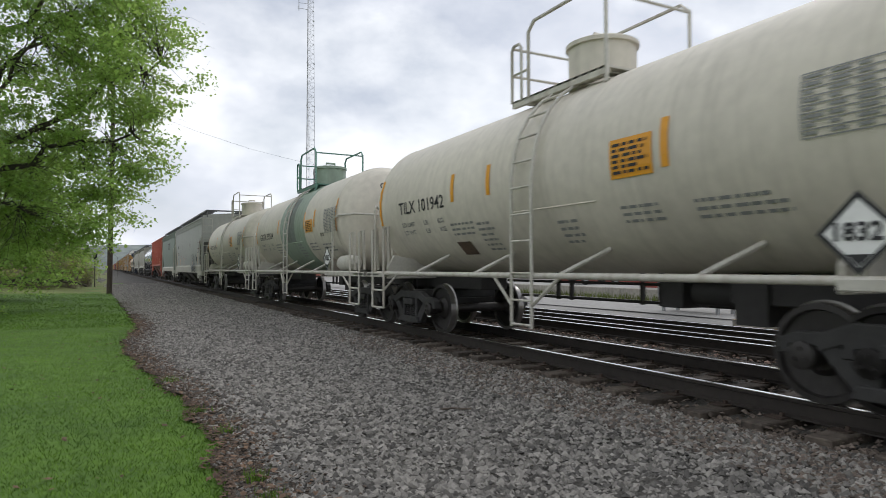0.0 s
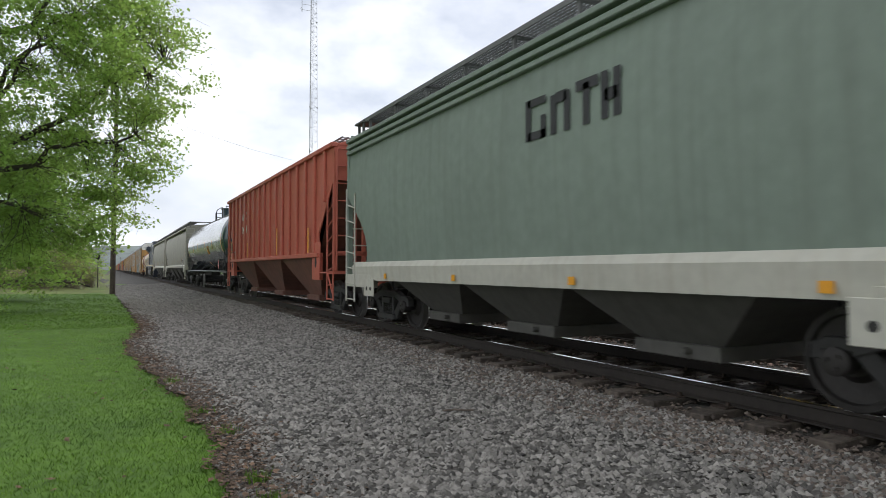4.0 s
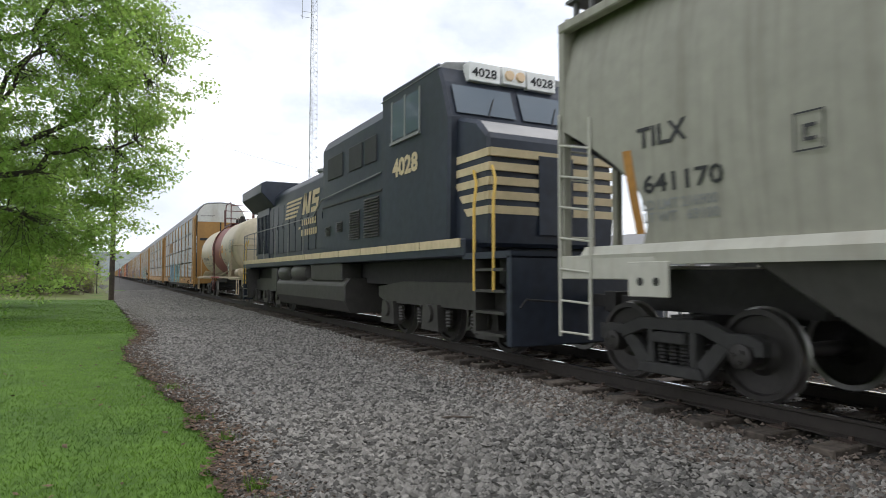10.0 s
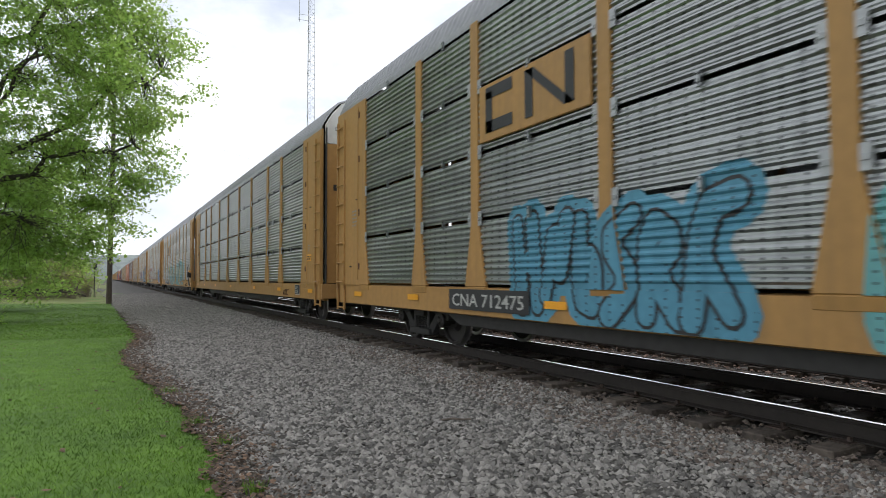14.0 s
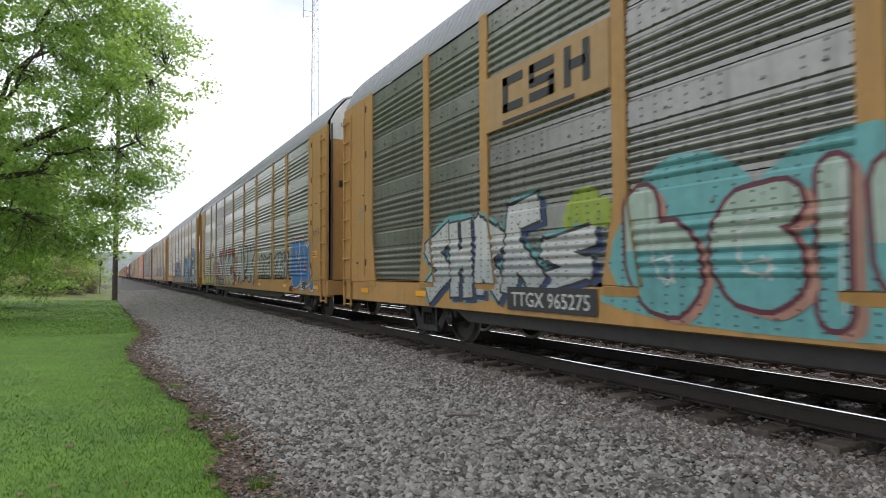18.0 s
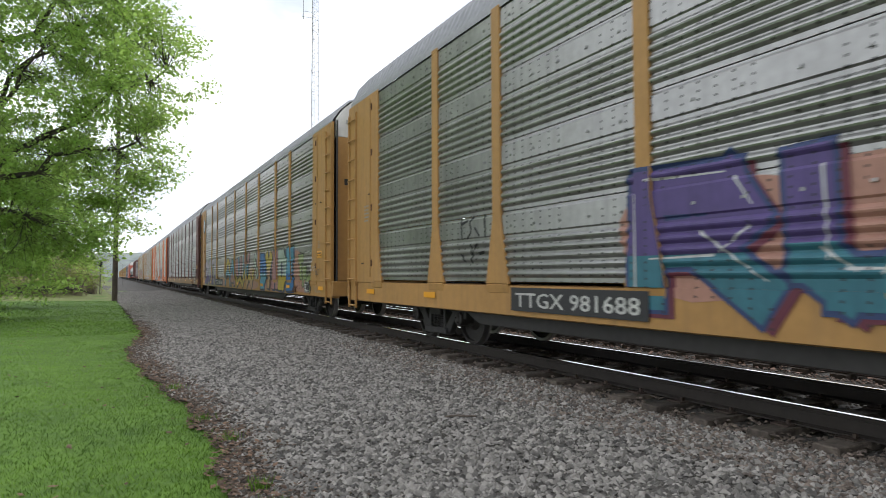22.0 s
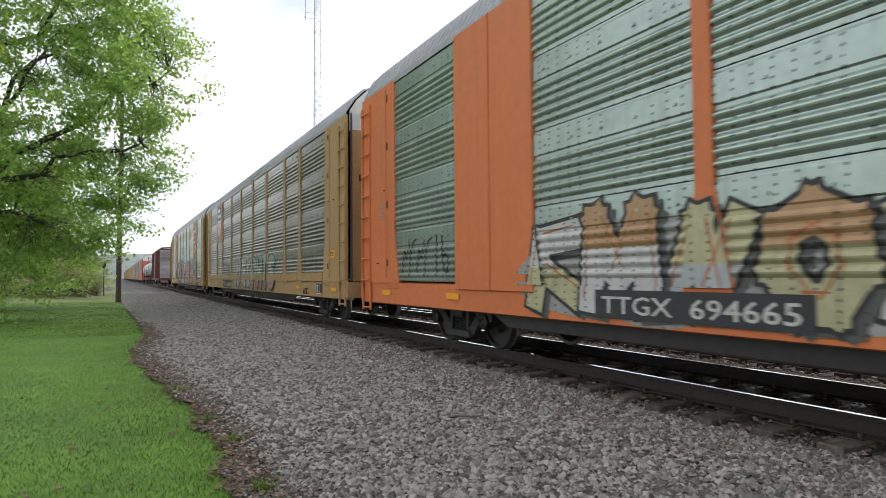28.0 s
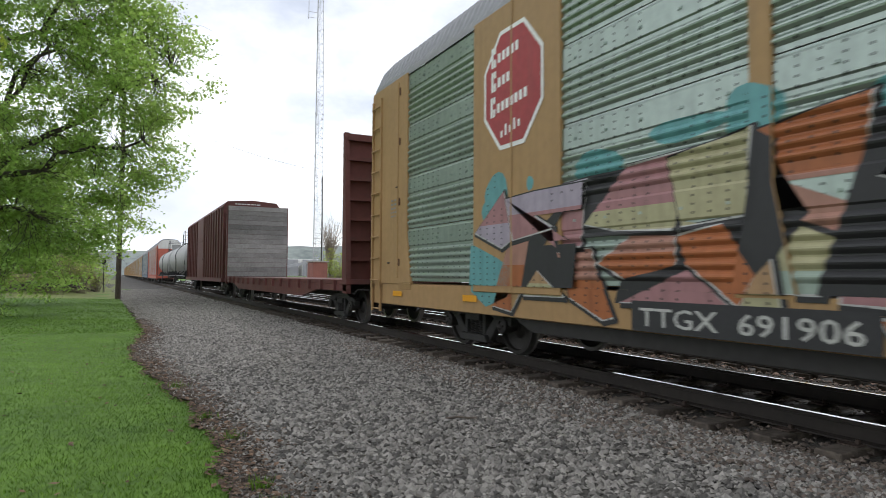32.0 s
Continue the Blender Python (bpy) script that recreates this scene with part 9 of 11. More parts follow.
def placed(car, kind, rows, line, back=None, fat=0.38, rim=0.06, soft=False, light=None, drop=None, solid_at=(), grow=0.2, seed=0):
    """Outlined letters set one by one; rows: (letter, from y, to y, from z, to z, fill)."""
    r = random.Random(seed)
    for i, (ch, y0, y1, z0, z1, fill) in enumerate(rows):
        w, h = y0 - y1, z1 - z0
        fw = min(fat * w, 0.3 * h)
        base = 0.0065 + 0.0062 * (i % 2)
        glow, under, over, glint = [], [], [], []
        for line_pts in STROKES[ch]:
            pts = [(fw / 2 + a * (w - fw), fw / 2 + b * (h - fw)) for a, b in line_pts]
            if soft:
                fine = [pts[0]]
                for q in range(1, len(pts) - 1):
                    p0, p1, p2 = pts[q - 1], pts[q], pts[q + 1]
                    fine += [tuple(p1[j] + (p0[j] - p1[j]) * 0.28 for j in (0, 1)), tuple(p1[j] + (p2[j] - p1[j]) * 0.28 for j in (0, 1))]
                pts = fine + [pts[-1]]
            wa, wb = fw * r.uniform(0.92, 1.1), fw * r.uniform(0.92, 1.15)
            if back:
                glow += [(q, ((0, back),), 0.0016 + 0.0004 * i + 0.00003 * j) for j, q in enumerate(stroke(pts, wa + 2 * rim + grow, wb + 2 * rim + grow, True))]
            if drop:
                under += [(q, ((0, drop),), base - 0.0005) for q in stroke([(a + 0.10, b - 0.06) for a, b in pts], wa + rim, wb + rim, soft)]
            under += [(q, ((0, line),), base) for q in stroke(pts, wa + 2 * rim, wb + 2 * rim, soft)]
            over += [(q, bands(fill, h), base + 0.0028) for q in stroke(pts, wa, wb, soft)]
            if light:
                for a, b in zip(pts, pts[1:]):
                    d = math.hypot(b[0] - a[0], b[1] - a[1]) or 1
                    nx, ny = -(b[1] - a[1]) / d * wa * 0.3, (b[0] - a[0]) / d * wa * 0.3
                    glint += [(q, ((0, light),), base + 0.0040) for q in stroke([(a[0] + nx, a[1] + ny), (b[0] + nx, b[1] + ny)], 0.03, 0.015, True)]
        if glow:
            spray(car, kind, glow, y0, z0, "graffiti_background", "spray-painted background colour", solid_at)
        prims = [(q, p, l + 0.00012 * j) for j, (q, p, l) in enumerate(under + over + glint)]
        spray(car, kind, prims, y0, z0, "graffiti_letter", "spray-painted graffiti letter", solid_at)


def shards(car, kind, y, z, rows, rim="black", wide=0.08, light=None, solid_at=(), name="graffiti_letter"):
    """Sharp-cornered painted fields, each fanned from its first corner; rows: (low paint, high paint, height of the change, corners as (y, z))."""
    for i, (p0, p1, zc, corners) in enumerate(rows):
        pts = [(y - a, b - z) for a, b in corners]
        lift = 0.006 + 0.0012 * i
        loop = pts + pts[:1]
        prims = [(q, ((0, rim),), lift + 0.00003 * j) for j, q in enumerate(stroke([(a + 0.03, b - 0.02) for a, b in loop], wide, wide, False))] if rim else []
        fill = ((0, p0), (zc - z, p1)) if p1 else ((0, p0),)
        prims += [((pts[0], pts[j], pts[j + 1]), fill, lift + 0.0007) for j in range(1, len(pts) - 1)]
        if light:
            prims += [(q, ((0, light),), lift + 0.0010) for j in range(len(pts)) if (i + j) % 3 != 1 for q in stroke([loop[j], loop[j + 1]], 0.024, 0.012, True)[:1]]
        spray(car, kind, [([*q], f, h) for q, f, h in prims], y, z, name, "sharp-cornered spray-painted graffiti field", solid_at)


def bubble(car, kind, y, z, corners, fill, line, edge, lift, wide=0.05):
    """One rounded letter: a smooth outline round its middle, a pale line and a coloured edge outside it."""
    n = len(corners)
    pts = []
    for i in range(n):
        p0, p1, p2, p3 = (corners[(i + q) % n] for q in (-1, 0, 1, 2))
        for t in (0.0, 0.33, 0.67):
            pts.append(tuple(0.5 * (2 * b + (c - a) * t + (2 * a - 5 * b + 4 * c - d) * t * t + (3 * b - a - 3 * c + d) * t ** 3) for a, b, c, d in zip(p0, p1, p2, p3)))
    pts = [(y - a, b - z) for a, b in pts]
    mid = (sum(p[0] for p in pts) / len(pts), sum(p[1] for p in pts) / len(pts))
    loop = pts + pts[:1]
    prims = [(q, ((0, edge),), lift + 0.00001 * j) for j, q in enumerate(stroke(loop, wide * 2.4, wide * 2.4, True))] if edge else []
    prims += [([mid, a, b], ((0, fill),), lift + 0.0012) for a, b in zip(loop, loop[1:])]
    prims += [(q, ((0, line),), lift + 0.0018 + 0.00001 * j) for j, q in enumerate(stroke(loop, wide, wide, True))]
    spray(car, kind, prims, y, z, "graffiti_letter", "rounded spray-painted graffiti letter with a pale outline")


def blobs(car, kind, p, rows, seed=0, solid_at=()):
    """Soft-edged background patches; rows: (y, z, half width, half height)."""
    r = random.Random(seed)
    for i, (y, z, a, b) in enumerate(rows):
        k, ph = r.uniform(0.06, 0.14), r.uniform(0, 6)
        out = [(a * math.cos(q) * (1 + k * math.sin(3 * q + ph)), b * math.sin(q) * (1 + k * math.sin(3 * q + ph))) for q in (2 * math.pi * j / 18 for j in range(18))]
        fan = [[(0, 0), out[j], out[(j + 1) % 18]] for j in range(18)]
        spray(car, kind, [(q, ((0, p),), 0.0006 + 0.00015 * i) for q in fan], y, z, "graffiti_background", "spray-painted background colour", solid_at)


def wild(car, kind, y, z, w, h, fills, line, back=None, seed=0, lean=0.25, n=None, **more):
    """An interlocked piece that cannot be read."""
    r = random.Random(seed)
    n = n or max(3, int(w / (h * 0.42)))
    body = "".join(r.choice("abcdefgh") for i in range(n))
    fat_letters(car, kind, body, y, z, w, h, fills, line, back, seed, lean=lean * 0.5, **more)


def scrawl(car, kind, y, z, w, h, p, seed=0, strokes=7, width=0.03, solid_at=()):
    """Thin looping spray lines."""
    r = random.Random(seed)
    sw = w / strokes
    for i in range(strokes):
        u0 = w * i / strokes
        line = r.choice(STROKES[r.choice("abcdefgh")])
        pts = [(u0 + sw * (0.05 + 1.0 * a), h * (0.05 + 0.9 * b)) for a, b in line]
        fine = [pts[0]]
        for q in range(1, len(pts) - 1):
            p0, p1, p2 = pts[q - 1], pts[q], pts[q + 1]
            for t in (0.15, 0.5, 0.85):
                s0 = tuple(p1[j] + (p0[j] - p1[j]) * 0.4 * (1 - t) for j in (0, 1))
                fine.append(tuple(s0[j] + (p2[j] - p1[j]) * 0.4 * t for j in (0, 1)))
        pts = fine + [pts[-1]]
        spray(car, kind, [(q, ((0, p),), 0.005 + 0.0002 * j) for j, q in enumerate(stroke(pts, width, width * 0.8, True))], y, z, "graffiti_stroke", "thin sprayed line", solid_at)


STENCIL = tex_material("worn_white_stencil", (0.46, 0.46, 0.43), 0.6, 0, 0.25, 14, 2, 0.05)


def sill_number(car, body, y, w, light=True, z=0.80):
    vs, fs = fit_text(body, w, 0.19, 0.008)
    if light:
        mark("number_panel", rects([(-0.12, -0.06, w + 0.24, 0.32)]), on_side(y, z, SILL_X, 0.026), LETTER_BLACK, car)
    mark("sill_number", (vs, fs), on_side(y, z, SILL_X, 0.031), STENCIL if light else LETTER_BLACK, car)


def rack_marks(car, seed=0):
    """Small print, reflectors and plates that every autorack carries."""
    mark("height_notice", rects([(0, 0, 0.42, 0.19)]), on_side(-12.16, 1.71, -1.6, 0.004), STRIPE, car)
    mark("height_notice_print", bar_rows(0.34, 0.13, 2, seed), on_side(-12.2, 1.74, -1.6, 0.008), LETTER_BLACK, car)
    mark("end_print", bar_rows(0.22, 0.2, 4, seed + 1, 0.4), on_side(-12.25, 1.98, -1.6, 0.002), LETTER_GREY, car)
    mark("end_print", bar_rows(0.3, 0.4, 5, seed + 2, 0.4), on_side(12.4, 2.4, -1.6, 0.002), LETTER_GREY, car)
    mark("data_plate", rects([(0, 0, 0.5, 0.27)]), on_side(-10.85, 0.77, SILL_X, 0.026), LETTER_BLACK, car)
    mark("data_plate_print", rects([(-0.01, -0.012, 0.52, 0.012), (-0.01, 0.27, 0.52, 0.012), (-0.01, 0, 0.01, 0.27), (0.5, 0, 0.01, 0.27), (0.06, 0.05, 0.16, 0.02), (0.06, 0.1, 0.12, 0.02), (0.06, 0.15, 0.14, 0.02), (0.06, 0.2, 0.16, 0.02), (0.30, 0.04, 0.012, 0.19), (0.02, 0.03, 0.46, 0.008)]), on_side(-10.85, 0.77, SILL_X, 0.030), LETTER_WHITE, car)
    for y in (-12.2, -8.6, -4.6, 0.6, 5.2, 9.4, 12.3):
        mark("reflector", rects([(0, 0, 0.45, 0.1)]), on_side(y, 0.84, SILL_X, 0.024), STRIPE, car)
    r = random.Random(seed)
    for y, z in ((-12.05, 3.2), (-12.5, 3.2), (-12.05, 1.45), (12.1, 3.0), (12.5, 1.5)):
        part("door_lug", Shape().box(-1.63, -1.59, y - 0.03, y + 0.03, z - 0.013, z + 0.013), TRUCK_STEEL, car, bevel=0.006)
    for y in (-11.98, 11.98):
        for z in (1.5, 2.7, 3.9, 4.9):
            part("door_hinge", Shape().cyl((-1.60, y, z - 0.07), (-1.60, y, z + 0.07), 0.018, 8), RUST, car, smooth=40)
    for y in (-9.7, -9.85, -10.0):
        part("sill_step", Shape().tube([(SILL_X, y + 0.06, 0.74), (SILL_X - 0.07, y + 0.05, 0.74), (SILL_X - 0.07, y, 0.86), (SILL_X, y, 0.9)], 0.012, 5), RUST, car)
    if seed in (1, 5, 6, 8):
        for q in range(4):
            line = r.choice(STROKES[r.choice("abcdefgh")])
            spray(car, "even", [(w, ((0, "smoke" if seed != 5 else "maroon"),), 0.003 + 0.0002 * j) for j, w in enumerate(stroke([(0.15 * q + a * 0.15, b * 0.16) for a, b in line], 0.02, 0.014, True))], -11.98, 1.25, "graffiti_stroke", "thin sprayed line")
    for x, z in ((-1.25, 5.15), (0.35, 5.05)):
        vs, fs = fit_text("EXCESS HEIGHT CAR", 0.85, 0.09, 0.01)
        mark("end_notice", (vs, fs), lambda u, v: (x + u, -13.56, z + v), LETTER_BLACK, car)
    mark("end_print", bar_rows(0.5, 0.3, 3, seed + 5), lambda u, v: (-1.2 + u, -13.56, 2.9 + v), LETTER_GREY, car)
    mark("vent_slot", rects([(0, 0, 0.75, 0.16)]), lambda u, v: (-1.3 + u, -13.56, 3.55 + v), LETTER_BLACK, car)


def emblem_plate(car, y0, y1, z0, z1, frame_m):
    part("emblem_plate", Shape().box(-1.612, -1.56, y1, y0, z0, z1), frame_m, car, bevel=0.01)


def build_autoracks():
    k = "even"
    car, L = autorack(200.25, "yellow autorack with ribbed grey sides and blue graffiti", RACK_YELLOW, PANEL_CN, k)
    rack_marks(car, 1)
    emblem_plate(car, 6.75, 4.25, 3.25, 4.1, RACK_YELLOW)
    it = [(0.1, 0.1, 0.18, 0.6), (0.1, 0.1, 0.7, 0.17), (0.1, 0.6, 0.7, 0.17), (1.1, 0.1, 0.18, 0.65), (1.95, 0.1, 0.18, 0.65)]
    vs, fs = rects(it)
    o = len(vs)
    vs += [(1.1, 0.75), (1.3, 0.75), (2.12, 0.1), (1.92, 0.1)]
    fs.append((o, o + 1, o + 2, o + 3))
    mark("owner_emblem", (vs, fs), on_side(6.65, 3.27, -1.612, 0.008), LETTER_BLACK, car, "black block emblem on a yellow plate")
    sill_number(car, "CNA 712475", 7.65, 2.0)
    mark("sill_lettering", rects([(0.09 * q, 0, 0.06, 0.09) for q in range(9)]), on_side(-6.37, 0.87, SILL_X, 0.008), LETTER_BLACK, car)
    fat_letters(car, k, "hdbcga", 5.85, 0.76, 3.45, 1.45, ("sky",), "black", "sky", seed=3, soft=True, fat=0.4, rim=0.04)
    fat_letters(car, k, "gefdba", 1.1, 0.76, 3.9, 1.4, ("teal",), "black", "teal", seed=5, soft=True, fat=0.4, rim=0.04)

    car, L = autorack(228.55, "yellow autorack with ribbed grey sides and white spray outlines", RACK_YELLOW, PANEL_CN, k)
    rack_marks(car, 2)
    scrawl(car, k, 11.1, 0.95, 2.1, 1.2, "chalk", 4, 3, 0.06)
    scrawl(car, k, -9.9, 1.2, 1.1, 0.7, "white", 6, 3, 0.03)

    k = "grouped"
    car, L = autorack(256.9, "yellow autorack with dusty ribbed sides and teal graffiti", RACK_YELLOW, PANEL_BROWNISH, k)
    rack_marks(car, 3)
    emblem_plate(car, 6.84, 4.16, 3.33, 4.15, RACK_TAN)
    mark("owner_emblem", rects([(0.2, 0.25, 0.5, 0.12), (0.2, 0.25, 0.13, 0.5), (0.2, 0.63, 0.5, 0.12), (0.85, 0.25, 0.55, 0.12), (0.85, 0.44, 0.55, 0.12), (0.85, 0.63, 0.55, 0.12), (1.28, 0.25, 0.12, 0.25), (0.85, 0.5, 0.12, 0.25), (1.6, 0.25, 0.13, 0.5), (1.95, 0.25, 0.13, 0.5), (1.7, 0.45, 0.3, 0.12), (0.2, 0.08, 1.6, 0.06)]), on_side(6.55, 3.28, -1.612, 0.008), LETTER_BLACK, car, "dark block emblem")
    sill_number(car, "TTGX 965275", 6.2, 1.65)
    scrawl(car, k, -9.5, 1.25, 1.7, 0.9, "white", 8, 3, 0.035)
    part("brake_shelf", Shape().box(-1.72, -1.60, -12.35, -11.95, 1.66, 1.78), STRIPE, car, "yellow step beside the hand brake", bevel=0.012)
    part("hand_brake", Shape().box(-1.72, -1.60, -12.55, -12.15, 1.30, 1.62).lathe([(0, 0.001), (0, 0.17), (0.05, 0.19), (0.08, 0.15), (0.08, 0.001)], 'x', (-1.8, -12.3, 1.5), 18).tube([(-1.76, -12.3, 1.55), (-1.8, -12.45, 2.0), (-1.76, -12.5, 2.1)], 0.02, 6), STEEL_DARK, car, "greasy hand brake with a lever", smooth=40)
    part("brake_chain", Shape().tube([(-1.72, -12.3, 1.3), (-1.66, -12.2, 0.8), (-1.64, -11.6, 0.5), (-1.62, -11.2, 0.62), (-1.5, -11.0, 0.72)], 0.022, 5), TRUCK_STEEL, car)
    blobs(car, k, "teal", ((7.9, 1.7, 1.1, 0.5), (3.1, 1.6, 1.1, 0.75), (1.6, 1.6, 1.2, 0.7), (0.2, 1.5, 1.0, 0.75), (-2.3, 1.7, 0.9, 0.75), (-3.5, 1.7, 0.9, 0.75), (-4.6, 1.9, 1.0, 0.8), (-5.8, 1.8, 1.0, 0.85), (-6.9, 1.7, 0.7, 0.85), (-4.0, 0.95, 2.6, 0.25), (2.0, 0.92, 2.4, 0.2)), 11)
    sil = ("silver", "white", 0.45)
    placed(car, k, (("c", 8.95, 8.05, 0.8, 2.05, sil), ("h", 8.1, 7.3, 0.85, 2.1, sil), ("g", 7.3, 6.4, 0.9, 2.15, sil), ("a", 6.45, 5.5, 0.95, 2.27, sil), ("c", 5.6, 4.45, 1.0, 1.8, sil)), "black", "teal", 0.36, 0.045, drop="navy", grow=0.1, light="white")
    wild(car, k, 5.0, 1.85, 0.8, 0.4, ("lime",), "lime", None, 19, 0.1, 2, soft=True)
    tl = ("teal", "mint", 0.5)
    placed(car, k, (("b", 4.0, 2.9, 0.8, 2.15, tl), ("e", 2.9, 1.9, 0.85, 2.1, tl), ("I", 2.0, 1.4, 0.8, 2.15, tl), ("b", 1.45, 0.4, 0.8, 2.1, tl), ("f", 0.45, -0.6, 0.76, 2.15, tl)), "maroon", None, 0.4, 0.05, soft=True, light="white", drop="salmon")
    tl = ("teal", "mint", 0.35)
    placed(car, k, (("R", -1.65, -2.85, 1.0, 2.3, tl), ("U", -2.8, -3.95, 0.95, 2.2, tl), ("I", -4.05, -4.95, 0.76, 2.45, ("cream", "black", 0.75)), ("A", -4.95, -6.1, 1.05, 2.25, tl), ("K", -6.1, -6.95, 1.05, 2.3, tl)), "black", None, 0.42, 0.05, soft=True, light="white")
    spray(car, k, [([(0, 0), (0.95, 0), (0.95, 0.28), (0, 0.28)], ((0, "peach"),), 0.006)], -5.2, 0.77, "painted_panel", "orange painted sill panel")
    mark("panel_bars", rects([(0.1, 0.05, 0.07, 0.18), (0.02, 0.2, 0.24, 0.05), (0.4, 0.05, 0.07, 0.18), (0.32, 0.2, 0.24, 0.05), (0.64, 0.05, 0.07, 0.2), (0.7, 0.12, 0.16, 0.06)]), on_side(-5.25, 0.78, SILL_X, 0.014), PAINTS["maroon"], car)

    car, L = autorack(285.24, "yellow autorack with grey ribbed sides and bold letter graffiti", RACK_YELLOW, PANEL_GREY, k)
    rack_marks(car, 4)
    sill_number(car, "TTGX  973193", 6.35, 2.4)
    mark("faded_lettering", rects([(0.28 * i, 0.0 if i % 3 else 0.05, 0.2, 0.09) for i in range(8)] + [(0.28 * i, 0.0, 0.07, 0.28) for i in range(8)] + [(0.28 * i, 0.22, 0.2, 0.07) for i in (0, 1, 2, 3, 6)]), on_side(6.5, 3.86, PX - 0.056, 0.006), LETTER_GREY, car)
    blobs(car, k, "red", ((9.3, 2.25, 0.5, 0.16), (8.2, 2.28, 0.4, 0.18), (7.1, 1.6, 0.6, 0.45), (6.3, 1.5, 0.5, 0.4), (5.3, 2.2, 0.45, 0.35), (4.6, 2.35, 0.4, 0.22), (3.3, 2.2, 0.4, 0.35), (2.2, 2.3, 0.7, 0.28), (1.3, 2.2, 0.5, 0.3), (1.8, 1.4, 0.5, 0.5), (0.95, 1.1, 0.5, 0.35), (4.9, 1.6, 0.8, 0.5)), 3)
    blobs(car, k, "peach", ((0.35, 1.6, 0.55, 0.5), (-0.1, 2.0, 0.4, 0.3)), 4)
    bubble(car, k, -9.5, 0.74, [(-11.8, 1.45), (-12.05, 1.15), (-12.18, 0.97), (-12.07, 0.79), (-11.85, 0.79), (-11.6, 1.0)], "azure", "white", "red", 0.004)
    bubble(car, k, -9.5, 0.74, [(-10.69, 2.3), (-11.03, 2.23), (-11.31, 2.36), (-11.22, 2.22), (-11.48, 2.03), (-11.66, 2.06), (-11.84, 2.17), (-11.8, 1.74), (-11.8, 1.1), (-11.69, 0.95), (-11.2, 0.88), (-10.85, 1.0), (-10.75, 1.45), (-10.65, 1.95)], "azure", "white", "red", 0.007)
    bubble(car, k, -9.5, 0.74, [(-9.96, 2.34), (-10.02, 2.22), (-10.44, 2.29), (-10.63, 2.13), (-10.65, 1.98), (-10.52, 1.76), (-10.73, 1.54), (-10.84, 1.25), (-10.8, 1.03), (-10.6, 0.92), (-10.33, 0.85), (-9.91, 0.87), (-9.7, 1.09), (-9.55, 1.39), (-9.67, 1.78), (-9.6, 2.05), (-9.73, 2.24)], "azure", "white", "red", 0.010)
    for eye in ([(-10.22, 1.99), (-10.3, 1.9), (-10.28, 1.77), (-10.2, 1.84)], [(-10.24, 1.56), (-10.32, 1.45), (-10.31, 1.29), (-10.22, 1.38)], [(-10.62, 1.72), (-10.88, 1.63), (-10.73, 1.55), (-10.52, 1.61)], [(-11.27, 1.62), (-11.49, 1.38), (-11.32, 1.38), (-11.15, 1.36)]):
        bubble(car, k, -9.5, 0.74, eye, "red", "white", None, 0.0135, 0.025)
    spray(car, k, [(q, ((0, "white"),), 0.0135 + 0.00002 * j) for j, q in enumerate(stroke([(1.68, 1.46), (1.64, 1.25), (1.72, 1.02), (1.78, 0.86)], 0.04, 0.03, True))], -9.5, 0.74, "graffiti_stroke", "thin sprayed line")
    placed(car, k, (("A", 0.3, -1.15, 0.98, 2.45, "silver"), ("P", -1.2, -2.35, 1.0, 2.45, "silver"), ("K", -2.4, -3.75, 0.98, 2.45, "silver")), "black", None, 0.36, 0.05, drop="black")
    wild(car, k, -4.6, 1.2, 2.3, 0.85, ("silver", "cream"), "black", None, 21, 0.2, 5)
    wild(car, k, -7.2, 1.2, 1.9, 0.85, ("mint", "silver"), "black", None, 22, 0.2, 4)
    fill = ("cream", "silver", 0.3)
    placed(car, k, (("V", 5.75, 4.1, 1.1, 2.25, "silver"), ("K", 4.15, 2.6, 0.76, 2.3, fill), ("C", 2.7, 1.0, 0.76, 2.2, fill)), "black", None, 0.36, 0.06, light="white")
    placed(car, k, (("e", 7.4, 6.6, 1.15, 2.0, "pink"), ("d", 6.6, 5.8, 1.15, 1.9, "salmon")), "maroon", None, 0.3, 0.03, light="white")
    fill = ("lime", "cream", 0.22)
    placed(car, k, (("E", 11.1, 10.0, 0.76, 2.15, fill), ("O", 9.95, 8.85, 0.76, 2.2, fill), ("E", 8.75, 7.65, 0.76, 2.25, fill)), "black", None, 0.42, 0.06, drop="black")
    scrawl(car, k, 0.95, 1.85, 0.7, 0.4, "black", 23, 3, 0.03)
    scrawl(car, k, 0.7, 0.78, 0.5, 0.28, "black", 24, 3, 0.025)
    scrawl(car, k, -12.24, 2.3, 0.6, 0.2, "black", 25, 4, 0.03)

    car, L = autorack(313.35, "yellow autorack covered with blue and yellow graffiti", RACK_YELLOW, PANEL_GREY, k)
    rack_marks(car, 5)
    sill_number(car, "TTGX 981688", 6.45, 2.35)
    blobs(car, k, "yellow", ((-3.6, 1.6, 0.5, 0.5), (-5.2, 2.5, 1.3, 0.25), (-7.2, 2.75, 1.2, 0.22), (-8.6, 2.9, 0.6, 0.16), (-11.4, 2.2, 0.6, 0.5), (-12.3, 1.75, 0.8, 0.3)), 5)
    blobs(car, k, "pink", ((-11.0, 2.8, 0.9, 0.18), (-12.5, 2.12, 0.45, 0.16), (-11.7, 1.3, 0.4, 0.25), (-1.6, 0.9, 1.6, 0.18)), 6)
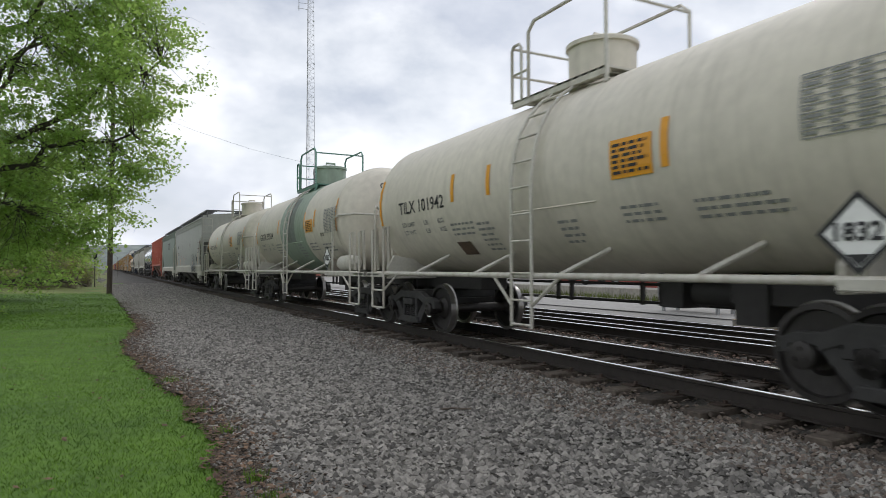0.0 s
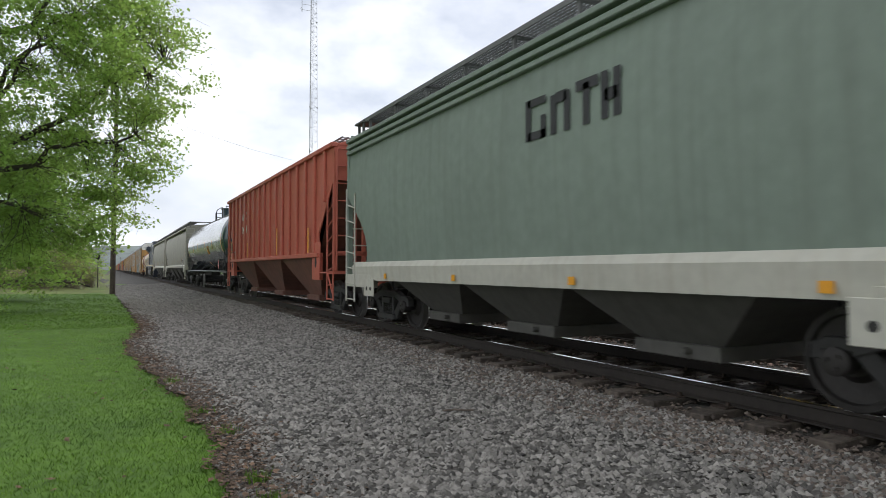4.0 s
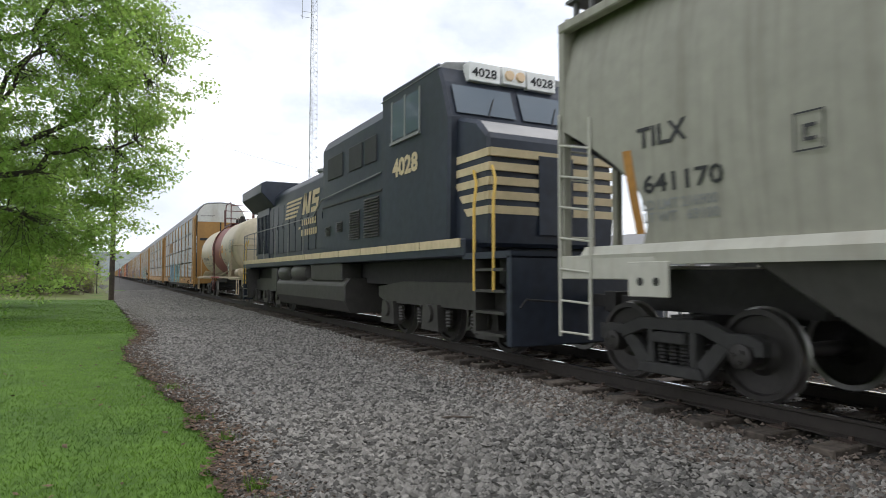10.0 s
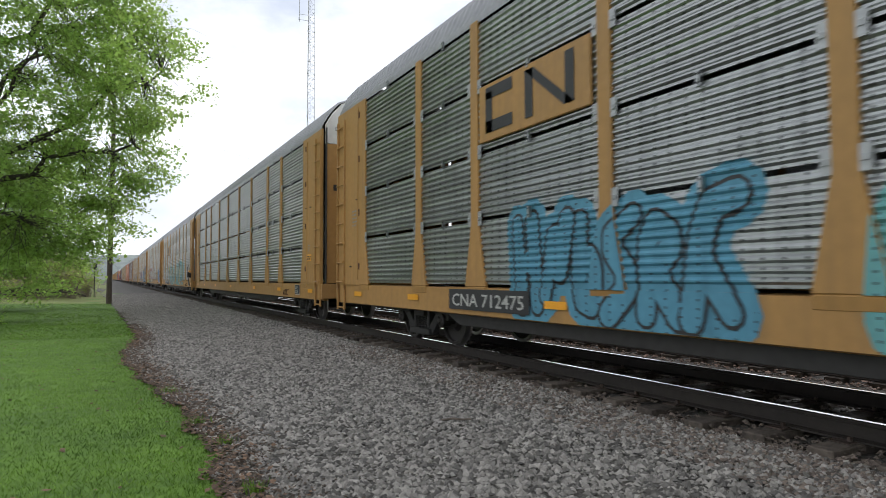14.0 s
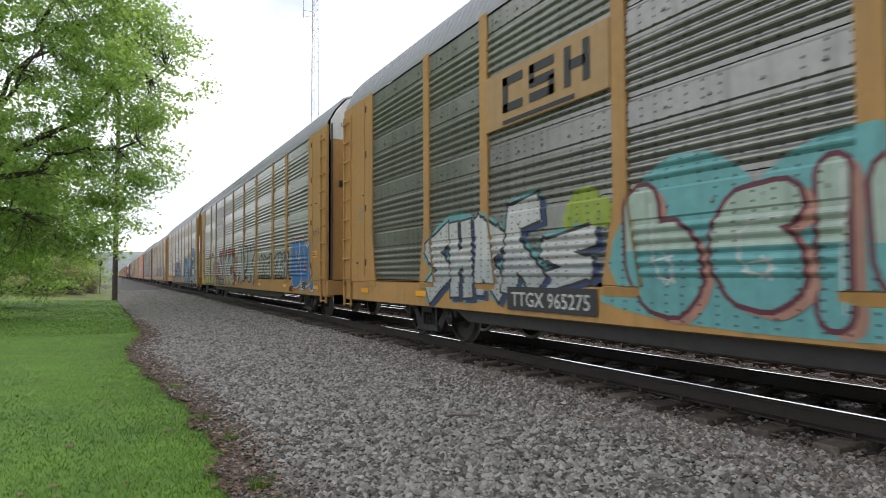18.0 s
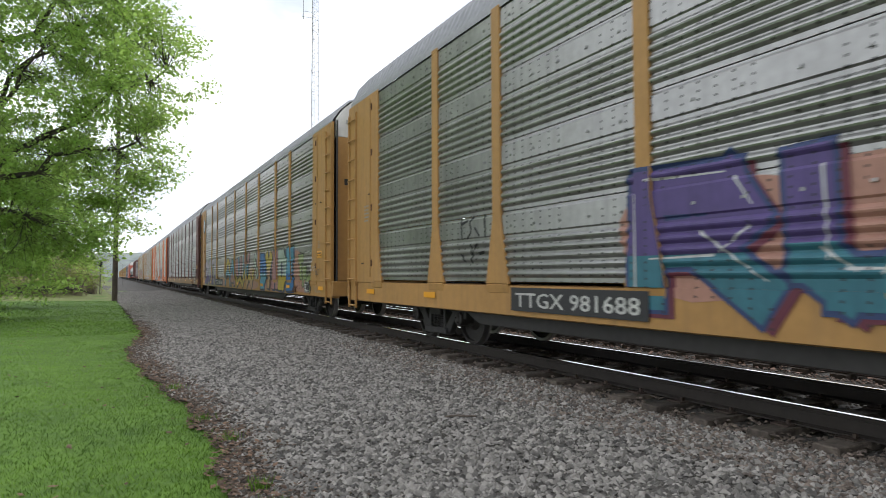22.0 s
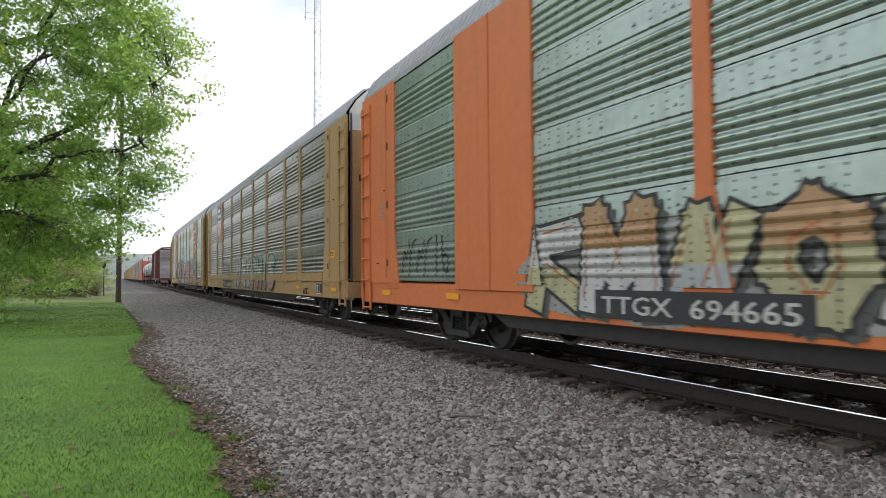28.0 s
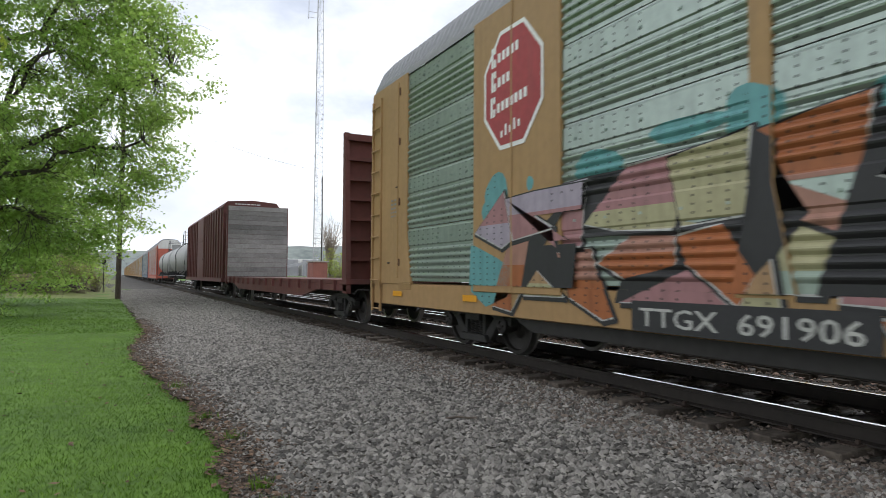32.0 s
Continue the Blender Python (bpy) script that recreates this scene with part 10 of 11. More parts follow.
    blobs(car, k, "salmon", ((3.2, 1.6, 1.3, 0.6), (1.4, 1.6, 1.2, 0.6), (-0.4, 1.5, 1.1, 0.6)), 7)
    blobs(car, k, "sky", ((-5.0, 0.9, 1.5, 0.2), (-8.0, 0.9, 1.6, 0.2), (-10.8, 0.9, 1.0, 0.22)), 8)
    lo, hi = ("sky", "blue", 0.45), ("deepteal", "sky", 0.5)
    placed(car, k, (("S", -3.5, -4.8, 0.78, 2.55, hi), ("K", -4.75, -6.15, 0.78, 2.5, lo), ("O", -6.1, -7.55, 0.8, 2.65, ("blue", "sky", 0.6)), ("W", -7.45, -8.95, 0.8, 2.75, hi)), "black", None, 0.33, 0.05, light="white", drop="navy")
    placed(car, k, (("B", -8.9, -11.4, 0.8, 3.05, ("sky", "blue", "navy", "blue")),), "black", None, 0.17, 0.06, light="white", drop="sky")
    fill = ("deepteal", "purple", 0.4)
    placed(car, k, (("R", 4.3, 2.5, 0.85, 2.3, fill), ("U", 2.5, 1.1, 0.95, 2.3, fill), ("M", 1.1, -0.4, 0.9, 2.35, fill), ("a", -0.3, -1.4, 0.8, 1.8, "deepteal")), "navy", None, 0.36, 0.05, light="white", drop="maroon")
    scrawl(car, k, 8.2, 1.8, 0.9, 0.35, "black", 9, 5, 0.045)
    scrawl(car, k, 8.1, 1.42, 0.8, 0.3, "black", 10, 4, 0.045)
    scrawl(car, k, -12.0, 1.85, 0.6, 0.3, "maroon", 26, 4, 0.04)
    scrawl(car, k, -12.2, 1.4, 0.4, 0.25, "maroon", 27, 3, 0.03)

    car, L = autorack(341.6, "yellow autorack covered with many-coloured letter graffiti", RACK_YELLOW, PANEL_BROWNISH, k, end_m=RACK_YELLOW, rise=0.8)
    rack_marks(car, 6)
    sill_number(car, "TTGX 986798", 7.1, 2.3)
    blobs(car, k, "salmon", ((4.6, 0.88, 0.9, 0.16), (-2.9, 0.88, 1.3, 0.16), (-4.1, 1.6, 0.35, 0.6), (-9.9, 1.5, 0.45, 0.55), (-10.6, 0.9, 0.9, 0.18), (-7.0, 0.85, 2.4, 0.14)), 9)
    blobs(car, k, "peach", ((-2.9, 1.3, 0.9, 0.25), (5.2, 1.15, 0.9, 0.1)), 10)
    placed(car, k, (("D", -4.45, -5.45, 0.76, 2.05, ("sky", "blue", 0.45)), ("Y", -5.45, -6.5, 0.76, 2.1, ("peach", "yellow", 0.5)), ("M", -6.45, -7.45, 0.76, 2.1, "pink"), ("D", -7.4, -8.6, 0.76, 2.1, ("yellow", "mint", 0.35)), ("E", -8.5, -9.5, 0.76, 2.12, ("blue", "sky", 0.4))), "black", None, 0.42, 0.045, drop="navy")
    placed(car, k, (("T", -10.05, -10.62, 1.1, 1.85, "green"), ("F", -10.52, -11.0, 0.9, 1.5, "green"), ("K", -10.88, -11.42, 0.76, 1.3, "green")), "black", None, 0.4, 0.035)
    placed(car, k, (("n", 3.95, 2.5, 1.25, 2.02, "yellow"), ("n", 4.1, 2.35, 0.76, 1.5, "sky"), ("n", 2.5, 1.15, 0.76, 1.98, ("pink", "sky", 0.4)), ("e", 2.2, 1.5, 0.9, 1.4, "salmon"), ("e", 1.2, 0.3, 1.2, 2.05, "pink"), ("I", 0.4, 0.0, 1.4, 2.05, "sky"), ("I", -0.05, -0.65, 1.2, 2.08, "pink"), ("I", -0.8, -1.3, 1.3, 2.12, "sky"), ("V", -1.2, -2.25, 1.25, 2.18, ("sky", "pink", 0.5)),
                    ("W", 1.1, -1.35, 0.76, 1.35, "yellow"), ("W", -1.3, -3.2, 0.76, 1.5, ("peach", "yellow", 0.4)), ("O", -3.3, -3.85, 1.55, 2.12, "mint"), ("O", -3.5, -4.2, 1.1, 1.6, "mint")), "black", None, 0.44, 0.05, drop="smoke")
    fill = ("purple", "lilac", 0.38)
    placed(car, k, (("S", 11.85, 10.75, 0.72, 2.1, fill), ("K", 10.75, 9.75, 0.74, 2.12, fill), ("A", 9.8, 8.95, 0.74, 2.15, fill), ("T", 8.95, 8.05, 0.74, 2.15, fill), ("A", 8.1, 7.2, 0.74, 2.15, fill)), "black", "mint", 0.3, 0.045, drop="green", grow=0.14)
    wild(car, k, 6.1, 1.15, 1.9, 0.48, ("white",), "smoke", None, 45, 0.1, 5, rim=0.015)
    for z, y, n_ in ((1.82, -10.8, 5), (1.6, -11.0, 5), (1.36, -11.3, 4)):
        scrawl(car, k, y, z, 0.16 * n_, 0.15, "white", int(z * 100), n_, 0.022)
    scrawl(car, k, -11.85, 0.76, 0.5, 0.16, "chalk", 28, 4, 0.022)
    mark("round_emblem", ([(0.45 + 0.42 * math.cos(q), 0.45 + 0.42 * math.sin(q)) for q in (2 * math.pi * i / 24 for i in range(24))], [tuple(range(24))]), on_side(12.5, 3.78, -1.6, 0.012), PAINTS["deepteal"], car)
    mark("round_emblem_cross", rects([(0.36, 0.15, 0.18, 0.6), (0.15, 0.36, 0.6, 0.18)]), on_side(12.5, 3.78, -1.6, 0.02), LETTER_WHITE, car)

    car, L = autorack(369.8, "oxide-brown autorack with dull ribbed sides", RACK_BROWN, PANEL_BROWNISH, k, sill_m=RACK_OCHRE)
    rack_marks(car, 7)
    star = [(0.75 * math.cos(radians(94 + 36 * i)) * (1 if i % 2 == 0 else 0.42), 0.62 * math.sin(radians(94 + 36 * i)) * (1 if i % 2 == 0 else 0.42)) for i in range(10)]
    ring = [(a + 0.75, b + 0.6) for a, b in star + star[:1]]
    spray(car, k, [(q, ((0, "smoke"),), 0.004 + 0.0001 * j) for j, q in enumerate(stroke([(a - 0.09, b) for a, b in ring[:6]], 0.17, 0.14, False) + stroke([(a - 0.03, b - 0.06) for a, b in ring[6:]], 0.08, 0.12, False))]
          + [(q, ((0, "white"),), 0.007 + 0.0001 * j) for j, q in enumerate(stroke(ring, 0.045, 0.04, True))], -10.05, 1.0, "graffiti_star", "sprayed chalk-white star outline")
    rows = [[(0.0, 0.1), (0.05, 1.0), (0.5, 1.1), (0.9, 0.98), (1.3, 1.08), (1.8, 0.95), (2.4, 1.02), (2.6, 0.92), (3.1, 0.88), (3.5, 0.98), (3.65, 0.62), (4.3, 0.66), (4.55, 0.45), (4.8, 0.0)],
            [(4.5, 0.6), (4.6, 0.85), (5.2, 1.05), (5.5, 1.14), (6.0, 1.04), (6.6, 1.02), (7.2, 1.12), (7.5, 1.08), (7.9, 1.14), (8.4, 1.1), (8.7, 0.98), (8.8, 0.75)],
            [(5.9, 0.0), (6.2, -0.08), (6.5, -0.02), (6.9, -0.1), (7.3, -0.02), (7.6, 0.02)]]
    for row in rows:
        spray(car, k, [(q, ((0, "white"),), 0.006 + 0.0001 * j) for j, q in enumerate(stroke(row, 0.05, 0.045, True))], -1.45, 1.1, "graffiti_stroke", "thin sprayed chalk-white line")

    car, L = autorack(397.8, "orange autorack with pale green ribbed sides", RACK_ORANGE, PANEL_GREEN, k, solid_bays=True, rise=0.92)
    rack_marks(car, 8)
    sill_number(car, "TTGX  694665", 5.5, 2.4)
    blobs(car, k, "chalk", ((6.2, 1.2, 1.0, 0.5), (4.6, 1.3, 1.2, 0.6), (2.9, 1.2, 1.1, 0.5)), 12, solid_at=((6.85, 9.05),))
    placed(car, k, (("a", 7.0, 5.8, 0.76, 1.9, ("cream", "white", 0.5)), ("M", 5.9, 4.6, 0.76, 2.05, ("white", "peach", 0.6)), ("d", 4.6, 3.5, 0.76, 1.9, ("silver", "cream", 0.5)), ("O", 3.5, 2.5, 0.8, 1.9, ("cream", "peach", 0.6)), ("S", 2.5, 1.4, 0.76, 1.95, ("white", "cream", 0.5))), "black", None, 0.4, 0.05, light="orange", drop="smoke")
    placed(car, k, (("g", -2.65, -3.7, 0.76, 2.1, "black"), ("a", -3.6, -4.7, 0.76, 2.25, ("black", "smoke", 0.5)), ("e", -4.6, -5.6, 0.8, 2.2, "black")), "white", "chalk", 0.42, 0.06, light="mint")
    scrawl(car, k, 11.3, 1.2, 2.0, 0.75, "black", 15, 6, 0.05)
    scrawl(car, k, -9.3, 1.2, 1.9, 0.7, "black", 16, 5, 0.04)

    car, L = autorack(425.9, "tan autorack with dusty ribbed sides and white graffiti", RACK_TAN, PANEL_BROWNISH, k, low_panel=True, sill_m=RACK_TAN, rise=0.9)
    rack_marks(car, 9)
    sill_number(car, "TTGX  996969", 6.4, 2.3)
    part("shield_plate", Shape().box(-1.612, -1.56, 6.95, 8.95, 3.1, 5.15), RACK_TAN, car, bevel=0.01)
    sh = [(0.1, 1.25), (0.0, 1.45), (0.2, 1.6), (0.68, 1.72), (1.16, 1.6), (1.36, 1.45), (1.26, 1.25), (1.36, 0.6), (1.05, 0.12), (0.68, 0.0), (0.31, 0.12), (0.0, 0.6)]
    mark("shield", (sh, [tuple(range(12))]), on_side(8.6, 3.40, -1.612, 0.006), SIGN_WHITE, car, "white, red and blue shield emblem")
    mark("shield_top", ([(0.1, 1.25), (0.0, 1.45), (0.2, 1.6), (0.68, 1.72), (1.16, 1.6), (1.36, 1.45), (1.26, 1.25), (1.33, 0.85), (0.03, 0.85)], [tuple(range(9))]), on_side(8.6, 3.40, -1.612, 0.010), PAINTS["blue"], car)
    mark("shield_bars", rects([(0.1 + 0.22 * i, 0.16 if i in (0, 5) else 0.06, 0.1, 0.72) for i in range(6)]), on_side(8.6, 3.40, -1.612, 0.010), SIGN_RED, car)
    mark("shield_lettering", rects([(0.28 + 0.16 * i, 1.3, 0.11, 0.16) for i in range(5)] + [(0.2 + 0.15 * i, 1.02, 0.1, 0.16) for i in range(7)]), on_side(8.6, 3.40, -1.612, 0.014), SIGN_WHITE, car)
    wild(car, k, 6.6, 1.25, 2.2, 0.68, ("chalk",), "smoke", None, 61, 0.1, 7, rim=0.012, soft=True)
    fill = ("silver", "white", 0.5)
    placed(car, k, (("I", 3.15, 2.75, 0.9, 1.75, fill), ("g", 2.75, 1.85, 0.8, 2.05, fill), ("d", 1.9, 1.15, 0.8, 2.1, fill), ("e", 1.2, 0.05, 0.76, 2.16, fill), ("f", 0.1, -0.8, 0.8, 2.1, fill)), "black", "silver", 0.3, 0.04, drop="smoke", grow=0.16, light="white")
    fill = ("pink", "mint", 0.22)
    placed(car, k, (("P", -1.1, -2.25, 0.76, 2.05, fill), ("H", -2.2, -3.35, 0.78, 2.05, fill), ("T", -3.3, -4.4, 0.78, 2.1, fill), ("S", -4.3, -5.6, 0.76, 2.08, fill)), "black", "silver", 0.34, 0.05, soft=True, drop="black", light="white", grow=0.1)
    scrawl(car, k, -9.4, 1.3, 1.3, 0.5, "black", 18, 4, 0.04)

    car, L = autorack(454.0, "tan autorack with pale green sides and teal graffiti", RACK_TAN, PANEL_GREEN, k, solid_bays=True, sill_m=RACK_TAN)
    rack_marks(car, 10)
    sill_number(car, "TTGX  691906", 5.5, 2.3, z=0.73)
    for y in (8.72, -7.15):
        oc = [(0.78 + 0.82 * math.cos(radians(22.5 + 45 * i)), 0.9 + 0.95 * math.sin(radians(22.5 + 45 * i))) for i in range(8)]
        inn = [(0.78 + 0.76 * math.cos(radians(22.5 + 45 * i)), 0.9 + 0.88 * math.sin(radians(22.5 + 45 * i))) for i in range(8)]
        mark("octagon_sign", (oc, [tuple(range(8))]), on_side(y, 3.05, -1.60, 0.010), SIGN_WHITE, car, "red octagonal emblem with a white rim")
        mark("octagon_field", (inn, [tuple(range(8))]), on_side(y, 3.05, -1.60, 0.014), tex_material("faded_sign_red", (0.36, 0.05, 0.055), 0.6, 0, 0.22, 8, 1, 0.05, streak=0.2), car)
        it = []
        for u, v, count in ((0.24, 1.28, 5), (0.24, 0.92, 3), (0.22, 0.54, 7)):
            it += [(u, v, 0.06, 0.3), (u + 0.07, v + 0.2, 0.06, 0.1), (u + 0.07, v, 0.06, 0.12)]
            it += [(u + 0.18 + 0.115 * q, v + 0.04 + 0.012 * q, 0.075, 0.14) for q in range(count)]
        it += [(0.5 + 0.11 * q, 0.2 + 0.02 * q, 0.05, 0.1 + 0.06 * (q % 2)) for q in range(5)]
        mark("octagon_bars", rects(it), on_side(y, 3.05, -1.60, 0.018), SIGN_WHITE, car)
    bay = ((6.85, 9.05), (-9.05, -6.85))
    blobs(car, k, "teal", ((8.35, 2.45, 0.32, 0.3), (8.62, 2.2, 0.14, 0.2), (7.5, 2.5, 0.08, 0.1), (6.2, 2.5, 0.42, 0.24), (4.9, 2.72, 0.5, 0.12), (4.15, 2.7, 0.3, 0.28), (2.55, 2.62, 0.7, 0.16), (1.2, 2.62, 0.42, 0.2), (0.3, 2.6, 0.3, 0.1), (-3.4, 2.38, 0.9, 0.2), (-5.6, 2.48, 0.7, 0.18), (-7.6, 2.25, 0.7, 0.35), (-8.9, 1.7, 0.6, 0.55), (-9.3, 0.95, 0.5, 0.22)), 13, solid_at=bay)
    shards(car, k, 9.2, 0.735, (("teal", None, 0, [(8.3, 1.5), (9.1, 1.75), (9.15, 1.0), (8.7, 0.78), (8.1, 0.95), (7.95, 1.35)]), ("teal", None, 0, [(-1.1, 0.74), (-0.55, 1.2), (-1.3, 1.55), (-1.75, 1.45), (-1.6, 0.74)])), None, solid_at=bay, name="graffiti_background")
    shards(car, k, 9.2, 0.735, (
        ("black", None, 0, [(6.4, 2.44), (6.1, 2.3), (5.7, 2.44), (5.6, 1.7), (7.5, 1.7), (7.7, 1.1), (6.6, 1.1)]),
        ("black", None, 0, [(5.7, 1.6), (4.8, 1.55), (3.95, 1.2), (4.4, 0.95), (5.9, 0.95)]),
        ("black", None, 0, [(4.15, 2.58), (3.9, 2.42), (3.95, 1.83), (3.64, 1.78), (4.06, 1.2), (4.45, 1.7)]),
        ("black", None, 0, [(3.1, 2.5), (2.4, 2.5), (1.9, 1.1), (3.6, 1.1)]), ("black", None, 0, [(1.1, 2.48), (0.75, 2.46), (0.6, 1.6), (1.2, 1.0)]),
        ("black", None, 0, [(0.05, 1.65), (-1.25, 1.8), (-1.25, 1.5), (-0.56, 1.2), (-0.85, 0.74), (0.1, 0.74)])), None, solid_at=bay, name="graffiti_background")
    shards(car, k, 9.2, 0.735, (
        ("orange", "salmon", 1.4, [(8.0, 1.75), (7.5, 1.8), (7.7, 1.1), (8.0, 0.74), (8.5, 0.8)]),
        ("cream", "peach", 1.15, [(7.33, 1.32), (7.7, 0.98), (6.8, 0.98)]),
        ("orange", "salmon", 1.2, [(6.9, 1.55), (6.3, 1.58), (6.2, 1.3), (5.92, 0.78), (6.1, 0.74), (6.7, 0.98)]),
        ("lilac", "pink", 2.0, [(8.1, 2.36), (8.15, 2.46), (8.96, 1.9), (8.2, 1.64), (8.0, 1.72), (6.96, 1.86)]),
        ("pink", "lilac", 2.1, [(8.1, 2.34), (6.38, 2.42), (6.48, 1.6), (6.92, 1.6), (7.0, 1.85), (7.9, 1.74)]),
        ("orange", "salmon", 1.5, [(5.6, 1.72), (5.02, 1.66), (5.02, 1.36), (5.75, 1.22), (6.2, 1.4)]),
        ("cream", "pink", 2.0, [(5.7, 2.46), (4.78, 2.5), (5.05, 1.72), (5.9, 1.76), (6.42, 1.86)]),
        ("cream", "cream", 1.9, [(5.12, 2.45), (4.12, 2.58), (4.22, 1.8), (4.95, 1.74)]),
        ("pink", None, 0, [(4.85, 1.33), (4.4, 0.98), (5.8, 0.96)]),
        ("orange", "orange", 1.3, [(5.0, 1.66), (4.46, 1.74), (4.1, 1.25), (4.3, 0.97), (4.88, 1.36)]),
        ("cream", "peach", 1.1, [(4.1, 1.26), (3.95, 1.4), (3.88, 0.97), (4.3, 0.95)])), light="white", solid_at=bay)
    shards(car, k, 9.2, 0.735, (
        ("mint", "cream", 1.3, [(3.7, 1.78), (3.3, 1.56), (3.55, 1.1), (3.95, 1.1), (3.92, 1.45)]),
        ("salmon", "orange", 2.1, [(4.3, 2.5), (3.12, 2.66), (3.2, 2.05), (3.4, 1.6), (3.8, 1.75), (3.9, 1.83)]),
        ("pink", None, 0, [(3.35, 1.4), (2.0, 1.6), (2.05, 1.34), (3.0, 1.02), (3.4, 1.04)]),
        ("pink", "lilac", 2.0, [(2.4, 2.56), (1.7, 2.54), (1.85, 1.74), (2.4, 1.76), (3.1, 2.0)]),
        ("lilac", "pink", 1.9, [(1.35, 1.86), (1.1, 2.2), (1.05, 2.45), (1.75, 2.52), (1.9, 1.5), (1.28, 0.76), (0.98, 1.25)]),
        ("orange", "orange", 1.5, [(1.1, 2.2), (0.62, 1.68), (0.38, 1.03), (0.82, 1.08), (1.32, 1.8)]),
        ("pink", "mint", 1.95, [(0.62, 1.68), (0.75, 2.46), (-0.25, 2.42), (-0.15, 1.6), (0.02, 1.6), (-0.17, 1.03), (0.38, 1.03)]),
        ("salmon", "pink", 1.75, [(-0.3, 2.32), (-0.63, 2.42), (-1.2, 1.8), (-0.57, 1.5), (-0.26, 1.6)]),
        ("pink", None, 0, [(1.36, 0.92), (0.53, 0.92), (0.4, 0.74), (1.36, 0.74)]),
        ("orange", None, 0, [(0.46, 0.98), (-0.2, 0.96), (-0.45, 0.74), (0.1, 0.74)]),
        ("cream", None, 0, [(2.5, 0.95), (1.4, 0.94), (1.12, 0.74), (1.9, 0.74)]),
        ("orange", None, 0, [(3.1, 0.94), (2.5, 0.95), (1.95, 0.74), (3.0, 0.74)])), light="white", solid_at=bay)
    placed(car, k, (("A", -1.5, -3.2, 0.78, 2.3, ("peach", "pink", 0.4)), ("R", -3.1, -4.15, 0.8, 2.36, ("salmon", "pink", 0.45)), ("S", -4.0, -4.95, 0.8, 2.4, ("peach", "pink", 0.5)), ("N", -4.85, -6.15, 0.8, 2.22, ("salmon", "pink", 0.45)), ("I", -6.1, -6.72, 0.8, 2.5, ("orange", "salmon", 0.4)), ("C", -6.7, -8.85, 0.78, 2.32, ("peach", "pink", 0.55))), "black", None, 0.38, 0.055, light="white", drop="black", solid_at=bay)
    scrawl(car, k, -8.4, 2.0, 0.5, 0.3, "black", 29, 3, 0.02, solid_at=bay)
    scrawl(car, k, -9.2, 1.3, 1.6, 0.8, "black", 19, 5, 0.045)


# ---- cars behind ----
DARK_RED = tex_material("dark_red_boxcar", (0.115, 0.035, 0.03), 0.7, 0, 0.2, 8, 0.6, 0.1, streak=0.4, dirt=(0.05, 0.035, 0.03))
OLD_PLANKS = tex_material("weathered_grey_planks", (0.24, 0.23, 0.225), 0.9, 0, 0.35, 12, 1.2, 0.3, spread=0.3)


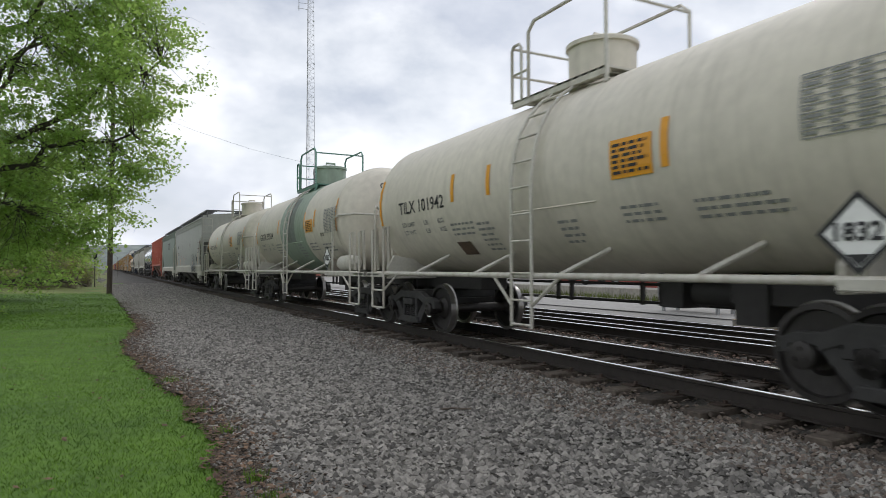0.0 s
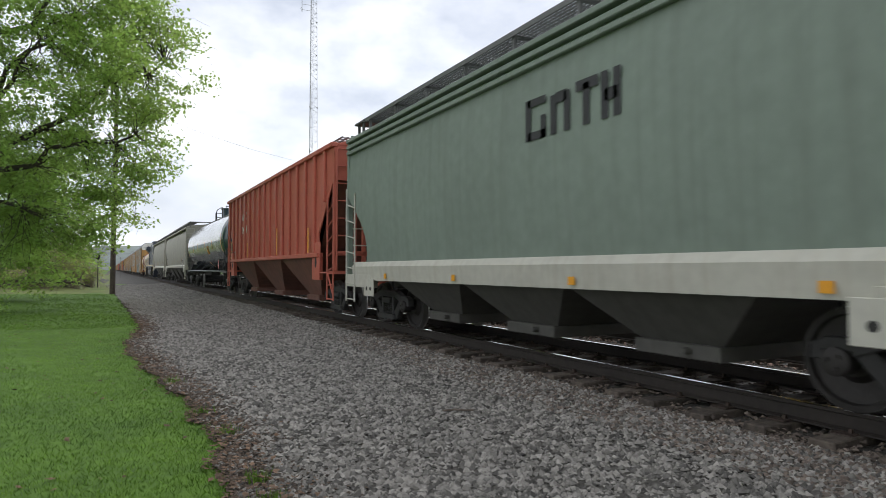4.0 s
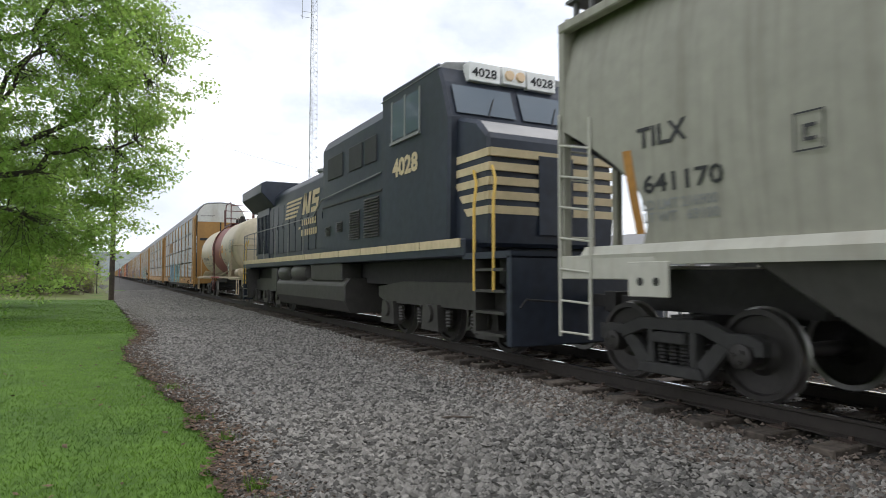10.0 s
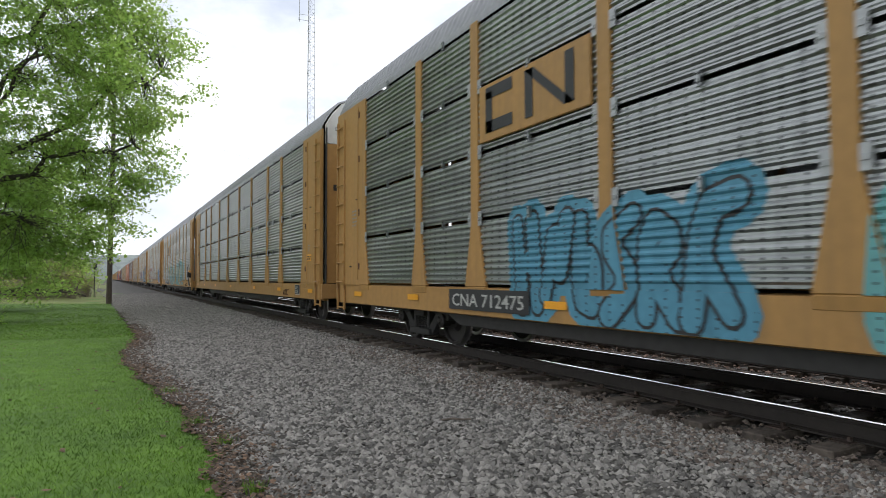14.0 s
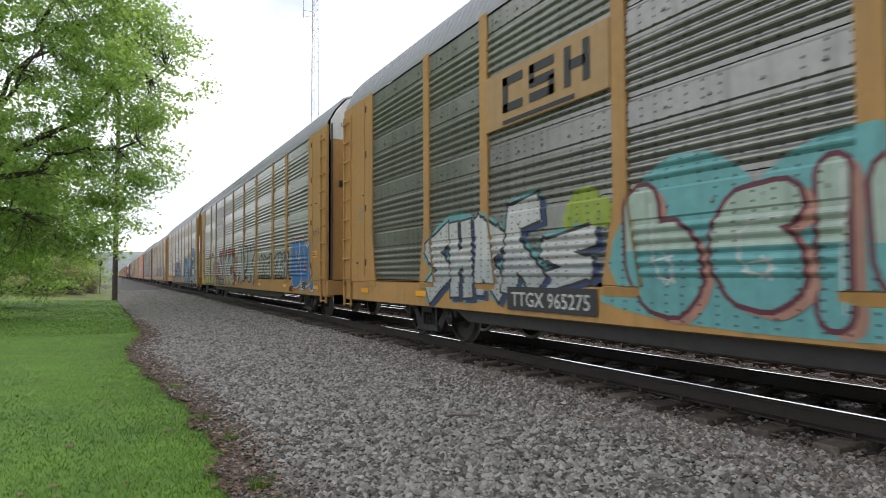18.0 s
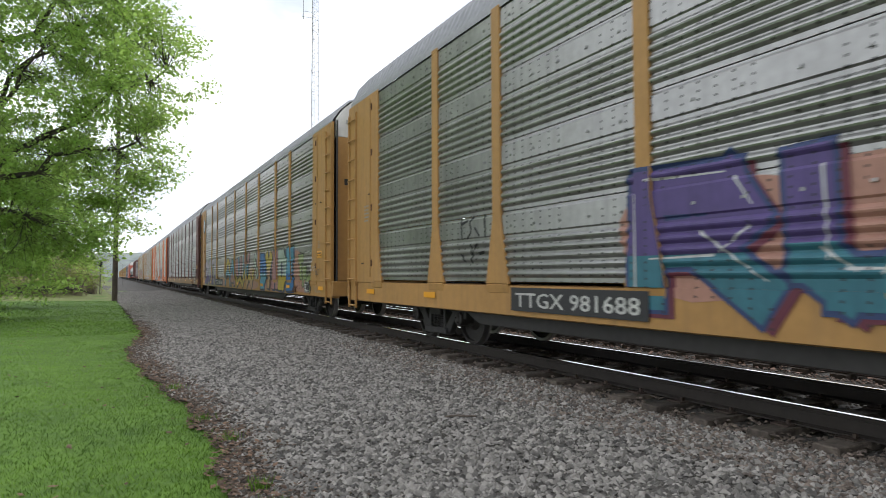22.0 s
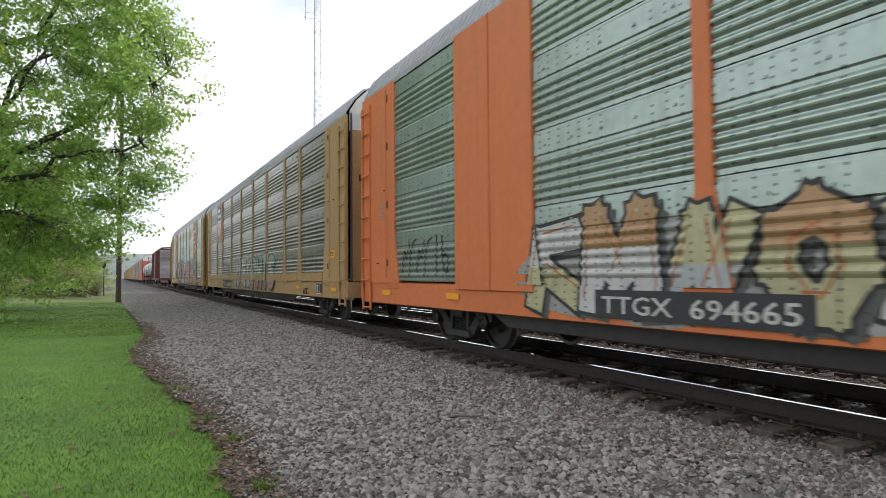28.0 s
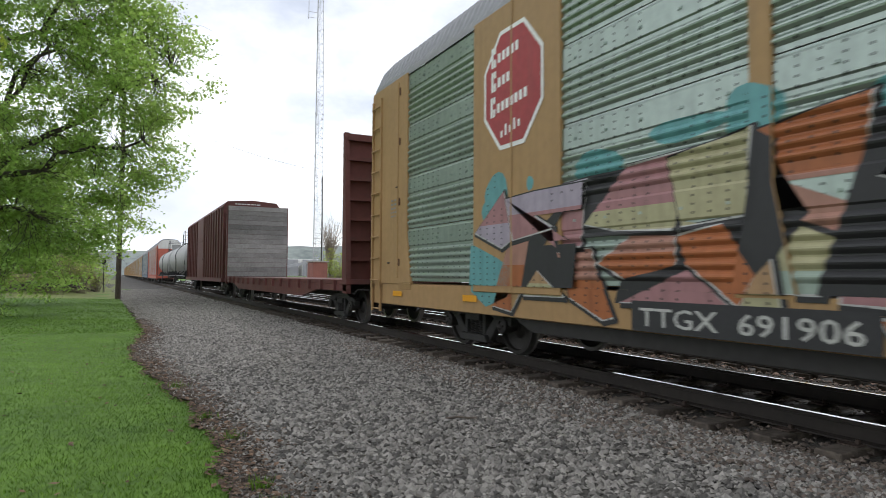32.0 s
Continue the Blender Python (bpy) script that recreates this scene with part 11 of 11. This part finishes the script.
def build_tail():
    s0, s1 = 469.3, 488.8
    car, L = car_thing("bulkhead_flat_car", "dark red empty bulkhead flat car with plank-lined ends", s0, s1)
    a, b = L(s0), L(s1)
    part("deck", Shape().box(-1.55, 1.55, a, b, 1.02, 1.14), DARK_RED, car, bevel=0.01)
    for sx in (-1, 1):
        part("side_sill", Shape().prism([(a, 1.02), (b, 1.02), (b, 0.86), (b - 2.6, 0.86), (b - 4.2, 0.62), (a + 4.2, 0.62), (a + 2.6, 0.86), (a, 0.86)], 'x', sx * 1.56, sx * 1.46), DARK_RED, car)
        y = a + 0.8
        while y < b - 0.5:
            part("stake_pocket", Shape().box(min(sx * 1.56, sx * 1.63), max(sx * 1.56, sx * 1.63), y, y + 0.1, 0.86, 1.12), DARK_RED, car)
            y += 1.2
    part("centre_sill", Shape().box(-0.4, 0.4, a + 0.3, b - 0.3, 0.6, 1.02), STEEL_DARK, car)
    for e, sg in ((a, 1), (b, -1)):
        part("bulkhead", Shape().box(-1.56, 1.56, min(e + sg * 0.3, e + sg * 0.36), max(e + sg * 0.3, e + sg * 0.36), 1.14, 4.8), DARK_RED, car)
        for x in (-1.5, -0.5, 0.5, 1.5):
            part("bulkhead_post", Shape().prism([(e + sg * 0.3, 4.8), (e + sg * 0.22, 4.8), (e + sg * 0.02, 1.3), (e + sg * 0.02, 0.8), (e + sg * 0.3, 0.8)], 'x', x - 0.06, x + 0.06), DARK_RED, car)
        for z in (1.6, 2.1, 2.6, 3.1, 3.6, 4.1, 4.6):
            part("bulkhead_rib", Shape().box(-1.5, 1.5, min(e + sg * 0.16, e + sg * 0.3), max(e + sg * 0.16, e + sg * 0.3), z, z + 0.09), DARK_RED, car)
        for i in range(15):
            z = 1.16 + i * 0.242
            part("plank", Shape().box(-1.5, 1.5, min(e + sg * 0.36, e + sg * 0.42), max(e + sg * 0.36, e + sg * 0.42), z, z + 0.232), OLD_PLANKS, car, bevel=0.006)
    for s in (a + 1.9, b - 1.9):
        add_truck(car, s)
    add_couplers(car, a, b)

    s0, s1 = 489.9, 509.6
    car, L = car_thing("boxcar", "dark red ribbed boxcar with a sliding door", s0, s1)
    a, b = L(s0), L(s1)
    part("body", Shape().prism([(-1.5, 1.05), (-1.5, 4.95), (-1.3, 5.2), (0, 5.3), (1.3, 5.2), (1.5, 4.95), (1.5, 1.05)], 'y', a + 0.2, b - 0.2), DARK_RED, car, bevel=0.02)
    part("side_sill", Shape().box(-1.55, 1.55, a + 0.2, b - 0.2, 0.85, 1.08), DARK_RED, car)
    y = a + 0.7
    while y < b - 0.6:
        if abs(y) > 1.8:
            part("side_rib", Shape().box(-1.57, -1.5, y - 0.06, y + 0.06, 1.08, 4.92), DARK_RED, car)
        y += 1.05
    part("sliding_door", Shape().box(-1.58, -1.5, -1.6, 1.6, 1.1, 4.7).box(-1.61, -1.58, -1.5, 1.5, 2.2, 2.28).box(-1.61, -1.58, -1.5, 1.5, 3.4, 3.48), DARK_RED, car, bevel=0.01)
    for i in range(8):
        part("end_rib", Shape().box(-1.4, 1.4, a + 0.12, a + 0.2, 1.3 + i * 0.45, 1.45 + i * 0.45), DARK_RED, car, bevel=0.02)
    ladder(car, "end_ladder", [(-1.5, a + 0.15, 1.0), (-1.5, a + 0.15, 5.0)], [(-1.05, a + 0.15, 1.0), (-1.05, a + 0.15, 5.0)], [k / 9 for k in range(1, 9)], -1, 0.02, DARK_RED)
    mark("roof_lettering_bars", bar_rows(1.6, 0.1, 1, 80), lambda u, v: (-0.9 + u, a + 0.19, 5.02 + v), LETTER_WHITE, car)
    for s in (a + 2.1, b - 2.1):
        add_truck(car, s)
    add_couplers(car, a + 0.1, b - 0.1)
    for s in (511.0, 530.3):
        tank_car(s, s + 18.3, s + 1.2, s + 17.1, 2.72, 1.5, "dull grey tank car with a dark rail", [(s + 1.2, s + 7, GREY_TANK), (s + 7, s + 11, GREY_TANK), (s + 11, s + 17.1, GREY_TANK)], BLACK_TRIM, s + 9.1, kind="oil", detail=False)
    kinds = [("bright red autorack with a white top", RED_HOPPER, PANEL_BROWNISH), ("dull blue autorack with grey sides", paint("rackblue", (0.10, 0.17, 0.25)), PANEL_GREY)]
    kinds += [("yellow autorack with grey ribbed sides", RACK_YELLOW, PANEL_GREY), ("tan autorack with dusty ribbed sides", RACK_TAN, PANEL_BROWNISH)] * 6
    for i, (lab, fm, pm) in enumerate(kinds):
        autorack(564.0 + 28.3 * i, lab, fm, pm, "grouped")


build_tanks()
build_black_tank()
build_cream_tank()
build_hoppers()
build_red_hopper()
build_locomotive()
build_autoracks()
build_tail()


# ---- movement ----
def roll(first, r, x, y):
    """Rows that turn a wheelset as it rolls towards -y."""
    per = degrees_per_second(r)
    return [(k / FPS, pose(x, y, r, per * k / FPS, 0, 0)) for k in range(int(32 * FPS) + 1)]


def degrees_per_second(r):
    return math.degrees(SPEED / r)


def share_roll(obs, r):
    walk(obs[0], roll(obs[0], r, 0, obs[0].matrix_basis.translation.y))
    act, slot = obs[0].animation_data.action, obs[0].animation_data.action_slot
    for o in obs[1:]:
        o.rotation_mode = "QUATERNION"
        o.animation_data_create()
        o.animation_data.action = act
        o.animation_data.action_slot = slot


def motions():
    for t in TRAIN:
        y = t.matrix_basis.translation.y
        walk(t, [(0.0, pose(TRACK_X, y, 0)), (16.0, pose(TRACK_X, y - SPEED * 16.0, 0)), (32.0, pose(TRACK_X, y - SPEED * 32.0, 0))])
    share_roll(WHEELS_A, 0.457)
    share_roll(WHEELS_B, 0.457)
    for o in WHEELS_L:
        walk(o, roll(o, 0.53, 0, o.matrix_basis.translation.y))


motions()
